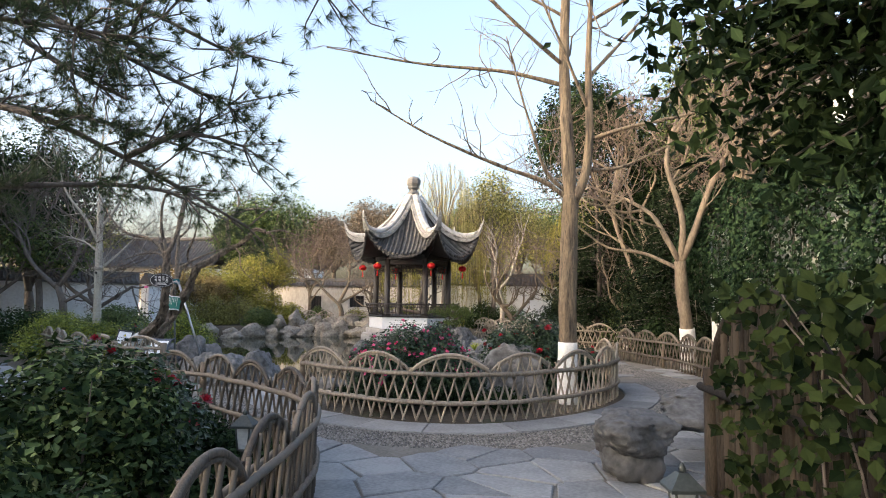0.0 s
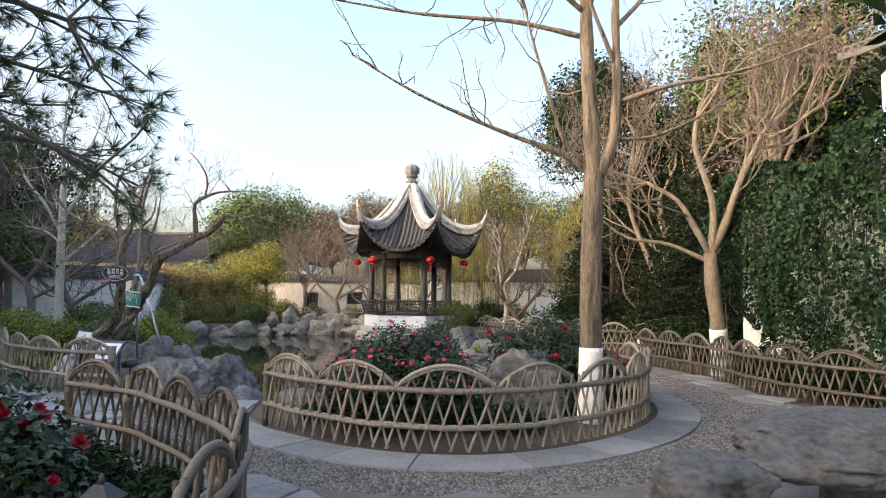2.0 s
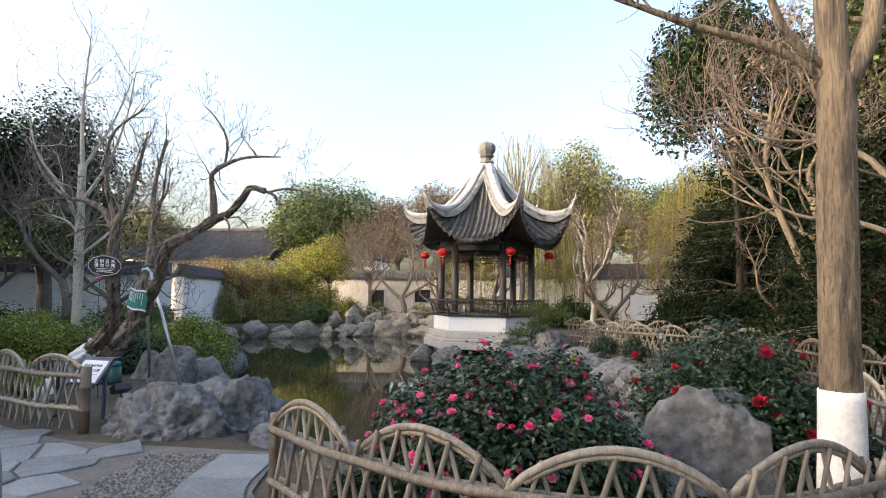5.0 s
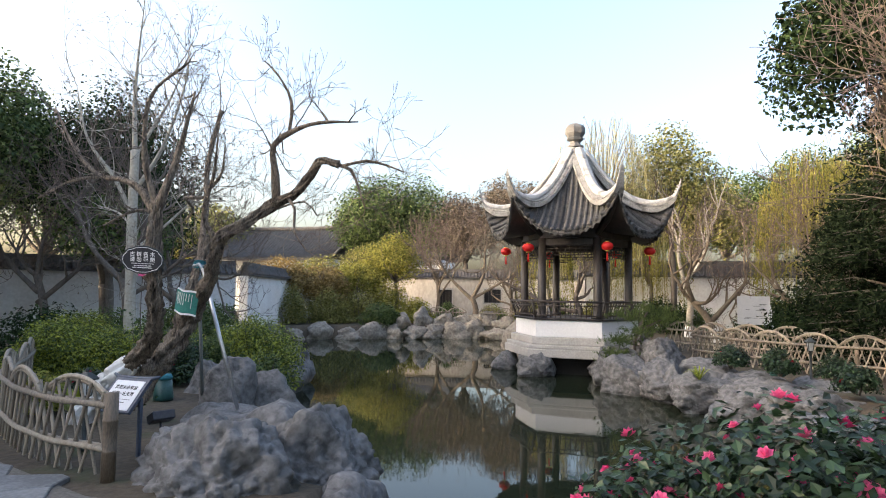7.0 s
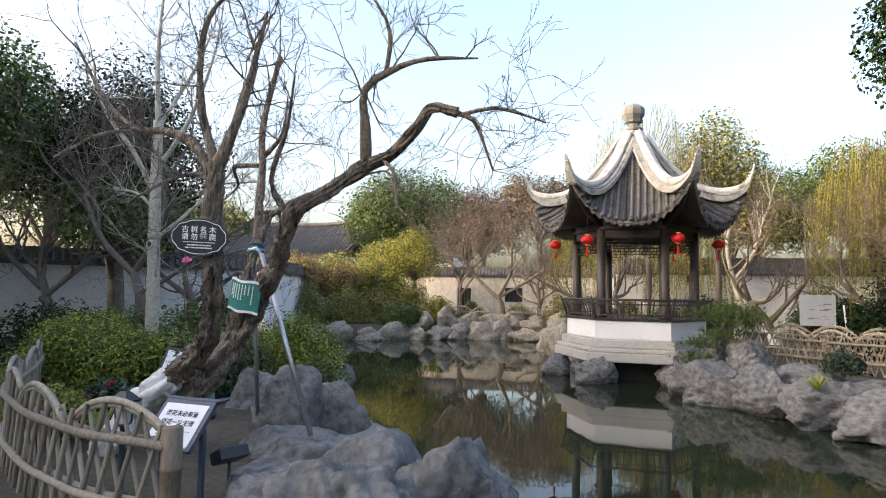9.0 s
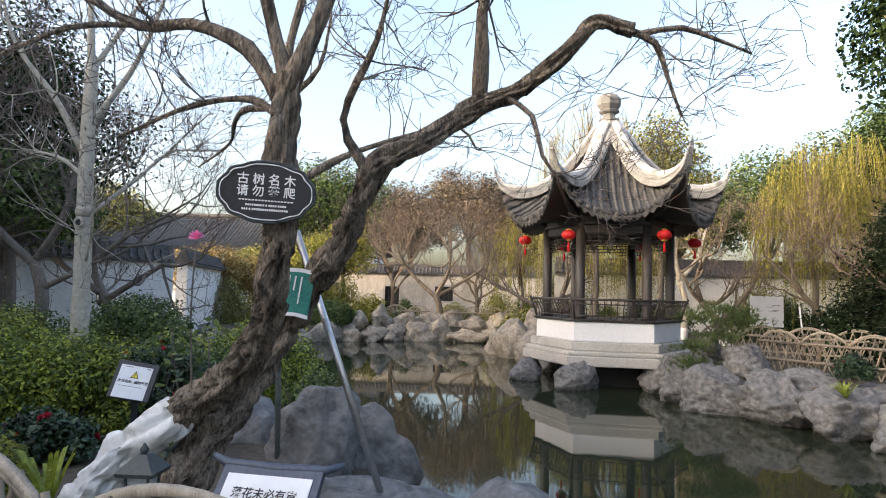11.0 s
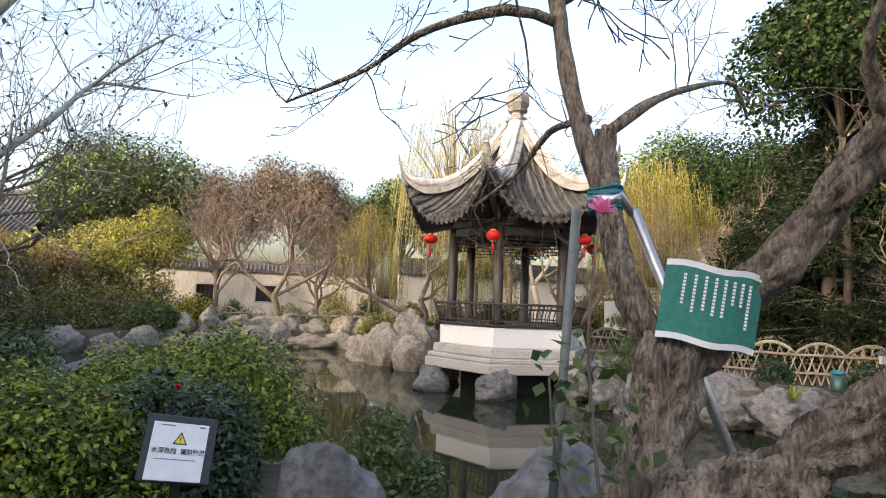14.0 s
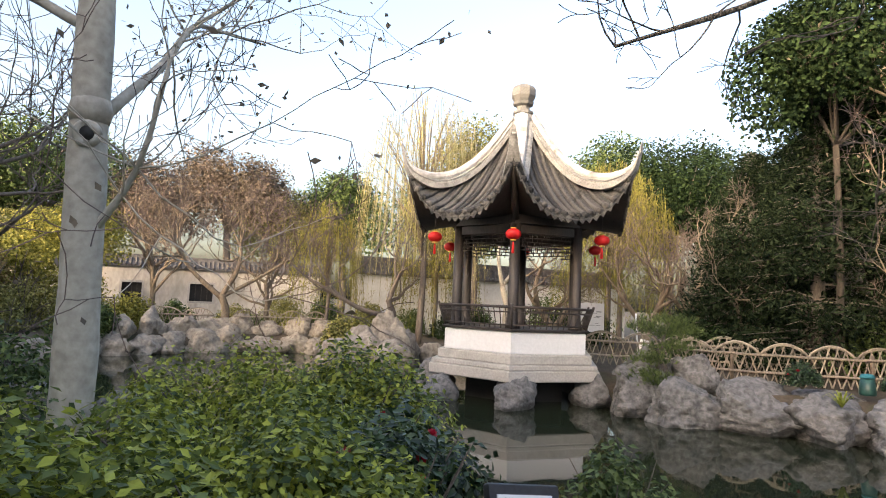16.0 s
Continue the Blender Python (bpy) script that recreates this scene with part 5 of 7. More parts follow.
def conifer(at, height, radius, label, leafmat, seed, n=220, skirt=0.08):
    rng = np.random.default_rng(seed)
    t = thing("conifer", at, label, "tree", "conifers")
    b = Build()
    limb(b, [(0, 0, -0.1), (0, 0, height * 0.95)], 0.22, 0.03, 8, step=0.8)
    cs = []
    for k in range(n):
        f = rng.random() ** 0.8
        z = height * (skirt + (0.97 - skirt) * f)
        r = radius * (1 - f) ** 0.7 * (0.7 + 0.5 * rng.random()) + 0.2
        a = rng.random() * 6.28
        e = np.array((r * math.cos(a), r * math.sin(a), z - 0.12 * r + 0.3 * rng.random()))
        b.tube([(0, 0, z), e * np.array((0.55, 0.55, 1)) + np.array((0, 0, 0.1)), e], [0.035, 0.02, 0.006], 4, cap=False)
        m = int(105 * r)
        u = 0.25 + 0.8 * rng.random(m) ** 0.7
        q = np.array((0, 0, z)) + (e - np.array((0, 0, z))) * u[:, None] + rng.normal(size=(m, 3)) * np.array((0.26, 0.26, 0.14)) * (0.5 + 0.6 * r / radius)
        cs.append(q)
    part("trunk", b, BARK_GREY, t)
    b = Build()
    leaves(b, np.concatenate(cs), 0.15, rng, np.array((0, 0, 0.7)), 0.3, droop=0.6)
    part("foliage", b, leafmat, t, smooth=False)
    return t


def make_background():
    leafy_tree((-12.9, 45.8, 0), 9.5, (3.9, 3.4, 3.7), "big round evergreen tree beyond the wall", LEAF_MID, 34000, 0.17, 0.3, seed=1, lumps=26)
    leafy_tree((-8.2, 46.0, 0), 8.2, (3.0, 2.4, 3.0), "brownish thin-leaved tree beyond the wall", LEAF_BLUSH, 18000, 0.14, 0.2, seed=2)
    leafy_tree((-4.7, 45.5, 0), 9.7, (2.9, 2.4, 3.3), "red-brown tree beyond the wall", LEAF_BLUSH, 20000, 0.14, 0.2, seed=3)
    leafy_tree((-1.6, 47.0, 0), 8.2, (3.0, 2.6, 3.4), "olive tree beyond the wall", LEAF_OLIVE, 18000, 0.15, 0.2, seed=33)
    leafy_tree((2.6, 32.8, 0), 8.6, (2.0, 1.8, 2.9), "tall airy camphor tree behind the pavilion", LEAF_OLIVE, 9000, 0.12, 0.12, seed=4, lumps=22)
    leafy_tree((4.9, 40.0, 0), 8.0, (2.4, 2.2, 3.0), "airy olive tree behind the pavilion", LEAF_OLIVE, 14000, 0.15, 0.2, seed=5)
    leafy_tree((11.5, 43.0, 0), 9.6, (3.2, 3.0, 3.8), "green tree beyond the east wall", LEAF_MID, 22000, 0.16, 0.2, seed=6)
    leafy_tree((16.4, 41.5, 0), 12.2, (4.0, 3.6, 5.0), "dark green tree beyond the east wall", LEAF_MID, 18000, 0.2, 0.2, seed=36)
    leafy_tree((-30.0, 50.0, 0), 9.0, (4.5, 4.0, 4.0), "olive tree beyond the wall", LEAF_OLIVE, 9000, 0.3, 0.2, seed=7)
    leafy_tree((-29.0, 40.0, 0), 9.0, (4.5, 4.0, 4.4), "dark evergreen tree beyond the west wall", LEAF_DARK, 9000, 0.28, 0.2, seed=8)
    leafy_tree((7.4, 45.0, 0), 9.4, (3.4, 3.0, 3.6), "round green tree beyond the east wall", LEAF_MID, 18000, 0.17, 0.2, seed=61)
    leafy_tree((1.8, 46.5, 0), 8.8, (3.0, 2.6, 3.4), "round green tree beyond the wall", LEAF_MID, 18000, 0.17, 0.2, seed=62)
    leafy_tree((14.5, 34.5, 0), 10.4, (3.8, 3.2, 4.2), "dark green tree on the east side", LEAF_DARK, 20000, 0.16, 0.2, seed=66, lumps=24)
    leafy_tree((19.5, 36.5, 0), 11.2, (4.0, 3.4, 4.6), "dark green tree on the east side", LEAF_DARK, 18000, 0.18, 0.2, seed=67, lumps=24)
    willow((-0.1, 31.6, 0), 9.2, 2.3, "pale bare weeping willow behind the pavilion", LEAF_WPALE, 1, 230, 0.13, 0.3, 0.07)
    willow((1.9, 34.6, 0), 6.2, 1.6, "yellow-green weeping willow by the wall", LEAF_WILLOW, 2, 190, 0.1, 0.2, 0.10)
    willow((7.0, 30.4, 0), 7.3, 1.9, "yellow-green weeping willow on the east bank", LEAF_WILLOW, 3, 300, 0.13, 0.25, 0.10)
    willow((-2.5, 34.6, 0), 5.2, 1.2, "small yellow-green weeping willow by the far bank", LEAF_WILLOW, 4, 150, 0.08, 0.2, 0.09)
    willow((10.0, 33.0, 0), 8.2, 2.4, "yellow-green weeping willow beside the cedars", LEAF_WILLOW, 5, 280, 0.13, 0.3, 0.10)
    leafy_tree((-10.6, 38.2, 0), 4.7, (1.9, 1.7, 1.7), "yellow-green maple on the far bank", LEAF_YEL, 11000, 0.105, 0.1, seed=9)
    leafy_tree((-12.4, 39.8, 0), 4.4, (2.0, 1.6, 1.7), "olive shrubby tree on the far bank", LEAF_OLIVE, 9000, 0.11, 0.1, seed=10)
    leafy_tree((-13.4, 35.0, 0), 2.9, (1.3, 1.2, 1.3), "rusty autumn shrub on the far bank", LEAF_RUST, 5000, 0.11, 0.06, seed=11, trunk_h=0.5)
    leafy_tree((-12.2, 36.6, 0), 3.2, (1.6, 1.2, 1.4), "yellowing shrub on the far bank", LEAF_YEL, 5000, 0.12, 0.06, seed=12, trunk_h=0.5)
    leafy_tree((-15.2, 34.0, 0), 3.4, (1.5, 1.5, 1.5), "rusty autumn shrub by the west wall", LEAF_RUST, 5000, 0.12, 0.06, seed=13, trunk_h=0.5)
    leafy_tree((-14.6, 38.4, 0), 3.6, (2.2, 1.6, 1.7), "olive shrub over the wall foot", LEAF_OLIVE, 6000, 0.13, 0.06, seed=14, trunk_h=0.5)
    bush((-10.0, 33.6, -0.1), (1.15, 0.9, 1.15), "round dark green bush overhanging the far water", LEAF_MID, 7000, 0.09, 15)
    for i, (x, y, r, h, mt) in enumerate([(-11.5, 35.0, 1.3, 1.7, LEAF_OLIVE), (-12.6, 33.8, 1.2, 1.8, LEAF_OLIVE), (-10.4, 36.6, 1.5, 2.2, LEAF_YEL), (-14.2, 32.6, 1.3, 2.0, LEAF_OLIVE), (-13.6, 37.0, 1.6, 2.8, LEAF_YEL), (-11.9, 37.6, 1.7, 3.0, LEAF_OLIVE)]):
        bush((x, y, 0), (r, r * 0.8, h), "olive and rusty shrub crowding the far bank", mt, 5500, 0.09, 170 + i, group="far bank shrubs")
    bush((-9.0, 35.6, 0), (1.3, 0.7, 1.35), "yellow-leaved shrub in front of the wall", LEAF_YEL, 4500, 0.1, 16)
    bush((-4.8, 35.8, 0), (0.7, 0.6, 0.75), "clipped green shrub on the far bank", LEAF_MID, 3000, 0.08, 17)
    bush((-3.4, 36.0, 0), (0.9, 0.6, 0.9), "green shrub on the far bank", LEAF_OLIVE, 3500, 0.08, 18)
    bush((-2.6, 31.2, -0.3), (1.0, 0.8, 1.3), "dry grassy shrub leaning over the water", LEAF_OLIVE, 5000, 0.10, 19)
    # bare trees on the far bank
    def up(x, y, z):
        return (x, y, z)
    bare_tree((-6.0, 35.4, 0), "spreading bare tree before the weathered wall", [([(0, 0, -0.1), (0.2, 0, 0.7), (0.0, 0, 1.3)], 0.16, 0.12, 0), ([(0, 0, 1.2), (-0.9, 0.2, 2.0), (-1.6, 0, 2.9)], 0.1, 0.05, 5), ([(0, 0, 1.2), (0.5, 0, 2.2), (0.6, 0.2, 3.2)], 0.1, 0.05, 6), ([(0, 0, 1.2), (1.2, 0.1, 1.9), (2.2, 0, 2.6)], 0.08, 0.04, 5)], BARK_TAN, TWIG_PINK, 21, 4, 1.1, 0.65, 0.14)
    bare_tree((-4.3, 36.4, 0), "pinkish bare tree on the far bank", [([(0, 0, -0.1), (0.1, 0, 0.9), (0.0, 0, 1.8)], 0.11, 0.07, 8)], BARK_TAN, TWIG_PINK, 22, 4, 1.2, 0.7, 0.16, lime=0.35)
    bare_tree((-8.2, 37.6, 0), "pinkish bare tree behind the maple", [([(0, 0, -0.1), (0.1, 0, 1.2), (0.0, 0, 2.4)], 0.12, 0.08, 9)], BARK_TAN, TWIG_PINK, 23, 4, 1.5, 0.65, 0.16)
    bare_tree((2.9, 31.0, 0), "slender bare tree with forked trunk behind the pavilion", [([(0, 0, -0.1), (0.1, 0, 1.2), (-0.1, 0, 2.0)], 0.14, 0.1, 0), ([(-0.1, 0, 2.0), (-0.3, 0, 3.0), (-0.2, 0, 4.0)], 0.08, 0.05, 5), ([(-0.1, 0, 2.0), (0.5, 0, 2.8), (0.8, 0, 3.8)], 0.08, 0.05, 5)], BARK_PALE, TWIG, 24, 3, 1.1, 0.5, 0.2, lime=0.4)
    for i, (x, y, s) in enumerate([(5.7, 27.3, 1), (6.9, 25.4, -1), (8.2, 27.5, 1), (3.4, 28.6, -1), (10.2, 24.8, -1)]):
        bare_tree((x, y, 0), "bare tan plum tree with whitewashed foot on the east bank", [([(0, 0, -0.1), (0.25 * s, 0, 0.7), (0.7 * s, 0.1, 1.3)], 0.14, 0.1, 2), ([(0.2 * s, 0, 0.6), (-0.3 * s, 0, 1.2), (-0.9 * s, 0.1, 1.9)], 0.09, 0.06, 4), ([(0.7 * s, 0.1, 1.3), (0.9 * s, 0, 2.0), (0.6 * s, 0, 2.7)], 0.08, 0.05, 5)], BARK_TAN, TWIG_PINK, 40 + i, 4, 0.95, 0.7, 0.14, lime=0.45, group="plum trees", name="plum_tree")
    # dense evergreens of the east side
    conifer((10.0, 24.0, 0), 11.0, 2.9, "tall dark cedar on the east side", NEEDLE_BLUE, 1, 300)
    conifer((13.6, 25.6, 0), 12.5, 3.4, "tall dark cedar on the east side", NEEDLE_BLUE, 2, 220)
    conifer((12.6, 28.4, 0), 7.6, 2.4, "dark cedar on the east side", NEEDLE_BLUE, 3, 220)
    leafy_tree((5.2, 20.9, 0), 9.4, (2.1, 1.9, 2.6), "tall dark glossy evergreen east of the pond", LEAF_DARK, 19000, 0.12, 0.08, BARK_DARK, seed=41, lumps=17)
    leafy_tree((9.2, 18.6, 0), 11.0, (3.0, 2.6, 4.2), "tall thin-leaved tree behind the ivy wall", LEAF_MID, 12000, 0.13, 0.2, seed=42, lumps=20)
    leafy_tree((12.6, 20.0, 0), 10.6, (2.8, 2.8, 4.2), "dark evergreen behind the ivy wall", LEAF_DARK, 14000, 0.15, 0.2, seed=43)
    leafy_tree((7.6, 20.6, 0), 8.4, (2.2, 2.0, 3.6), "dark evergreen behind the ivy wall", LEAF_DARK, 14000, 0.13, 0.2, seed=44)
    for i, (x, y, r, h, mt) in enumerate([(4.6, 24.2, 1.2, 1.6, LEAF_DARK), (6.2, 20.6, 1.2, 1.7, LEAF_MID), (7.6, 18.6, 1.2, 1.7, LEAF_DARK), (5.8, 30.6, 1.6, 1.7, LEAF_DARK), (8.6, 22.6, 1.5, 2.0, LEAF_DARK), (2.4, 33.0, 1.4, 1.6, LEAF_DARK), (6.6, 33.0, 1.8, 2.2, LEAF_MID), (6.1, 16.8, 1.0, 1.3, LEAF_DARK), (10.5, 21.5, 1.6, 2.0, LEAF_DARK)]):
        bush((x, y, 0), (r, r * 0.9, h), "dense dark evergreen shrub on the east bank", mt, 6000, 0.09, 50 + i, group="east shrubs")
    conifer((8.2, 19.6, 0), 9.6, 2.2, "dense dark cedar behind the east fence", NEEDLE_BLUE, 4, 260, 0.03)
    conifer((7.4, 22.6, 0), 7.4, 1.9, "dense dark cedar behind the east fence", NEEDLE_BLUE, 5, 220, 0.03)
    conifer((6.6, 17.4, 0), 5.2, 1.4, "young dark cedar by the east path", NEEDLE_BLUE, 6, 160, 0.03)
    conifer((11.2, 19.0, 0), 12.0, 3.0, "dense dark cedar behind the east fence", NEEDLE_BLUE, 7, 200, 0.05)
    for i, (x, y, r, h) in enumerate([(-7.4, 36.6, 0.9, 1.1), (-5.2, 37.2, 0.9, 1.0), (-2.0, 36.4, 1.0, 1.5), (-0.4, 35.6, 0.9, 1.3), (0.9, 34.9, 0.9, 1.2), (-3.2, 38.5, 1.2, 1.7), (3.6, 34.6, 1.2, 1.5)]):
        bush((x, y, 0), (r, r * 0.8, h), "straggling olive shrub on the far bank", LEAF_OLIVE if i % 2 else LEAF_MID, 4500, 0.08, 160 + i, group="far bank shrubs")
    bare_tree((-1.5, 31.6, 0), "dark leaning bare tree behind the pavilion", [([(0, 0, -0.2), (0.5, 0, 0.7), (0.3, 0, 1.3), (0.5, 0, 1.9)], 0.14, 0.09, 4), ([(0.4, 0, 0.8), (-0.6, 0, 1.0), (-1.6, 0, 1.5), (-2.4, 0, 1.9)], 0.1, 0.04, 6)], BARK_GREY, TWIG, 84, 4, 0.9, 0.6, 0.14)
    for i, (x, y, s) in enumerate([(5.4, 23.4, 1), (5.9, 19.9, -1)]):
        bare_tree((x, y, 0), "pale bare plum tree in front of the dark cedars", [([(0, 0, -0.1), (0.15 * s, 0, 0.6), (0.1 * s, 0, 1.1)], 0.08, 0.05, 2), ([(0.15 * s, 0, 0.6), (-0.4 * s, -0.2, 1.1), (-0.7 * s, -0.3, 1.7)], 0.05, 0.03, 4), ([(0.1 * s, 0, 1.1), (0.5 * s, 0, 1.6), (0.6 * s, 0, 2.2)], 0.045, 0.025, 4)], BARK_TAN, TWIG_PINK, 90 + i, 3, 0.6, 0.7, 0.14, lime=0.45, group="plum trees", name="plum_tree")
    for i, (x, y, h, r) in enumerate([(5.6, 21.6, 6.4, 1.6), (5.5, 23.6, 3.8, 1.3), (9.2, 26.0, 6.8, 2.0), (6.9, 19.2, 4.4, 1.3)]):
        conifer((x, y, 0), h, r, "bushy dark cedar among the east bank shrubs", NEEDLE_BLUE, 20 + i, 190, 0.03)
    # west side
    leafy_tree((-15.2, 22.6, 0), 8.0, (2.7, 2.4, 3.0), "dark small-leaved evergreen in front of the west wall", LEAF_DARK, 20000, 0.11, 0.17, seed=63, lumps=26, trunk_h=1.6)
    leafy_tree((-18.0, 20.0, 0), 8.6, (2.9, 2.5, 3.3), "dark small-leaved evergreen in front of the west wall", LEAF_MID, 20000, 0.12, 0.17, seed=64, lumps=26, trunk_h=1.6)
    bare_tree((-12.6, 20.2, 0), "crooked bare tree with many grey twigs on the west bank", [([(0, 0, -0.1), (0.2, 0, 1.0), (-0.1, 0.1, 1.8)], 0.14, 0.1, 0), ([(-0.1, 0.1, 1.7), (-0.9, 0, 2.5), (-1.5, 0, 3.6)], 0.08, 0.05, 6), ([(-0.1, 0.1, 1.7), (0.5, 0, 2.6), (0.7, 0, 3.8)], 0.08, 0.05, 6), ([(0.1, 0, 1.2), (1.0, 0, 1.7), (1.8, 0, 2.3)], 0.06, 0.04, 5)], BARK_GREY, TWIG_PINK, 65, 4, 1.2, 0.65, 0.14)
    leafy_tree((-21.5, 26.8, 0), 9.0, (3.4, 3.0, 4.0), "small-leaved evergreen over the west wall", LEAF_MID, 20000, 0.13, 0.22, seed=45, lumps=24)
    leafy_tree((-24.5, 22.0, 0), 9.0, (3.4, 3.0, 3.8), "small-leaved evergreen over the west wall", LEAF_MID, 16000, 0.13, 0.2, seed=47)
    leafy_tree((-14.2, 21.6, 0), 4.6, (1.6, 1.5, 1.6), "low dark evergreen with crooked trunk", LEAF_MID, 5000, 0.12, 0.12, seed=48)
    for i, (x, y, h) in enumerate([(-15.5, 20.6, 3.0), (-12.8, 22.6, 2.6), (-18.4, 19.4, 3.2)]):
        bare_tree((x, y, 0), "crooked dark bare tree by the white wall", [([(0, 0, -0.1), (0.2, 0, h * 0.3), (-0.2, 0.1, h * 0.6)], 0.13, 0.09, 3), ([(0, 0, h * 0.35), (0.8, 0, h * 0.55), (1.4, 0, h * 0.7)], 0.08, 0.05, 4), ([(0, 0, h * 0.45), (-0.8, 0, h * 0.65), (-1.4, 0, h * 0.85)], 0.08, 0.05, 4)], BARK_GREY, TWIG, 70 + i, 4, 1.0, 0.65, 0.12)
    house("house_east", 9.2, 4.0, 17.0, 14.3, 6.6, 8.6, "white two-storey house with dark tiled roof", "y", 0.55, ((9.17, 13.0, 5.4, 0.9, 1.3, "x"),))
    # hall out of view, added to block the low sun and shade the foreground
    house("house_south_west", -24.5, -16.0, -15.0, 17.0, 7.0, 9.3, "unseen white hall with grey tiled roof, added to block the sun", "y")
    house("house_north_west", -24.0, 56.0, -12.0, 62.0, 4.2, 6.4, "far white house with grey tiled roof", "x")
    house("house_west", -28.0, 46.0, -17.6, 53.0, 3.7, 6.0, "white house with grey tiled roof beyond the pond", "x")


# ---------------------------------------------------------------- foreground trees
def bough_set(b, tw, rng, P, r, count, length, depth, spread, rise, tips, start=0.2, droop=0.0, wander=0.2, minr=0.003):
    """Side boughs along a limb's line P."""
    for k in range(count):
        i = int(len(P) * (start + (1 - start) * rng.random()))
        i = min(max(i, 1), len(P) - 1)
        d = unit(unit(P[i] - P[i - 1]) * 0.6 + rng.normal(size=3) * spread + np.array((0, 0, rise)))
        grow(b, rng, P[i], d, length * (0.5 + rng.random()), r, depth, tips, (2, 3), 0.55, rise * 0.6, wander, 0.65, 5, tw, minr, droop)


def make_ginkgo():
    rng = np.random.default_rng(11)
    x0, y0 = 1.85, 9.2
    t = thing("ginkgo_tree", (x0, y0, 0), "tall bare ginkgo with furrowed bark and whitewashed foot", "tree")
    b, tw, tips = Build(), Build(), []

    def L(pts, r0, r1, n=8, rough=0.05):
        return limb(b, [(x - x0, y - y0, z) for x, y, z in pts], r0, r1, n, rough, rng, 0.12)
    gnarled(b, [(-0.01, 0, -0.1), (0.0, 0, 0.5), (0.01, 0, 1.6), (0.07, 0.05, 3.05)], 0.138, 0.122, 36, 0.05, 0.06, 3.2, 1.0, 3.0, 0.16)
    main = L([(1.92, 9.25, 2.9), (1.88, 9.25, 3.8), (1.84, 9.3, 5.2), (1.9, 9.3, 7.4), (1.86, 9.3, 9.4)], 0.11, 0.03, 10)
    right = L([(1.95, 9.22, 2.95), (2.12, 9.2, 3.35), (2.2, 9.2, 4.0), (2.2, 9.2, 5.4), (2.35, 9.2, 7.6)], 0.075, 0.02, 9)
    for pts, r in (([(1.9, 9.25, 3.0), (1.5, 9.25, 3.28), (0.98, 9.25, 3.46), (0.3, 9.2, 3.72), (-0.4, 9.2, 4.05), (-1.15, 9.2, 4.5)], 0.042),
                   ([(1.88, 9.25, 3.1), (1.55, 9.2, 3.4), (1.32, 9.1, 4.0), (1.12, 9.0, 4.6), (0.9, 8.9, 5.4)], 0.035),
                   ([(2.2, 9.2, 3.92), (2.8, 9.1, 4.1), (3.9, 9.0, 4.35), (5.0, 8.9, 4.8)], 0.036),
                   ([(2.0, 9.2, 3.45), (2.6, 9.3, 3.5), (3.2, 9.4, 3.75), (4.0, 9.5, 4.2)], 0.028),
                   ([(1.85, 9.3, 4.8), (0.9, 9.4, 5.05), (-0.4, 9.5, 5.2), (-1.9, 9.5, 5.45)], 0.04),
                   ([(1.85, 9.3, 5.1), (1.1, 9.0, 5.6), (0.2, 8.8, 6.4), (-0.6, 8.7, 7.2)], 0.038),
                   ([(2.2, 9.2, 4.9), (2.9, 9.4, 5.7), (3.6, 9.5, 6.5)], 0.034),
                   ([(1.85, 9.3, 5.9), (0.8, 9.4, 6.6), (-0.2, 9.4, 7.6)], 0.03),
                   ([(2.25, 9.2, 5.8), (3.2, 9.1, 6.4), (4.2, 9.0, 7.2)], 0.03),
                   ([(2.18, 9.2, 4.4), (1.75, 8.9, 5.2), (1.2, 8.7, 6.4), (0.9, 8.6, 7.4)], 0.03)):
        P = L(pts, r, 0.008, 6, 0.08)
        bough_set(b, tw, rng, P, r * 0.28, 10, 0.5, 1, 0.5, 0.06, tips, 0.25)
    bough_set(b, tw, rng, main, 0.02, 14, 1.0, 2, 0.8, 0.15, tips, 0.35)
    bough_set(b, tw, rng, right, 0.016, 10, 0.9, 2, 0.8, 0.15, tips, 0.3)
    part("trunk", b, BARK_GINKGO, t)
    part("twig_canopy", tw, BARK_TAN, t)["kind"] = "stuff"
    P = spline([(-0.01, 0, -0.05), (0, 0, 0.4), (0.005, 0, 0.86)], 0.06)
    part("lime_band", Build().tube(P, np.linspace(0.160, 0.142, len(P)), 18), LIME, t, "whitewashed trunk foot")


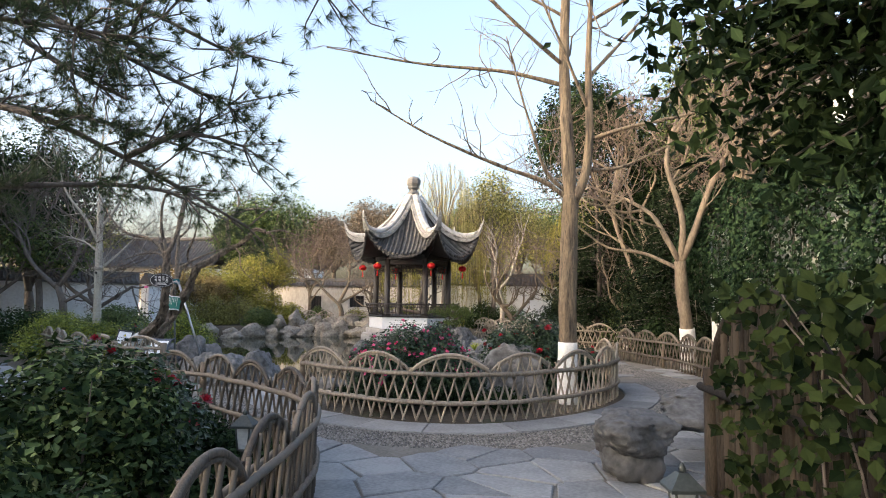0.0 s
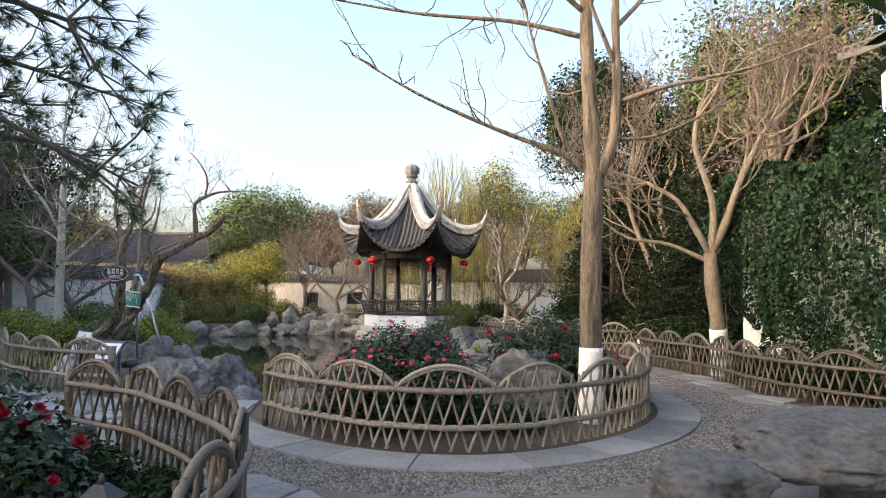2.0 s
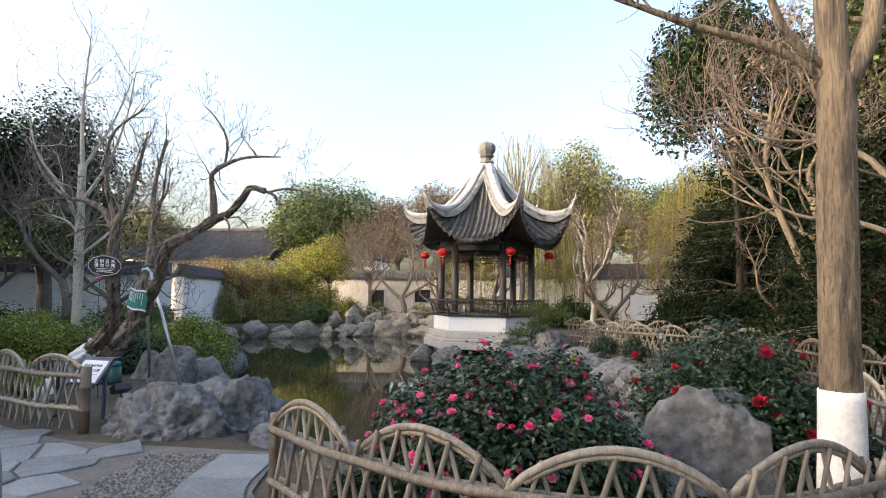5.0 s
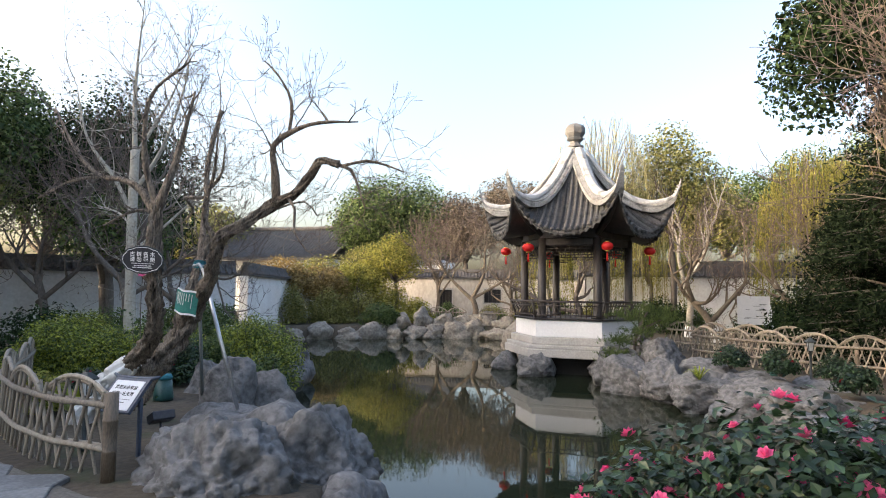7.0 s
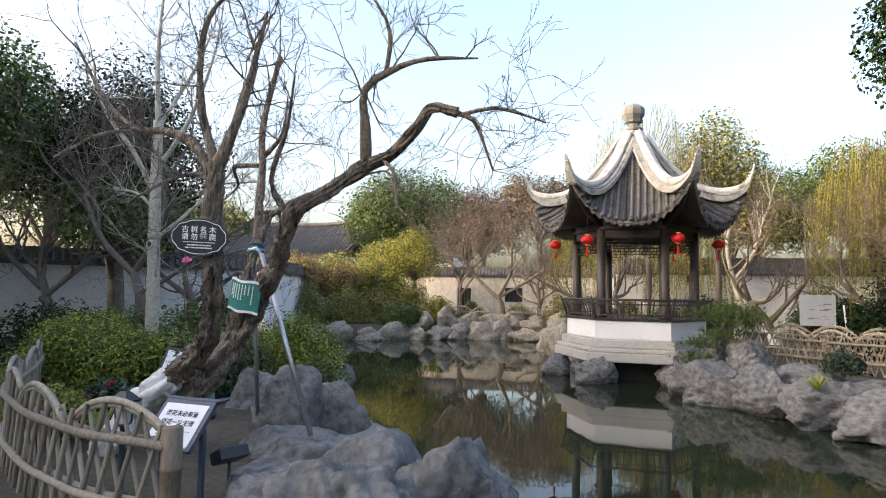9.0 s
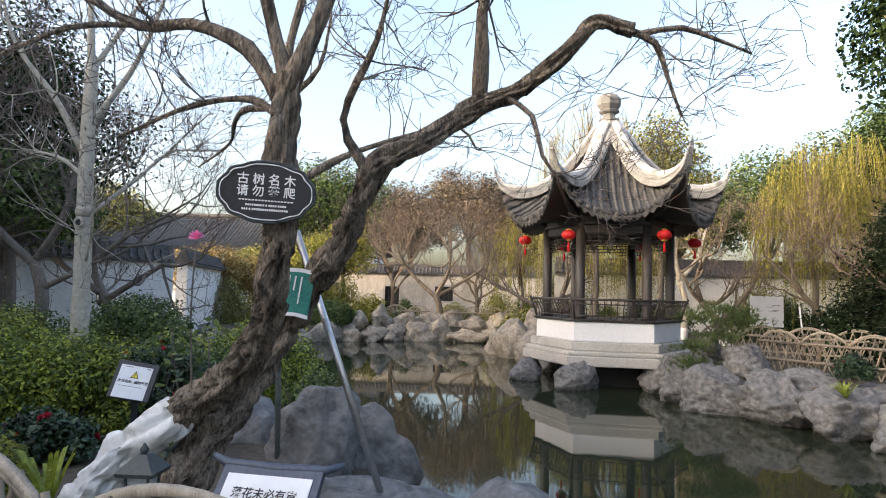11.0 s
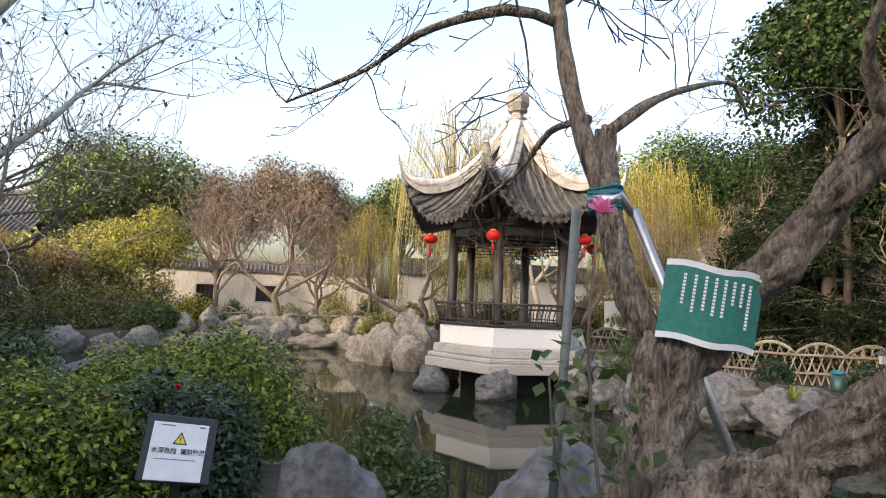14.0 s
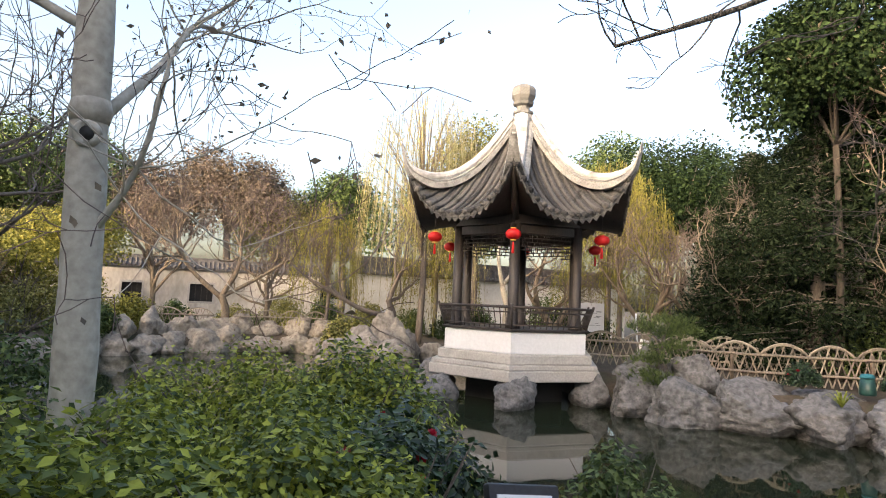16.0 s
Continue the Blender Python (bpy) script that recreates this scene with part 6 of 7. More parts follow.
def make_old_tree():
    rng = np.random.default_rng(12)
    x0, y0 = -6.1, 12.5
    t = thing("old_tree", (x0, y0, 0), "ancient gnarled leaning tree, twin-stemmed, bare, whitewashed foot", "tree")
    b, tw, tips = Build(), Build(), []

    def L(pts, r0, r1, n=10, rough=0.1, step=0.07):
        return limb(b, [(x - x0, y - y0, z) for x, y, z in pts], r0, r1, n, rough, rng, step)
    def G(pts, r0, r1, seed, sides=26):
        return gnarled(b, [(x - x0, y - y0, z) for x, y, z in pts], r0, r1, sides + 10, 0.022, 0.36, 2.0, 5.0, seed, 0.5)
    # front stem, which bears the notice
    G([(-6.75, 12.5, -0.1), (-6.42, 12.5, 0.34), (-6.05, 12.48, 0.66), (-5.67, 12.3, 0.93), (-5.46, 12.08, 1.22), (-5.36, 11.90, 1.6), (-5.36, 11.88, 1.95), (-5.34, 11.86, 2.34)], 0.112, 0.064, seed=1.3)
    for pts, r in (([(-5.34, 11.86, 2.28), (-5.22, 11.86, 2.55), (-5.12, 11.9, 2.95), (-5.02, 11.95, 3.5)], 0.062),
                   ([(-5.37, 11.88, 2.22), (-5.55, 11.9, 2.48), (-5.85, 11.95, 2.62), (-6.2, 12.1, 2.68), (-6.6, 12.2, 2.95), (-6.95, 12.2, 3.5)], 0.05),
                   ([(-5.38, 11.9, 2.15), (-5.6, 12.1, 2.3), (-6.0, 12.3, 2.32), (-6.5, 12.5, 2.2)], 0.026),
                   ([(-5.34, 11.86, 2.3), (-5.45, 11.8, 2.8), (-5.38, 11.75, 3.4), (-5.0, 11.8, 3.75)], 0.045),
                   ([(-6.2, 12.1, 2.68), (-6.5, 12.0, 2.62), (-6.9, 12.0, 2.45)], 0.02)):
        P = L(pts, r * 0.85, 0.01, 8, 0.1, 0.1)
        bough_set(b, tw, rng, P, r * 0.16, 12, 0.27, 3, 0.85, 0.04, tips, 0.25, 0, 0.13, 0.002)
    # back stem, forked: the prop's stem and the long limb over the water
    G([(-6.1, 12.5, 0.2), (-5.9, 12.72, 0.62), (-5.72, 12.86, 0.95), (-5.64, 12.9, 1.22)], 0.125, 0.12, 2.7)
    G([(-5.68, 12.9, 1.12), (-5.74, 13.05, 1.42), (-5.73, 13.2, 1.78), (-5.68, 13.32, 2.12)], 0.056, 0.045, 4.1, 20)
    up = L([(-5.72, 13.22, 1.75), (-5.80, 13.36, 2.2), (-5.83, 13.46, 2.6), (-5.86, 13.5, 3.1), (-5.7, 13.5, 3.8)], 0.046, 0.026, 10, 0.06)
    main = G([(-5.62, 12.9, 1.12), (-5.45, 12.8, 1.35), (-5.25, 12.7, 1.6), (-5.1, 12.55, 1.88), (-5.0, 12.5, 2.05), (-4.78, 12.55, 2.2), (-4.47, 12.66, 2.44), (-4.18, 12.6, 2.56), (-3.95, 12.45, 2.72), (-3.82, 12.4, 2.84), (-3.62, 12.4, 2.8)], 0.088, 0.038, 5.9)
    for pts, r in (([(-3.65, 12.4, 2.8), (-3.5, 12.42, 2.74), (-3.42, 12.45, 2.55), (-3.35, 12.45, 2.35)], 0.024),
                   ([(-3.6, 12.4, 2.78), (-3.35, 12.45, 2.84), (-3.15, 12.5, 2.8), (-2.95, 12.5, 2.72)], 0.02),
                   ([(-4.45, 12.66, 2.46), (-4.44, 12.6, 2.75), (-4.42, 12.5, 3.05), (-4.2, 12.5, 3.2), (-3.9, 12.5, 3.28), (-3.5, 12.6, 3.3)], 0.05),
                   ([(-4.25, 12.5, 3.15), (-4.2, 12.45, 3.5), (-4.35, 12.4, 3.8), (-4.5, 12.4, 3.95)], 0.022),
                   ([(-4.3, 12.62, 2.5), (-4.15, 12.5, 2.35), (-4.1, 12.4, 2.1), (-3.95, 12.4, 1.9)], 0.018),
                   ([(-5.68, 13.3, 2.1), (-5.4, 13.4, 2.3), (-5.0, 13.6, 2.5), (-4.6, 13.7, 2.62), (-4.45, 13.75, 2.45)], 0.03),
                   ([(-5.78, 13.3, 2.15), (-5.75, 13.7, 2.2), (-5.85, 13.9, 2.0), (-6.0, 14.1, 1.85)], 0.024),
                   ([(-5.85, 13.48, 2.66), (-6.12, 13.45, 2.66), (-6.4, 13.9, 2.68), (-6.6, 14.3, 2.6), (-7.0, 14.6, 2.45)], 0.028),
                   ([(-5.85, 13.5, 2.75), (-5.6, 13.4, 2.95), (-5.5, 13.3, 3.3)], 0.026),
                   ([(-5.05, 12.5, 2.0), (-5.2, 12.45, 2.3), (-5.0, 12.3, 2.7), (-4.9, 12.2, 3.1)], 0.032)):
        P = L(pts, r, 0.008, 7, 0.1, 0.1)
        bough_set(b, tw, rng, P, r * 0.17, 11, 0.27, 3, 0.85, 0.04, tips, 0.25, 0, 0.13, 0.002)
    bough_set(b, tw, rng, up, 0.009, 6, 0.4, 2, 0.8, 0.15, tips, 0.6, 0, 0.14, 0.002)
    part("trunk", b, BARK_OLD, t)
    part("twig_canopy", tw, TWIG, t)["kind"] = "stuff"
    lb = Build()
    gnarled(lb, [(-0.65, 0.0, -0.1), (-0.32, 0.0, 0.34), (0.05, -0.02, 0.66)], 0.122, 0.112, 36, 0.022, 0.36, 2.0, 5.0, 1.3, 0.5)
    part("lime_band", lb, LIME, t, "flaking whitewashed trunk foot")


def make_plane_tree():
    rng = np.random.default_rng(13)
    x0, y0 = -9.02, 16.1
    t = thing("plane_tree", (x0, y0, 0), "pale smooth-barked bare tree with a knothole", "tree")
    b, tw, tips = Build(), Build(), []

    def L(pts, r0, r1, n=8, rough=0.03):
        return limb(b, [(x - x0, y - y0, z) for x, y, z in pts], r0, r1, n, rough, rng, 0.15)
    L([(-9.0, 16.1, -0.1), (-9.0, 16.1, 1.0), (-9.03, 16.1, 2.1), (-9.05, 16.1, 2.9), (-9.1, 16.15, 4.0)], 0.105, 0.075, 16)
    for pts, r in (([(-8.97, 16.15, 2.2), (-8.85, 16.35, 2.42), (-8.71, 16.57, 2.67), (-8.55, 17.0, 3.1), (-8.4, 17.2, 3.2), (-8.0, 17.4, 3.25)], 0.045),
                   ([(-9.1, 16.1, 2.9), (-9.4, 16.0, 3.5), (-9.9, 15.9, 4.2), (-10.2, 15.9, 5.2)], 0.06),
                   ([(-9.08, 16.12, 3.2), (-8.6, 16.2, 4.0), (-8.3, 16.3, 5.0), (-8.2, 16.4, 6.0)], 0.06),
                   ([(-9.1, 16.15, 3.9), (-9.2, 16.2, 5.2), (-9.1, 16.2, 6.8)], 0.065),
                   ([(-9.1, 16.15, 3.9), (-8.8, 16.6, 5.0), (-8.7, 17.0, 6.0)], 0.05),
                   ([(-9.05, 16.1, 2.6), (-9.6, 16.4, 2.9), (-10.4, 16.8, 3.1)], 0.04),
                   ([(-9.0, 16.1, 1.55), (-8.8, 15.9, 1.9), (-8.7, 15.7, 2.4)], 0.03),
                   ([(-8.55, 17.0, 3.1), (-8.2, 16.9, 3.4), (-7.9, 16.8, 3.6)], 0.02)):
        P = L(pts, r * 0.75, 0.009, 7)
        bough_set(b, tw, rng, P, r * 0.17, 13, 0.5, 3, 0.65, 0.1, tips, 0.3, 0, 0.14, 0.0023)
    b.lathe([(0.088, -0.06), (0.102, 0), (0.088, 0.06)], 16, (-0.01, 0, 2.19))
    part("trunk", b, BARK_PALE, t)
    part("twig_canopy", tw, TWIG_PINK, t)["kind"] = "stuff"
    # knothole, ringed
    ring = [(0.045 * math.cos(a) - 0.01, -0.092, 2.06 + 0.05 * math.sin(a)) for a in np.linspace(0, 2 * math.pi, 14)]
    part("knothole_lip", Build().tube(ring, 0.022, 6), BARK_PALE, t)
    part("knothole", Build().lathe([(0.035, -0.02), (0.035, 0.02)], 10, (0, 0, 0)), RECESS_SHADE, t, "dark hollow").matrix_local = pose(-0.01, -0.088, 2.06, 90)
    T = np.array([p for p, _ in tips])
    bb = Build()
    leaves(bb, T[rng.integers(0, len(T), 1600)] + rng.normal(size=(1600, 3)) * 0.07, 0.035, rng, None, 0.6)
    part("dry_fruit", bb, LEAF_BLUSH, t, "few dry brown seed heads")["kind"] = "stuff"


def make_tree_two():
    bare_tree((5.57, 14.08, 0), "many-limbed bare tan tree with whitewashed foot", [
        ([(0, 0, -0.1), (-0.1, -0.2, 0.9), (-0.2, -0.2, 1.8), (-0.22, -0.2, 2.4)], 0.16, 0.13, 0),
        ([(-0.22, -0.2, 2.35), (0.05, -0.3, 3.0), (0.3, -0.4, 3.8), (0.65, -0.6, 4.7)], 0.09, 0.05, 6),
        ([(-0.22, -0.2, 2.35), (-0.5, -0.1, 2.95), (-0.75, 0.1, 3.5), (-1.3, 0.3, 3.9)], 0.075, 0.035, 5),
        ([(-0.2, -0.2, 2.4), (-0.18, -0.25, 3.4), (-0.45, -0.1, 4.6), (-0.3, 0, 5.4)], 0.08, 0.04, 6),
        ([(-0.2, -0.2, 2.2), (-0.9, 0.2, 2.6), (-1.7, 0.4, 2.75), (-2.3, 0.5, 3.2)], 0.05, 0.02, 4)], BARK_TAN, TWIG_PINK, 81, 4, 1.15, 0.6, 0.14, lime=0.92)
    bare_tree((6.4, 18.9, 0), "clump of tall tan stems behind the shrubs", [
        ([(0, 0, -0.1), (-0.1, 0, 2.3), (-0.3, 0, 4.3)], 0.14, 0.07, 7), ([(0.3, 0, -0.1), (0.35, 0, 2.2), (0.5, 0, 4.4), (0.9, 0, 5.4)], 0.13, 0.06, 7),
        ([(-0.1, 0, 1.2), (-0.6, 0.1, 2.6), (-1.1, 0.2, 4.2), (-1.0, 0.2, 5.6)], 0.09, 0.05, 7)], BARK_TAN, TWIG_PINK, 82, 4, 1.3, 0.55, 0.16, leafmat=LEAF_BLUSH, leaf_n=2500, leaf_size=0.1)
    bare_tree((7.9, 16.4, 0), "tall bare tree behind the ivy wall", [([(0, 0, -0.1), (0, 0, 3.0), (0.1, 0, 5.2)], 0.15, 0.09, 9)], BARK_TAN, TWIG_PINK, 83, 4, 1.6, 0.55, 0.15, leafmat=LEAF_BLUSH, leaf_n=3600, leaf_size=0.1)


def make_pine():
    rng = np.random.default_rng(14)
    x0, y0 = -4.3, 4.4
    t = thing("pine_tree", (x0, y0, 0), "dark pine with needle tufts leaning over the path", "tree")
    b, cs, ds = Build(), [], []

    def L(pts, r0, r1):
        return limb(b, [(x - x0, y - y0, z) for x, y, z in pts], r0, r1, 7, 0.08, rng, 0.12)
    L([(-4.3, 4.4, -0.1), (-4.2, 4.3, 1.6), (-4.0, 4.2, 3.2), (-3.7, 4.0, 5.0)], 0.16, 0.06)
    lines = [([(-4.1, 4.2, 2.5), (-3.2, 3.7, 2.62), (-2.3, 3.3, 2.45), (-1.85, 3.5, 2.25), (-1.5, 3.75, 2.05), (-1.25, 3.9, 1.9)], 0.04, 20),
             ([(-1.85, 3.5, 2.25), (-1.5, 3.5, 2.4), (-1.2, 3.6, 2.35)], 0.02, 10),
             ([(-4.0, 4.2, 3.2), (-2.8, 3.6, 3.35), (-1.9, 3.4, 3.15), (-1.3, 3.5, 2.9)], 0.04, 24),
             ([(-1.9, 3.4, 3.15), (-1.4, 3.3, 3.35), (-0.9, 3.5, 3.3), (-0.6, 3.5, 3.25)], 0.02, 14),
             ([(-2.8, 3.6, 3.35), (-2.2, 3.3, 3.0), (-1.7, 3.4, 2.75), (-1.3, 3.6, 2.6)], 0.025, 20),
             ([(-3.9, 4.1, 4.0), (-2.6, 3.5, 4.1), (-1.8, 3.3, 3.8)], 0.04, 24),
             ([(-2.4, 3.4, 2.9), (-2.0, 3.2, 2.65), (-1.7, 3.2, 2.5)], 0.02, 12),
             ([(-4.2, 4.4, 2.2), (-3.6, 5.0, 2.35), (-2.7, 5.6, 2.45), (-2.1, 5.9, 2.2)], 0.04, 34),
             ([(-4.1, 4.3, 2.9), (-3.2, 5.2, 3.0), (-2.2, 5.8, 2.8)], 0.035, 34),
             ([(-3.9, 4.2, 3.8), (-3.4, 4.9, 3.8), (-2.9, 5.4, 3.6)], 0.035, 20),
             # next three boughs lie out of view, added to shade the bed below
             ([(-4.0, 4.2, 3.4), (-3.2, 3.0, 3.6), (-2.4, 2.0, 3.6)], 0.035, 34), ([(-3.9, 4.1, 4.2), (-2.8, 2.8, 4.5), (-1.8, 2.0, 4.4)], 0.035, 36),
             ([(-3.8, 4.0, 4.6), (-2.6, 3.8, 5.0), (-1.5, 3.6, 4.9)], 0.035, 36), ([(-4.0, 4.2, 3.0), (-3.0, 3.3, 3.0), (-2.2, 2.9, 2.8), (-1.6, 3.0, 2.75)], 0.03, 34)]
    for pts, r, n in lines:
        P = L(pts, r, 0.008)
        for k in range(n * 2):
            i = int(len(P) * (0.25 + 0.75 * rng.random()))
            i = min(i, len(P) - 1)
            d = unit(unit(P[i] - P[i - 1]) * 0.7 + rng.normal(size=3) * 0.6 + np.array((0, 0, 0.1)))
            ln = 0.14 + 0.3 * rng.random()
            q = P[i] + d * ln
            b.tube([P[i], P[i] + d * ln * 0.6 + rng.normal(size=3) * 0.02, q], [0.007, 0.005, 0.003], 3, cap=False)
            for s in (1.0, 0.8, 0.6, 0.4):
                cs.append(P[i] + d * ln * s + rng.normal(size=3) * 0.03)
                ds.append(d)
    part("trunk", b, BARK_GREY, t)
    nb = Build()
    needles(nb, np.array(cs), np.array(ds) + np.array((0, 0, 0.2)), 0.082, rng, 38, 0.0034, 0.75)
    part("needle_canopy", nb, NEEDLE, t, smooth=False)["kind"] = "stuff"


def make_magnolia():
    rng = np.random.default_rng(15)
    x0, y0 = 2.9, 2.3
    t = thing("broadleaf_tree", (x0, y0, 0), "dark glossy broadleaf tree hanging over the path", "tree")
    b = Build()
    limb(b, [(0, 0, -0.1), (0.05, 0.1, 1.6), (-0.1, 0.2, 3.2), (-0.3, 0.2, 4.6)], 0.11, 0.05, 9, 0.05, rng)
    cs = []
    # the last nine ends hang out of view, added to shade the near fence
    for ex, ey, ez in ((1.15, 3.3, 2.95), (1.25, 3.2, 2.6), (1.5, 3.3, 2.35), (1.7, 3.1, 2.15), (1.3, 3.1, 3.25), (1.7, 3.0, 2.75), (2.0, 3.0, 2.4), (2.0, 2.8, 2.9), (1.45, 2.9, 3.5), (2.2, 3.2, 2.1), (2.4, 3.3, 2.7), (1.8, 3.4, 3.1), (2.0, 2.6, 3.4), (1.5, 3.5, 2.75), (1.2, 3.0, 3.7), (1.6, 2.6, 4.0), (2.2, 2.2, 3.8), (1.9, 3.2, 3.7), (2.6, 3.0, 3.4), (1.3, 3.4, 3.4), (1.6, 3.4, 3.0), (1.8, 2.9, 2.2), (1.6, 1.8, 2.6), (2.0, 1.2, 2.8), (1.4, 0.8, 3.0), (2.4, 0.6, 2.6), (1.8, 0.0, 3.0), (2.6, 1.6, 2.3), (1.2, 1.6, 3.2), (1.5, -0.4, 2.7), (1.0, 0.4, 3.3)):
        e = np.array((ex - x0, ey - y0, ez))
        s = np.array((-0.1, 0.15, 2.4 + rng.random()))
        P = limb(b, [s, (s + e) / 2 + np.array((0, 0, 0.15)), e], 0.02, 0.005, 5)
        n = 330
        i = rng.integers(int(len(P) * 0.45), len(P), n)
        cs.append(P[i] + rng.normal(size=(n, 3)) * np.array((0.16, 0.16, 0.14)))
    part("trunk", b, BARK_GREY, t)
    c = np.concatenate(cs)
    lb = Build()
    leaves(lb, c, 0.098, rng, np.array((0, -0.2, 0.5)), 0.45, droop=0.9)
    part("crown", lb, LEAF_DARK, t, smooth=False)


def make_ivy():
    rng = np.random.default_rng(16)
    t = thing("ivy", (6.5, 9.0, 0), "thick dark ivy hanging over the east wall", "ivy")
    n = 50000
    y = rng.uniform(-7.0, 6.4, n)
    # lower hem in hanging tongues; bulging skin
    hem = 0.5 + 0.22 * np.sin(y * 2.1) + 0.16 * np.sin(y * 5.3 + 1) + 0.12 * np.sin(y * 11) + np.where(y > 4.3, 0.8 * (y - 4.3), 0)
    top = 3.95 + 0.25 * np.sin(y * 1.3 + 0.5) + 0.1 * np.sin(y * 4)
    z = hem + (top - hem) * rng.random(n) ** 0.9
    bulge = 0.30 + 0.20 * np.sin(y * 1.9 + z * 1.3) + 0.14 * np.sin(y * 4.7 - z * 3.1) + 0.35 * np.sin(np.clip((z - hem) / (top - hem), 0, 1) * math.pi) ** 0.7
    x = -bulge * (0.35 + 0.65 * rng.random(n) ** 0.35)
    cut = n * 5 // 6
    x[cut:] = rng.uniform(-0.3, 0.7, n - cut)
    z[cut:] = top[cut:] + 0.12 * rng.random(n - cut)
    b = Build()
    leaves(b, np.stack((x, y, z), axis=1), 0.085, rng, np.array((-0.9, -0.1, 0.5)), 0.75, droop=1.2)
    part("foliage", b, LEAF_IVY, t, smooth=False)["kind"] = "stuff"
    b = Build()
    for k in range(70):
        yy = rng.uniform(-6.8, 6.2)
        b.tube([(0.02, yy, 3.9), (-0.25, yy + 0.1, 2.9), (-0.3, yy + rng.uniform(-0.2, 0.2), 1.4), (-0.22, yy + rng.uniform(-0.2, 0.2), rng.uniform(0.7, 1.2))], [0.012, 0.01, 0.007, 0.004], 4, cap=False)
    part("stem_growth", b, BARK_GREY, t)["kind"] = "stuff"


def make_shrubs():
    bush((-0.40, 8.85, 0.0), (1.08, 0.88, 1.22), "camellia bush covered in bright pink blooms", LEAF_CAM, 40000, 0.044, 101, "camellia", 320, PINK, 0.034)
    bush((1.45, 10.25, 0.0), (1.0, 0.8, 1.36), "dark camellia bush with scattered red blooms", LEAF_CAM, 24000, 0.048, 102, "camellia", 26, CRIMSON, 0.055)
    bush((2.35, 10.6, 0.0), (0.5, 0.5, 0.75), "dark camellia bush with few red blooms", LEAF_CAM, 3500, 0.06, 103, "camellia", 8, CRIMSON, 0.05)
    bush((-0.1, 9.9, 0.0), (0.5, 0.5, 0.5), "low dark shrub in the flower bed", LEAF_DARK, 3000, 0.05, 104)
    bush((0.75, 8.6, 0.0), (0.5, 0.4, 0.28), "low dark ground cover in the bed", LEAF_DARK, 2500, 0.045, 105)
    bush((-1.3, 9.1, 0.0), (0.4, 0.4, 0.25), "low dark ground cover in the bed", LEAF_DARK, 1800, 0.045, 106)
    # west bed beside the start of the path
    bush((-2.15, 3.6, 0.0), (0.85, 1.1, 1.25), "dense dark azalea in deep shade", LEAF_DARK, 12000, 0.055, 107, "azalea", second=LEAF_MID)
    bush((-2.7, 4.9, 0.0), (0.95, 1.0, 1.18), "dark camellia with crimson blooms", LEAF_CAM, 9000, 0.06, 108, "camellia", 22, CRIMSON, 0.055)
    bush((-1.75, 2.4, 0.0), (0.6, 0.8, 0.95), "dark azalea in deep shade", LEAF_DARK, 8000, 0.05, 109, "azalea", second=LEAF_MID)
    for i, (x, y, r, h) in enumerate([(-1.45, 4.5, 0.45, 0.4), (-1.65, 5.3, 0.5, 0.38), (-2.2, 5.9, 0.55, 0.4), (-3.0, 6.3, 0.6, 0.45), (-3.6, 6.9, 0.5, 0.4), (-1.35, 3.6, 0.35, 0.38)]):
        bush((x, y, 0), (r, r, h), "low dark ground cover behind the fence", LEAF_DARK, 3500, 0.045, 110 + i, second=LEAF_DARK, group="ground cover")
    # hedges by the old tree
    bush((-9.05, 14.75, 0), (1.0, 0.85, 1.05), "clipped bright green azalea hedge", LEAF_HEDGE, 36000, 0.042, 121, "hedge", category="hedge", second=LEAF_MID)
    bush((-8.2, 14.75, 0), (0.75, 0.6, 0.92), "clipped bright green azalea hedge", LEAF_HEDGE, 24000, 0.042, 122, "hedge", category="hedge", second=LEAF_MID)
    bush((-9.9, 15.9, 0), (1.2, 1.0, 1.15), "clipped green hedge with yellowing tips", LEAF_HEDGE, 12000, 0.045, 123, "hedge", category="hedge", second=LEAF_OLIVE)
    bush((-8.3, 15.9, 0), (1.2, 0.9, 0.98), "clipped green hedge on the bank", LEAF_HEDGE, 11000, 0.045, 124, "hedge", category="hedge", second=LEAF_MID)
    bush((-7.62, 15.35, 0), (0.72, 0.55, 0.86), "dark camellia with small red blooms by the sign", LEAF_CAM, 7500, 0.05, 125, "camellia", 14, CRIMSON, 0.032)
    bush((-7.45, 16.0, 0), (0.55, 0.55, 0.85), "dark evergreen shrub on the bank", LEAF_MID, 6000, 0.05, 126)
    bush((-7.75, 13.9, 0), (0.42, 0.36, 0.4), "dark camellia beside the old tree", LEAF_CAM, 5500, 0.05, 127, "camellia", 8, CRIMSON, 0.035)
    bush((-7.55, 12.75, 0), (0.5, 0.42, 0.5), "yellow-green azalea behind the fence", LEAF_YEL, 4500, 0.045, 128, "azalea", second=LEAF_HEDGE)
    bush((-7.15, 17.2, -0.35), (0.95, 1.15, 1.42), "arching winter jasmine hanging over the water", LEAF_HEDGE, 16000, 0.05, 129, "jasmine_bush", second=LEAF_MID)
    bush((-7.9, 18.6, -0.2), (1.2, 1.2, 1.2), "arching winter jasmine on the bank", LEAF_HEDGE, 11000, 0.055, 130, "jasmine_bush")
    bush((-6.1, 15.5, -0.2), (0.5, 0.6, 0.75), "low green shrub over the shore stones", LEAF_MID, 4000, 0.05, 131)
    bush((-11.5, 17.0, 0), (1.6, 1.4, 1.2), "round clipped dark shrub by the west path", LEAF_DARK, 7000, 0.07, 132)
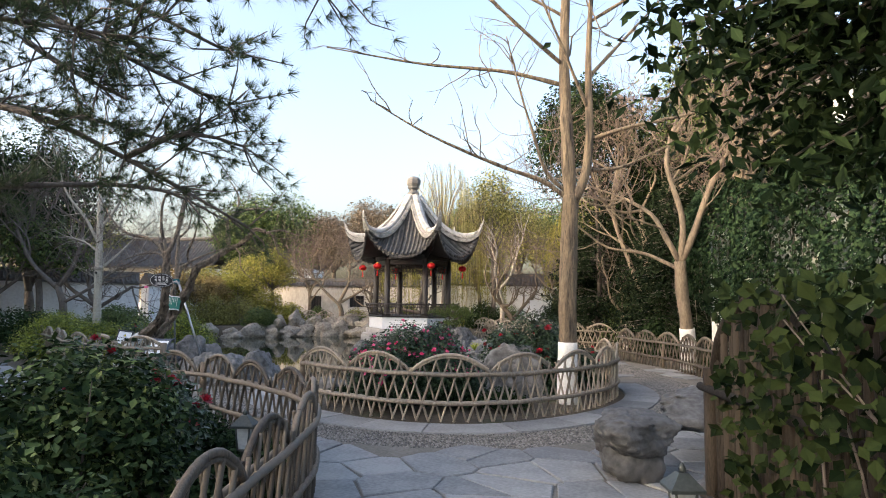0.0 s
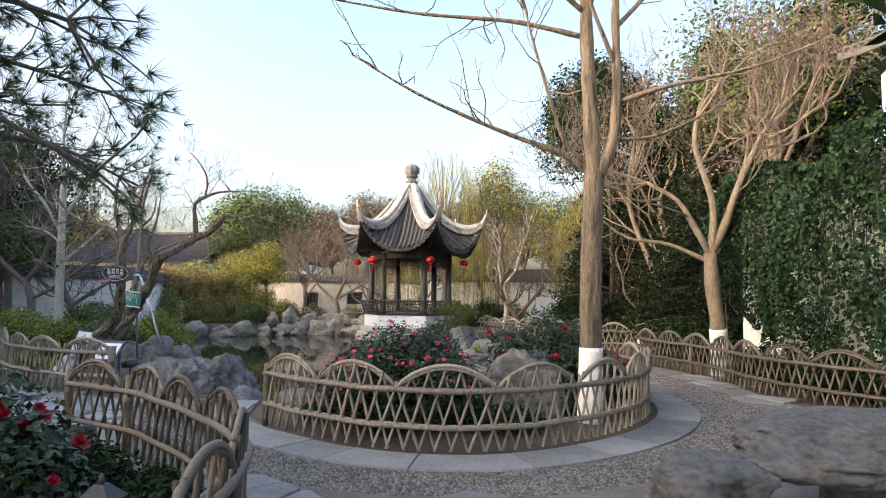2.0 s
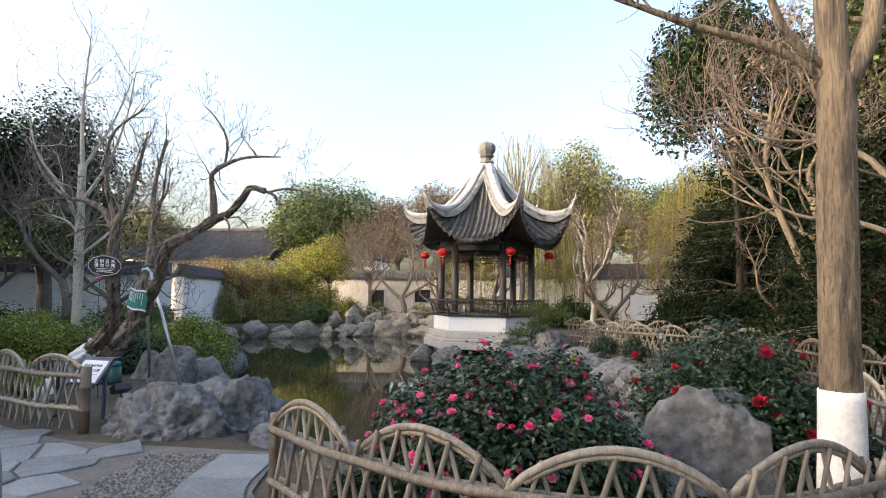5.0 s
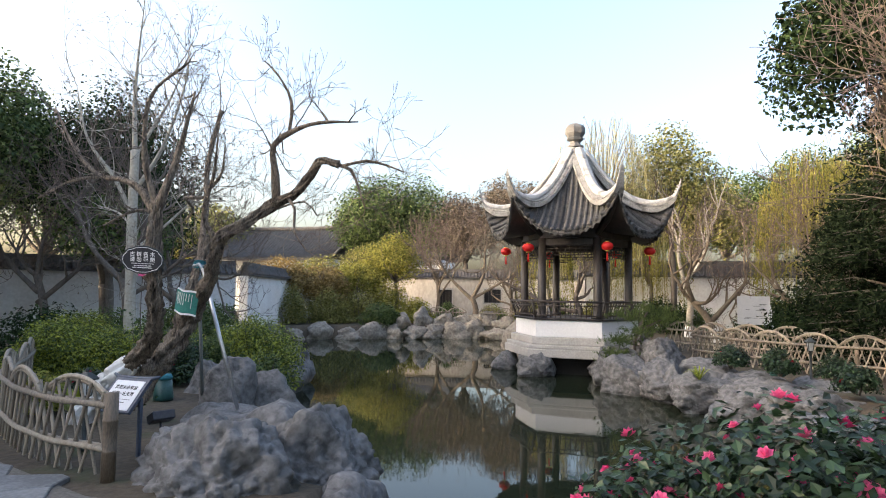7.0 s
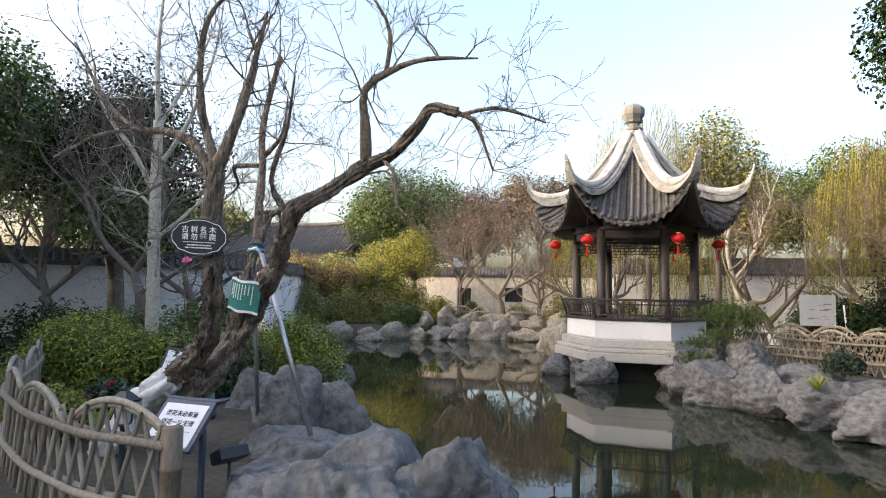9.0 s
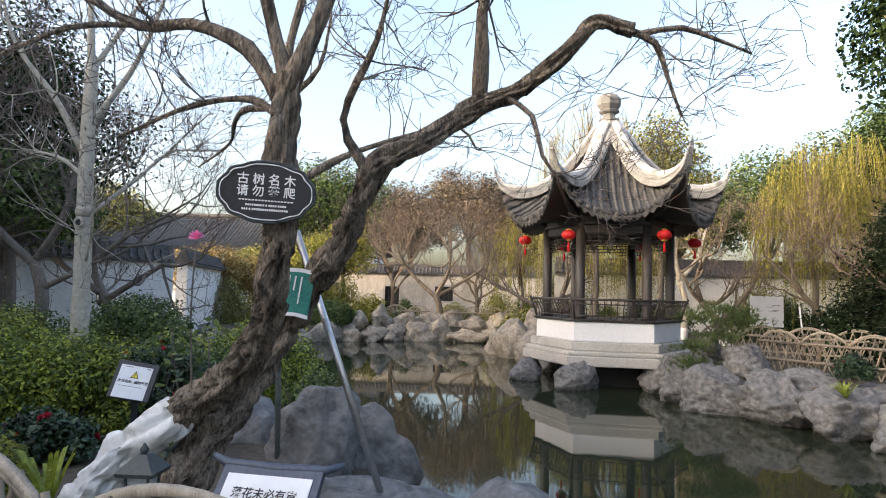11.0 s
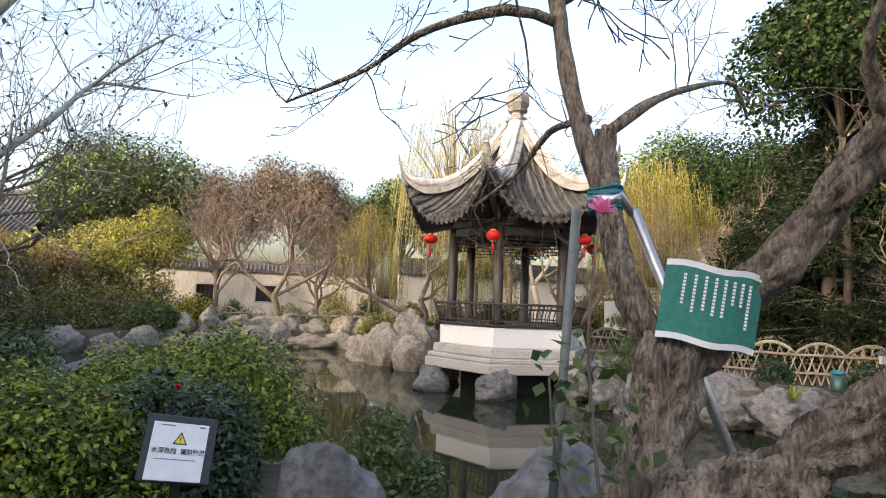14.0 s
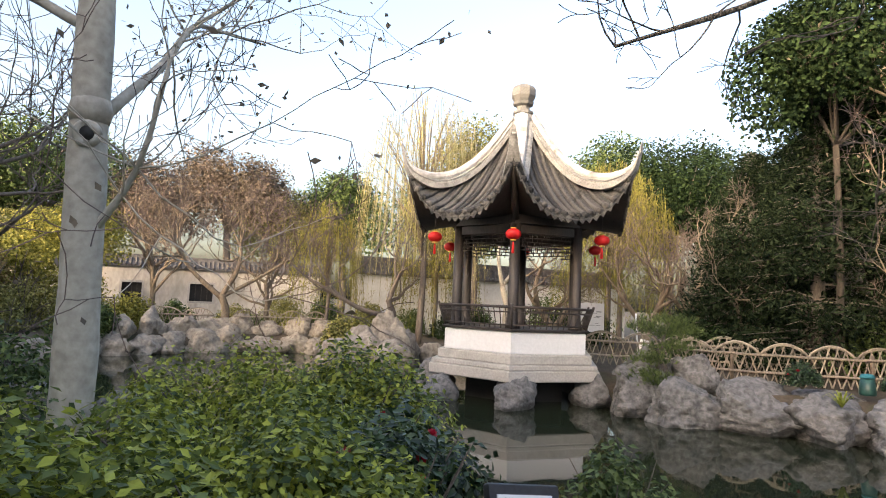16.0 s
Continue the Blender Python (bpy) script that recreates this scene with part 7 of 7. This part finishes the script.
    bush((-12.8, 19.8, 0), (1.6, 1.2, 1.1), "dark shrub by the white wall", LEAF_MID, 6000, 0.07, 133)
    bush((-10.5, 19.6, 0), (1.5, 1.2, 1.2), "dark green shrub on the west bank", LEAF_MID, 7000, 0.07, 134)
    bush((-12.4, 24.0, 0), (1.3, 1.2, 1.3), "green shrub on the west bank", LEAF_MID, 6000, 0.08, 135)
    # shrubs along the east wall and shore
    for i, (x, y, r, h) in enumerate([(6.0, 12.4, 0.6, 0.75), (6.1, 11.2, 0.65, 0.85), (6.35, 9.9, 0.7, 0.95), (6.6, 8.6, 0.7, 0.9), (6.0, 13.6, 0.5, 0.6)]):
        bush((x, y, 0), (r, r, h), "dark shrub under the ivy wall", LEAF_DARK, 4500, 0.055, 140 + i, group="wall shrubs")
    for i, (x, y, z) in enumerate([(2.2, 18.1, 0.2), (2.9, 16.9, 0.1), (1.75, 19.5, 0.15), (3.2, 18.6, 0.1)]):
        bush((x, y, z), (0.38, 0.36, 0.42), "small dark shrub among shore rocks", LEAF_CAM, 2200, 0.055, 150 + i, blooms=2, bloom_mat=CRIMSON, bloom_size=0.04, group="shore shrubs")
    # little pine on the rocks
    rng = np.random.default_rng(17)
    t = thing("dwarf_pine", (0.15, 21.2, 0.05), "layered dwarf pine growing out of the rocks", "tree")
    b, cs, ds = Build(), [], []
    limb(b, [(0, 0, -0.2), (-0.05, 0, 0.3), (0.1, 0, 0.8), (0.25, 0, 1.1)], 0.05, 0.02, 6, 0.1, rng)
    for cx, cy, cz, r in ((-0.35, -0.1, 0.42, 0.32), (0.1, -0.2, 0.62, 0.35), (0.45, 0, 0.85, 0.42), (-0.2, 0.1, 0.95, 0.34), (0.3, 0.1, 1.12, 0.36), (-0.45, -0.2, 0.1, 0.3), (-0.15, -0.3, -0.05, 0.28), (0.65, 0.1, 0.95, 0.25)):
        n = 110
        d = rng.normal(size=(n, 3)) * np.array((r, r, 0.1)) * 0.6
        cs.append(d + np.array((cx, cy, cz)))
        ds.append(unit(np.array((0, 0, 1.0)))[None] + d)
        b.tube([(0.05, 0, cz * 0.7), (cx, cy, cz)], [0.02, 0.008], 4, cap=False)
    part("trunk", b, BARK_GREY, t)
    nb = Build()
    needles(nb, np.concatenate(cs), np.concatenate(ds), 0.11, rng, 12, 0.010, 0.6)
    part("needle_canopy", nb, LEAF_MID, t, smooth=False)["kind"] = "stuff"
    # strap-leaved clumps
    for k, (x, y, z, n, ln, lab) in enumerate([(-6.95, 12.75, 0, 34, 0.5, "spiky strap-leaved plant behind the fence"), (-7.85, 13.95, 0, 26, 0.4, "spiky strap-leaved plant by the sign"), (0.95, 18.35, 0.0, 16, 0.35, "tuft of green grass among shore rocks")]):
        p = thing("yucca" if k < 2 else "grass_tuft", (x, y, z), lab, "plant")
        rr = np.random.default_rng(200 + k)
        for i in range(n):
            a, el = rr.random() * 6.28, 0.35 + 1.0 * rr.random()
            d = np.array((math.cos(a) * math.cos(el), math.sin(a) * math.cos(el), math.sin(el)))
            s = np.array((-math.sin(a), math.cos(a), 0)) * 0.016
            q = [np.zeros(3), d * ln * 0.5, d * ln * 0.85 - np.array((0, 0, 0.04)), d * ln * 1.05 - np.array((0, 0, 0.12))]
            vs = [q[0] - s, q[0] + s, q[1] - s, q[1] + s, q[2] - s * 0.7, q[2] + s * 0.7, q[3]]
            part("blade", Build().add(vs, [[0, 1, 3, 2], [2, 3, 5, 4], [4, 5, 6]]), LEAF_HEDGE, p)
    # the rose
    p = thing("rose_bush", (-6.1, 12.68, 0), "tall thin rose with one pink flower", "rose")
    b = Build()
    stalk = limb(b, [(0.05, 0.02, -0.05), (0.03, 0, 0.6), (-0.02, 0.02, 1.2), (0, 0, 1.62)], 0.008, 0.005, 5)
    limb(b, [(0.05, 0.02, 0.3), (0.12, -0.02, 0.7), (0.1, 0.02, 1.05)], 0.006, 0.004, 4)
    limb(b, [(0.03, 0, 0.5), (-0.1, 0.05, 0.8), (-0.14, 0.05, 1.1)], 0.006, 0.004, 4)
    part("stalk", b, BARK_GREY, p)
    rr = np.random.default_rng(210)
    lb = Build()
    c = np.stack((rr.normal(0, 0.09, 170), rr.normal(0, 0.09, 170), rr.uniform(0.15, 1.25, 170)), axis=1)
    leaves(lb, c, 0.055, rr, np.array((0, 0, 0.6)), 0.65)
    part("foliage", lb, LEAF_MID, p, smooth=False)
    ob = new("flower", bloom_mesh(ROSE))
    ob.parent = p
    ob.matrix_local = pose(0, 0, 1.63, 25) @ Matrix.Diagonal((0.055, 0.055, 0.06, 1))
    tagged(ob, "double pink rose")


# ---------------------------------------------------------------- signs, lamps, small things
def make_near_fence():
    rng = np.random.default_rng(18)
    f = thing("tall_bamboo_fence", (1.40, 3.19, 0), "tall weathered bamboo fence end, shade-darkened, overgrown with vine", "fence")
    a, c = np.array((0.0, 0.0)), np.array((-0.05, -2.7))
    n = 64
    for i in range(n + 1):
        u = i / n
        p = a + (c - a) * u
        h = 1.12 + 0.33 * math.sin(math.pi * min(1, (u * 2.7) % 1.0 + 0.001)) ** 0.55
        b = Build().tube([(p[0], p[1], -0.05), (p[0], p[1], 0.5), (p[0], p[1], 0.52), (p[0], p[1], 0.54), (p[0] + rng.normal() * 0.008, p[1], h)], [0.021, 0.02, 0.024, 0.02, 0.018], 6)
        part("cane", b, BAMBOO_DEEP_SHADE, f)
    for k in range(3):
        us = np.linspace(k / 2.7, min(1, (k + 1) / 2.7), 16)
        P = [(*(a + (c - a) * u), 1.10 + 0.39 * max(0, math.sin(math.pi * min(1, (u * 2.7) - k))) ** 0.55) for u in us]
        part("arch", Build().tube(P, 0.034, 8), BAMBOO_DEEP_SHADE, f, "thick bent bamboo arch")
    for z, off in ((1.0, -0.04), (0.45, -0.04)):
        part("rail", Build().tube([(a[0] + off, a[1] + 0.1, z + 0.02), (-0.02 + off, -1.3, z), (c[0] + off, c[1], z)], 0.022, 7), BAMBOO_DEEP_SHADE, f)
    part("post", Build().tube([(-0.02, 0.02, -0.05), (-0.02, 0.02, 1.12)], 0.035, 9), BAMBOO_DEEP_SHADE, f, "thick bamboo end post")
    v = thing("vine", (1.2, 1.9, 0), "broad-leaved climbing vine on the fence", "vine")
    b = Build()
    for k in range(6):
        limb(b, [(rng.uniform(0, 0.15), rng.uniform(-0.6, 0.6), 0), (rng.uniform(0, 0.15), rng.uniform(-0.6, 0.6), 0.7), (rng.uniform(0, 0.15), rng.uniform(-0.6, 0.6), rng.uniform(1.2, 1.5))], 0.008, 0.004, 4)
    part("stem_growth", b, BARK_GREY, v)
    c = np.stack((rng.uniform(-0.14, 0.22, 1900), rng.uniform(-0.9, 0.85, 1900), 1.55 * rng.random(1900) ** 0.55), axis=1)
    c[:, 0] += 0.12 * np.clip(c[:, 1], 0, 1)
    lb = Build()
    leaves(lb, c, 0.058, rng, np.array((-0.7, -0.5, 0.4)), 0.72, droop=0.8)
    part("foliage", lb, LEAF_VINE_SHADED, v, smooth=False)


def outline(w, h, n=64, kind="cartouche"):
    """Points of a shaped notice board."""
    pts = []
    for i in range(n):
        a = 2 * math.pi * i / n
        c, s = math.cos(a), math.sin(a)
        x = math.copysign(abs(c) ** 0.62, c)
        z = math.copysign(abs(s) ** 0.62, s)
        r = 1 + 0.05 * math.cos(4 * a) + 0.035 * math.cos(8 * a)
        pts.append((x * w / 2 * r, z * h / 2 * r))
    return pts


def plate(pts, depth):
    n = len(pts)
    vs = [(x, y, z) for y in (0, depth) for x, z in pts]
    return Build().add(vs, [list(range(n)), list(range(n, 2 * n))[::-1]] + [[(k + 1) % n, k, n + k, n + (k + 1) % n] for k in range(n)])


def letters(parent, body, size, material, at, label=""):
    ob = new("lettering", text_mesh(body, size, material))
    ob.parent = parent
    ob.matrix_local = pose(*at, 90, 0, 0)
    return tagged(ob, label)


def make_signs():
    # notice on the old tree
    s = thing("notice_board", (-5.37, 11.735, 1.77), "black cartouche notice with white Chinese lettering on the trunk", "sign")
    s.matrix_world = pose(-5.37, 11.735, 1.77, 6, 2, 10)
    part("board", plate(outline(0.38, 0.24), 0.012), BLACK, s, smooth=False)
    rim = [(x * 0.955, -0.003, z * 0.93) for x, z in outline(0.38, 0.24)]
    part("rim_line", Build().tube(rim + rim[:1], 0.0028, 4), WHITEINK, s, "white border line")
    rim2 = [(x * 1.0, 0.004, z * 1.0) for x, z in outline(0.385, 0.245)]
    part("edge", Build().tube(rim2 + rim2[:1], 0.006, 5), DARKMETAL, s)
    letters(s, "古 树 名 木", 0.052, WHITEINK, (0, -0.004, 0.052))
    letters(s, "请 勿 攀 爬", 0.052, WHITEINK, (0, -0.004, 0.0))
    for i, (w, z) in enumerate(((0.23, -0.037), (0.17, -0.058), (0.2, -0.077))):
        b = Build()
        x = -w / 2
        rr = random.Random(i)
        while x < w / 2:
            l = 0.008 if i else 0.012
            b.box(x + l / 2, -0.002, z, l * 0.8, 0.002, 0.009 if i else 0.006)
            x += l * (1.15 + 0.4 * (rr.random() < 0.12))
        part("small_print", b, WHITEINK, s, "unreadable small white print", smooth=False)
    # verse board beside the path
    v = thing("verse_board", (-5.08, 11.42, 0), "slate-blue framed board with a Chinese verse", "sign")
    v.matrix_world = pose(-5.22, 11.36, 0, 0, 0, -8)
    for sx in (-0.16, 0.16):
        part("post", Build().box(sx, 0.06, 0.25, 0.03, 0.03, 0.52, 0, 0.004), NAVY, v, smooth=False)
    panel = part("frame", Build().box(0, 0, 0, 0.40, 0.03, 0.36, 0, 0.006), NAVY, v, smooth=False)
    panel.matrix_local = pose(0, 0.02, 0.53, -42)
    part("sheet", Build().box(0, -0.018, -0.01, 0.34, 0.004, 0.30), PAPER, panel, "white printed sheet", smooth=False)
    letters(panel, "落花未必有意", 0.043, INK, (0.0, -0.0215, 0.065))
    letters(panel, "攀花一定无情", 0.043, INK, (0.0, -0.0215, -0.0))
    part("rule", Build().box(0, -0.021, -0.055, 0.26, 0.001, 0.003), INK, panel, smooth=False)
    part("fine_print", Build().box(-0.02, -0.021, -0.085, 0.2, 0.001, 0.006).box(-0.05, -0.021, -0.105, 0.14, 0.001, 0.006), INK, panel, "unreadable fine print", smooth=False)
    cap = Build().tube([(-0.27, 0.0, 0.215), (-0.2, 0.0, 0.187), (0, 0.0, 0.18), (0.2, 0.0, 0.187), (0.27, 0.0, 0.215)], [0.012, 0.02, 0.022, 0.02, 0.012], 6)
    part("cap", cap, NAVY, panel, "upturned roof-shaped top rail")
    # warning sign in the camellia
    w = thing("warning_sign", (-7.44, 14.55, 0), "black framed white warning sign with yellow triangle", "sign")
    w.matrix_world = pose(-7.44, 14.52, 0, 0, 0, 8)
    part("post", Build().box(0, 0.05, 0.2, 0.05, 0.03, 0.42, 0, 0.004), BLACK, w, smooth=False)
    panel = part("frame", Build().box(0, 0, 0, 0.35, 0.03, 0.34, 0, 0.006), BLACK, w, smooth=False)
    panel.matrix_local = pose(0, 0, 0.50, -22, 9, 0)
    part("sheet", Build().box(-0.005, -0.018, -0.015, 0.275, 0.004, 0.29), PAPER, panel, "white printed sheet", smooth=False)
    tri = [(-0.037, 0.02), (0.037, 0.02), (0.0, 0.085)]
    m = part("triangle", plate(tri, 0.002), INK, panel, "black outlined triangle", smooth=False)
    m.location = (0, -0.0225, 0)
    m = part("triangle_face", plate([(-0.027, 0.026), (0.027, 0.026), (0.0, 0.073)], 0.002), YELLOW, panel, "yellow triangle", smooth=False)
    m.location = (0, -0.0238, 0)
    part("mark", Build().box(0, -0.0245, 0.050, 0.005, 0.002, 0.022).box(0, -0.0245, 0.033, 0.005, 0.002, 0.005), INK, panel, smooth=False)
    letters(panel, "水深危险  谨防坠落", 0.031, INK, (0, -0.0215, -0.015))
    part("fine_print", Build().box(-0.01, -0.021, -0.055, 0.2, 0.001, 0.004).box(-0.07, -0.021, 0.115, 0.07, 0.001, 0.006).box(0.1, -0.021, 0.115, 0.03, 0.001, 0.008), GREYPAINT, panel, "unreadable fine print", smooth=False)
    # cloth notice tied across the fork
    g = thing("cloth_notice", (-5.585, 12.77, 1.34), "green cloth notice with white hems tied to the tree", "sign")
    g.matrix_world = pose(-5.59, 12.74, 1.345, 0, 9, -16)

    def cloth(z0, z1, y=0.0):
        nx, nz = 12, 5
        vs = [((i / nx - 0.5) * 0.36, y - 0.055 * math.cos((i / nx - 0.5) * math.pi) + 0.03, z0 + (z1 - z0) * j / nz + 0.006 * math.sin(i * 0.8)) for j in range(nz + 1) for i in range(nx + 1)]
        back = [(x, yy + 0.004, z) for x, yy, z in vs]
        o = len(vs)
        fs = []
        for j in range(nz):
            for i in range(nx):
                q = [j * 13 + i, j * 13 + i + 1, j * 13 + 14 + i, j * 13 + 13 + i]
                fs += [q, [k + o for k in q[::-1]]]
        return Build().add(vs + back, fs)
    part("cloth", cloth(-0.12, 0.12), GREENCLOTH, g)
    part("hem", cloth(0.12, 0.142), PAPER, g, "white hem")
    part("hem", cloth(-0.142, -0.12), PAPER, g, "white hem")
    rr = random.Random(3)
    for i in range(8):
        x = -0.12 + i * 0.034
        y = -0.055 * math.cos(x / 0.36 * math.pi) + 0.026
        ln = rr.uniform(0.08, 0.17)
        b = Build()
        z = 0.095
        while z > 0.095 - ln:
            b.box(x, y, z, 0.010, 0.002, 0.009)
            z -= 0.0125
        part("writing", b, WHITEINK, g, "unreadable white column of characters", smooth=False)["kind"] = "stuff"
    tb = thing("tie_band", (-5.73, 13.22, 1.78), "blue-green cloth binding with shiny tape", "binding")
    part("wrap", Build().lathe([(0.055, -0.055), (0.073, -0.04), (0.077, 0.0), (0.07, 0.04), (0.052, 0.055)], 14), BLUECLOTH, tb)
    part("tape", Build().lathe([(0.079, -0.014), (0.083, 0.0), (0.079, 0.016)], 14), METAL, tb, "silver tape")
    for i in range(5):
        z = -0.045 + 0.024 * i
        part("fold", Build().tube([((0.077 - abs(z) * 0.2) * math.cos(a), (0.077 - abs(z) * 0.2) * math.sin(a), z + 0.01 * math.sin(a * 2 + i)) for a in np.linspace(0, 6.28, 15)], 0.008, 4), BLUECLOTH, tb)
    # props
    p = thing("steel_prop", (-4.98, 12.95, 0.1), "bright steel tube propping the old tree", "prop")
    part("tube", Build().tube([(0, 0, 0), (-0.66, 0.2, 1.64)], 0.023, 12), METAL, p)
    part("clamp", Build().tube([(-0.66, 0.2, 1.62), (-0.72, 0.21, 1.70), (-0.80, 0.2, 1.66)], 0.02, 8), METAL, p)
    p = thing("grey_prop", (-5.78, 13.42, -0.1), "grey-green painted steel prop behind the tree", "prop")
    part("tube", Build().tube([(-0.03, 0.12, 0), (-0.03, -0.1, 1.85)], 0.021, 10), GREYPAINT, p)
    part("foot", Build().lathe([(0.05, -0.02), (0.05, 0.03), (0.03, 0.05)], 10, (-0.03, 0.12, 0)), GREYPAINT, p)
    # board and oval sign on the east bank
    s = thing("map_board", (4.45, 28.2, 0), "white plan board on dark posts", "sign")
    for sx in (-0.38, 0.38):
        part("post", Build().box(sx, 0.03, 0.55, 0.05, 0.05, 1.1), DARKMETAL, s, smooth=False)
    part("board", Build().box(0, 0, 1.06, 0.98, 0.03, 0.92, 0, 0.006), PAPER, s, smooth=False)
    b = Build()
    rr = random.Random(4)
    for i in range(14):
        b.box(rr.uniform(-0.32, 0.32), -0.0175, 1.06 + rr.uniform(-0.3, 0.3), rr.uniform(0.08, 0.25), 0.002, 0.012)
    part("plan_drawing", b, GREYPAINT, s, "faint grey plan lines", smooth=False)
    s = thing("oval_notice", (5.45, 24.6, 0), "small black oval notice on a tree stake", "sign")
    part("stake", Build().tube([(0, 0.02, -0.05), (0, 0.02, 1.1)], 0.02, 6), DARKMETAL, s)
    part("plate", plate(outline(0.42, 0.26), 0.012), BLACK, s, smooth=False).location = (0, 0, 1.22)
    b = Build()
    for i in range(4):
        b.box(-0.12 + i * 0.08, -0.003, 1.26, 0.05, 0.002, 0.05).box(-0.12 + i * 0.08, -0.003, 1.19, 0.05, 0.002, 0.05)
    part("inscription", b, WHITEINK, s, "unreadable white characters", smooth=False)
    st = thing("white_stake", (4.5, 26.2, 0), "thin white stake leaning by a plum tree", "stake")
    part("pole", Build().tube([(0, 0, -0.05), (-0.12, 0, 1.25)], 0.022, 7), PAPER, st)


def garden_lamp(at, label, h=0.62):
    """Low lantern-shaped path lamp on a post."""
    s = thing("garden_lamp", at, label, "lamp", "garden lamps")
    part("post", Build().lathe([(0.05, -0.02), (0.05, 0.015), (0.022, 0.03), (0.02, h - 0.24), (0.05, h - 0.22)], 10), DARKMETAL, s)
    part("glass", Build().lathe([(0.042, h - 0.215), (0.06, h - 0.07)], 4, (0, 0, 0), 0.785), FROST, s, "frosted glass sides", smooth=False)
    for k in range(4):
        a = k * math.pi / 2 + 0.785
        part("bar", Build().tube([(0.046 * math.cos(a), 0.046 * math.sin(a), h - 0.22), (0.065 * math.cos(a), 0.065 * math.sin(a), h - 0.065)], 0.006, 4), DARKMETAL, s)
    part("roof", Build().lathe([(0.10, h - 0.075), (0.105, h - 0.06), (0.06, h - 0.025), (0.03, h)], 4, (0, 0, 0), 0.785), DARKMETAL, s, smooth=False)
    part("knob", Build().lathe([(0.01, h - 0.005), (0.018, h + 0.015), (0.004, h + 0.04)], 8), DARKMETAL, s)
    return s


def make_small():
    garden_lamp((-5.72, 11.5, 0), "dark green lantern-shaped path lamp by the whitewashed trunk", 0.7)
    garden_lamp((-1.3, 4.15, 0), "dark lantern-shaped path lamp among ground cover", 0.68)
    garden_lamp((1.05, 2.75, 0), "dark lantern-shaped path lamp beside the paving", 0.72)
    garden_lamp((2.75, 18.3, 0.05), "dark lantern-shaped path lamp by the shore fence", 0.75)
    for x, y, z in ((-6.72, 14.0, 0), (2.35, 18.75, 0.1)):
        s = thing("loudspeaker", (x, y, z), "dark green plastic garden loudspeaker with blue-green cap", "loudspeaker", "garden speakers")
        part("body", Build().lathe([(0.125, -0.02), (0.13, 0.02), (0.105, 0.26)], 20), GREENPLASTIC, s)
        part("cap", Build().lathe([(0.112, 0.262), (0.112, 0.29), (0.09, 0.325), (0.03, 0.335)], 20), BLUECLOTH, s)
    for x, y, rz in ((-2.85, 6.65, 30), (-4.95, 11.55, 60)):
        s = thing("floodlight", (x, y, 0), "small black floodlight on a ground spike", "floodlight", "floodlights", rz=rz)
        part("spike", Build().tube([(0, 0, -0.05), (0, 0, 0.28)], 0.012, 6), BLACK, s)
        part("housing", Build().box(0, 0, 0, 0.2, 0.14, 0.09, 0, 0.012), BLACK, s, smooth=False).matrix_local = pose(0, 0, 0.32, -25)

make_walls()
make_pavilion()
make_lantern()
make_ginkgo()
make_old_tree()
make_plane_tree()
make_tree_two()
make_pine()
make_magnolia()
make_ivy()
make_background()
make_rocks()
make_shrubs()
make_near_fence()
make_signs()
make_small()
make_fences()
make_paving()
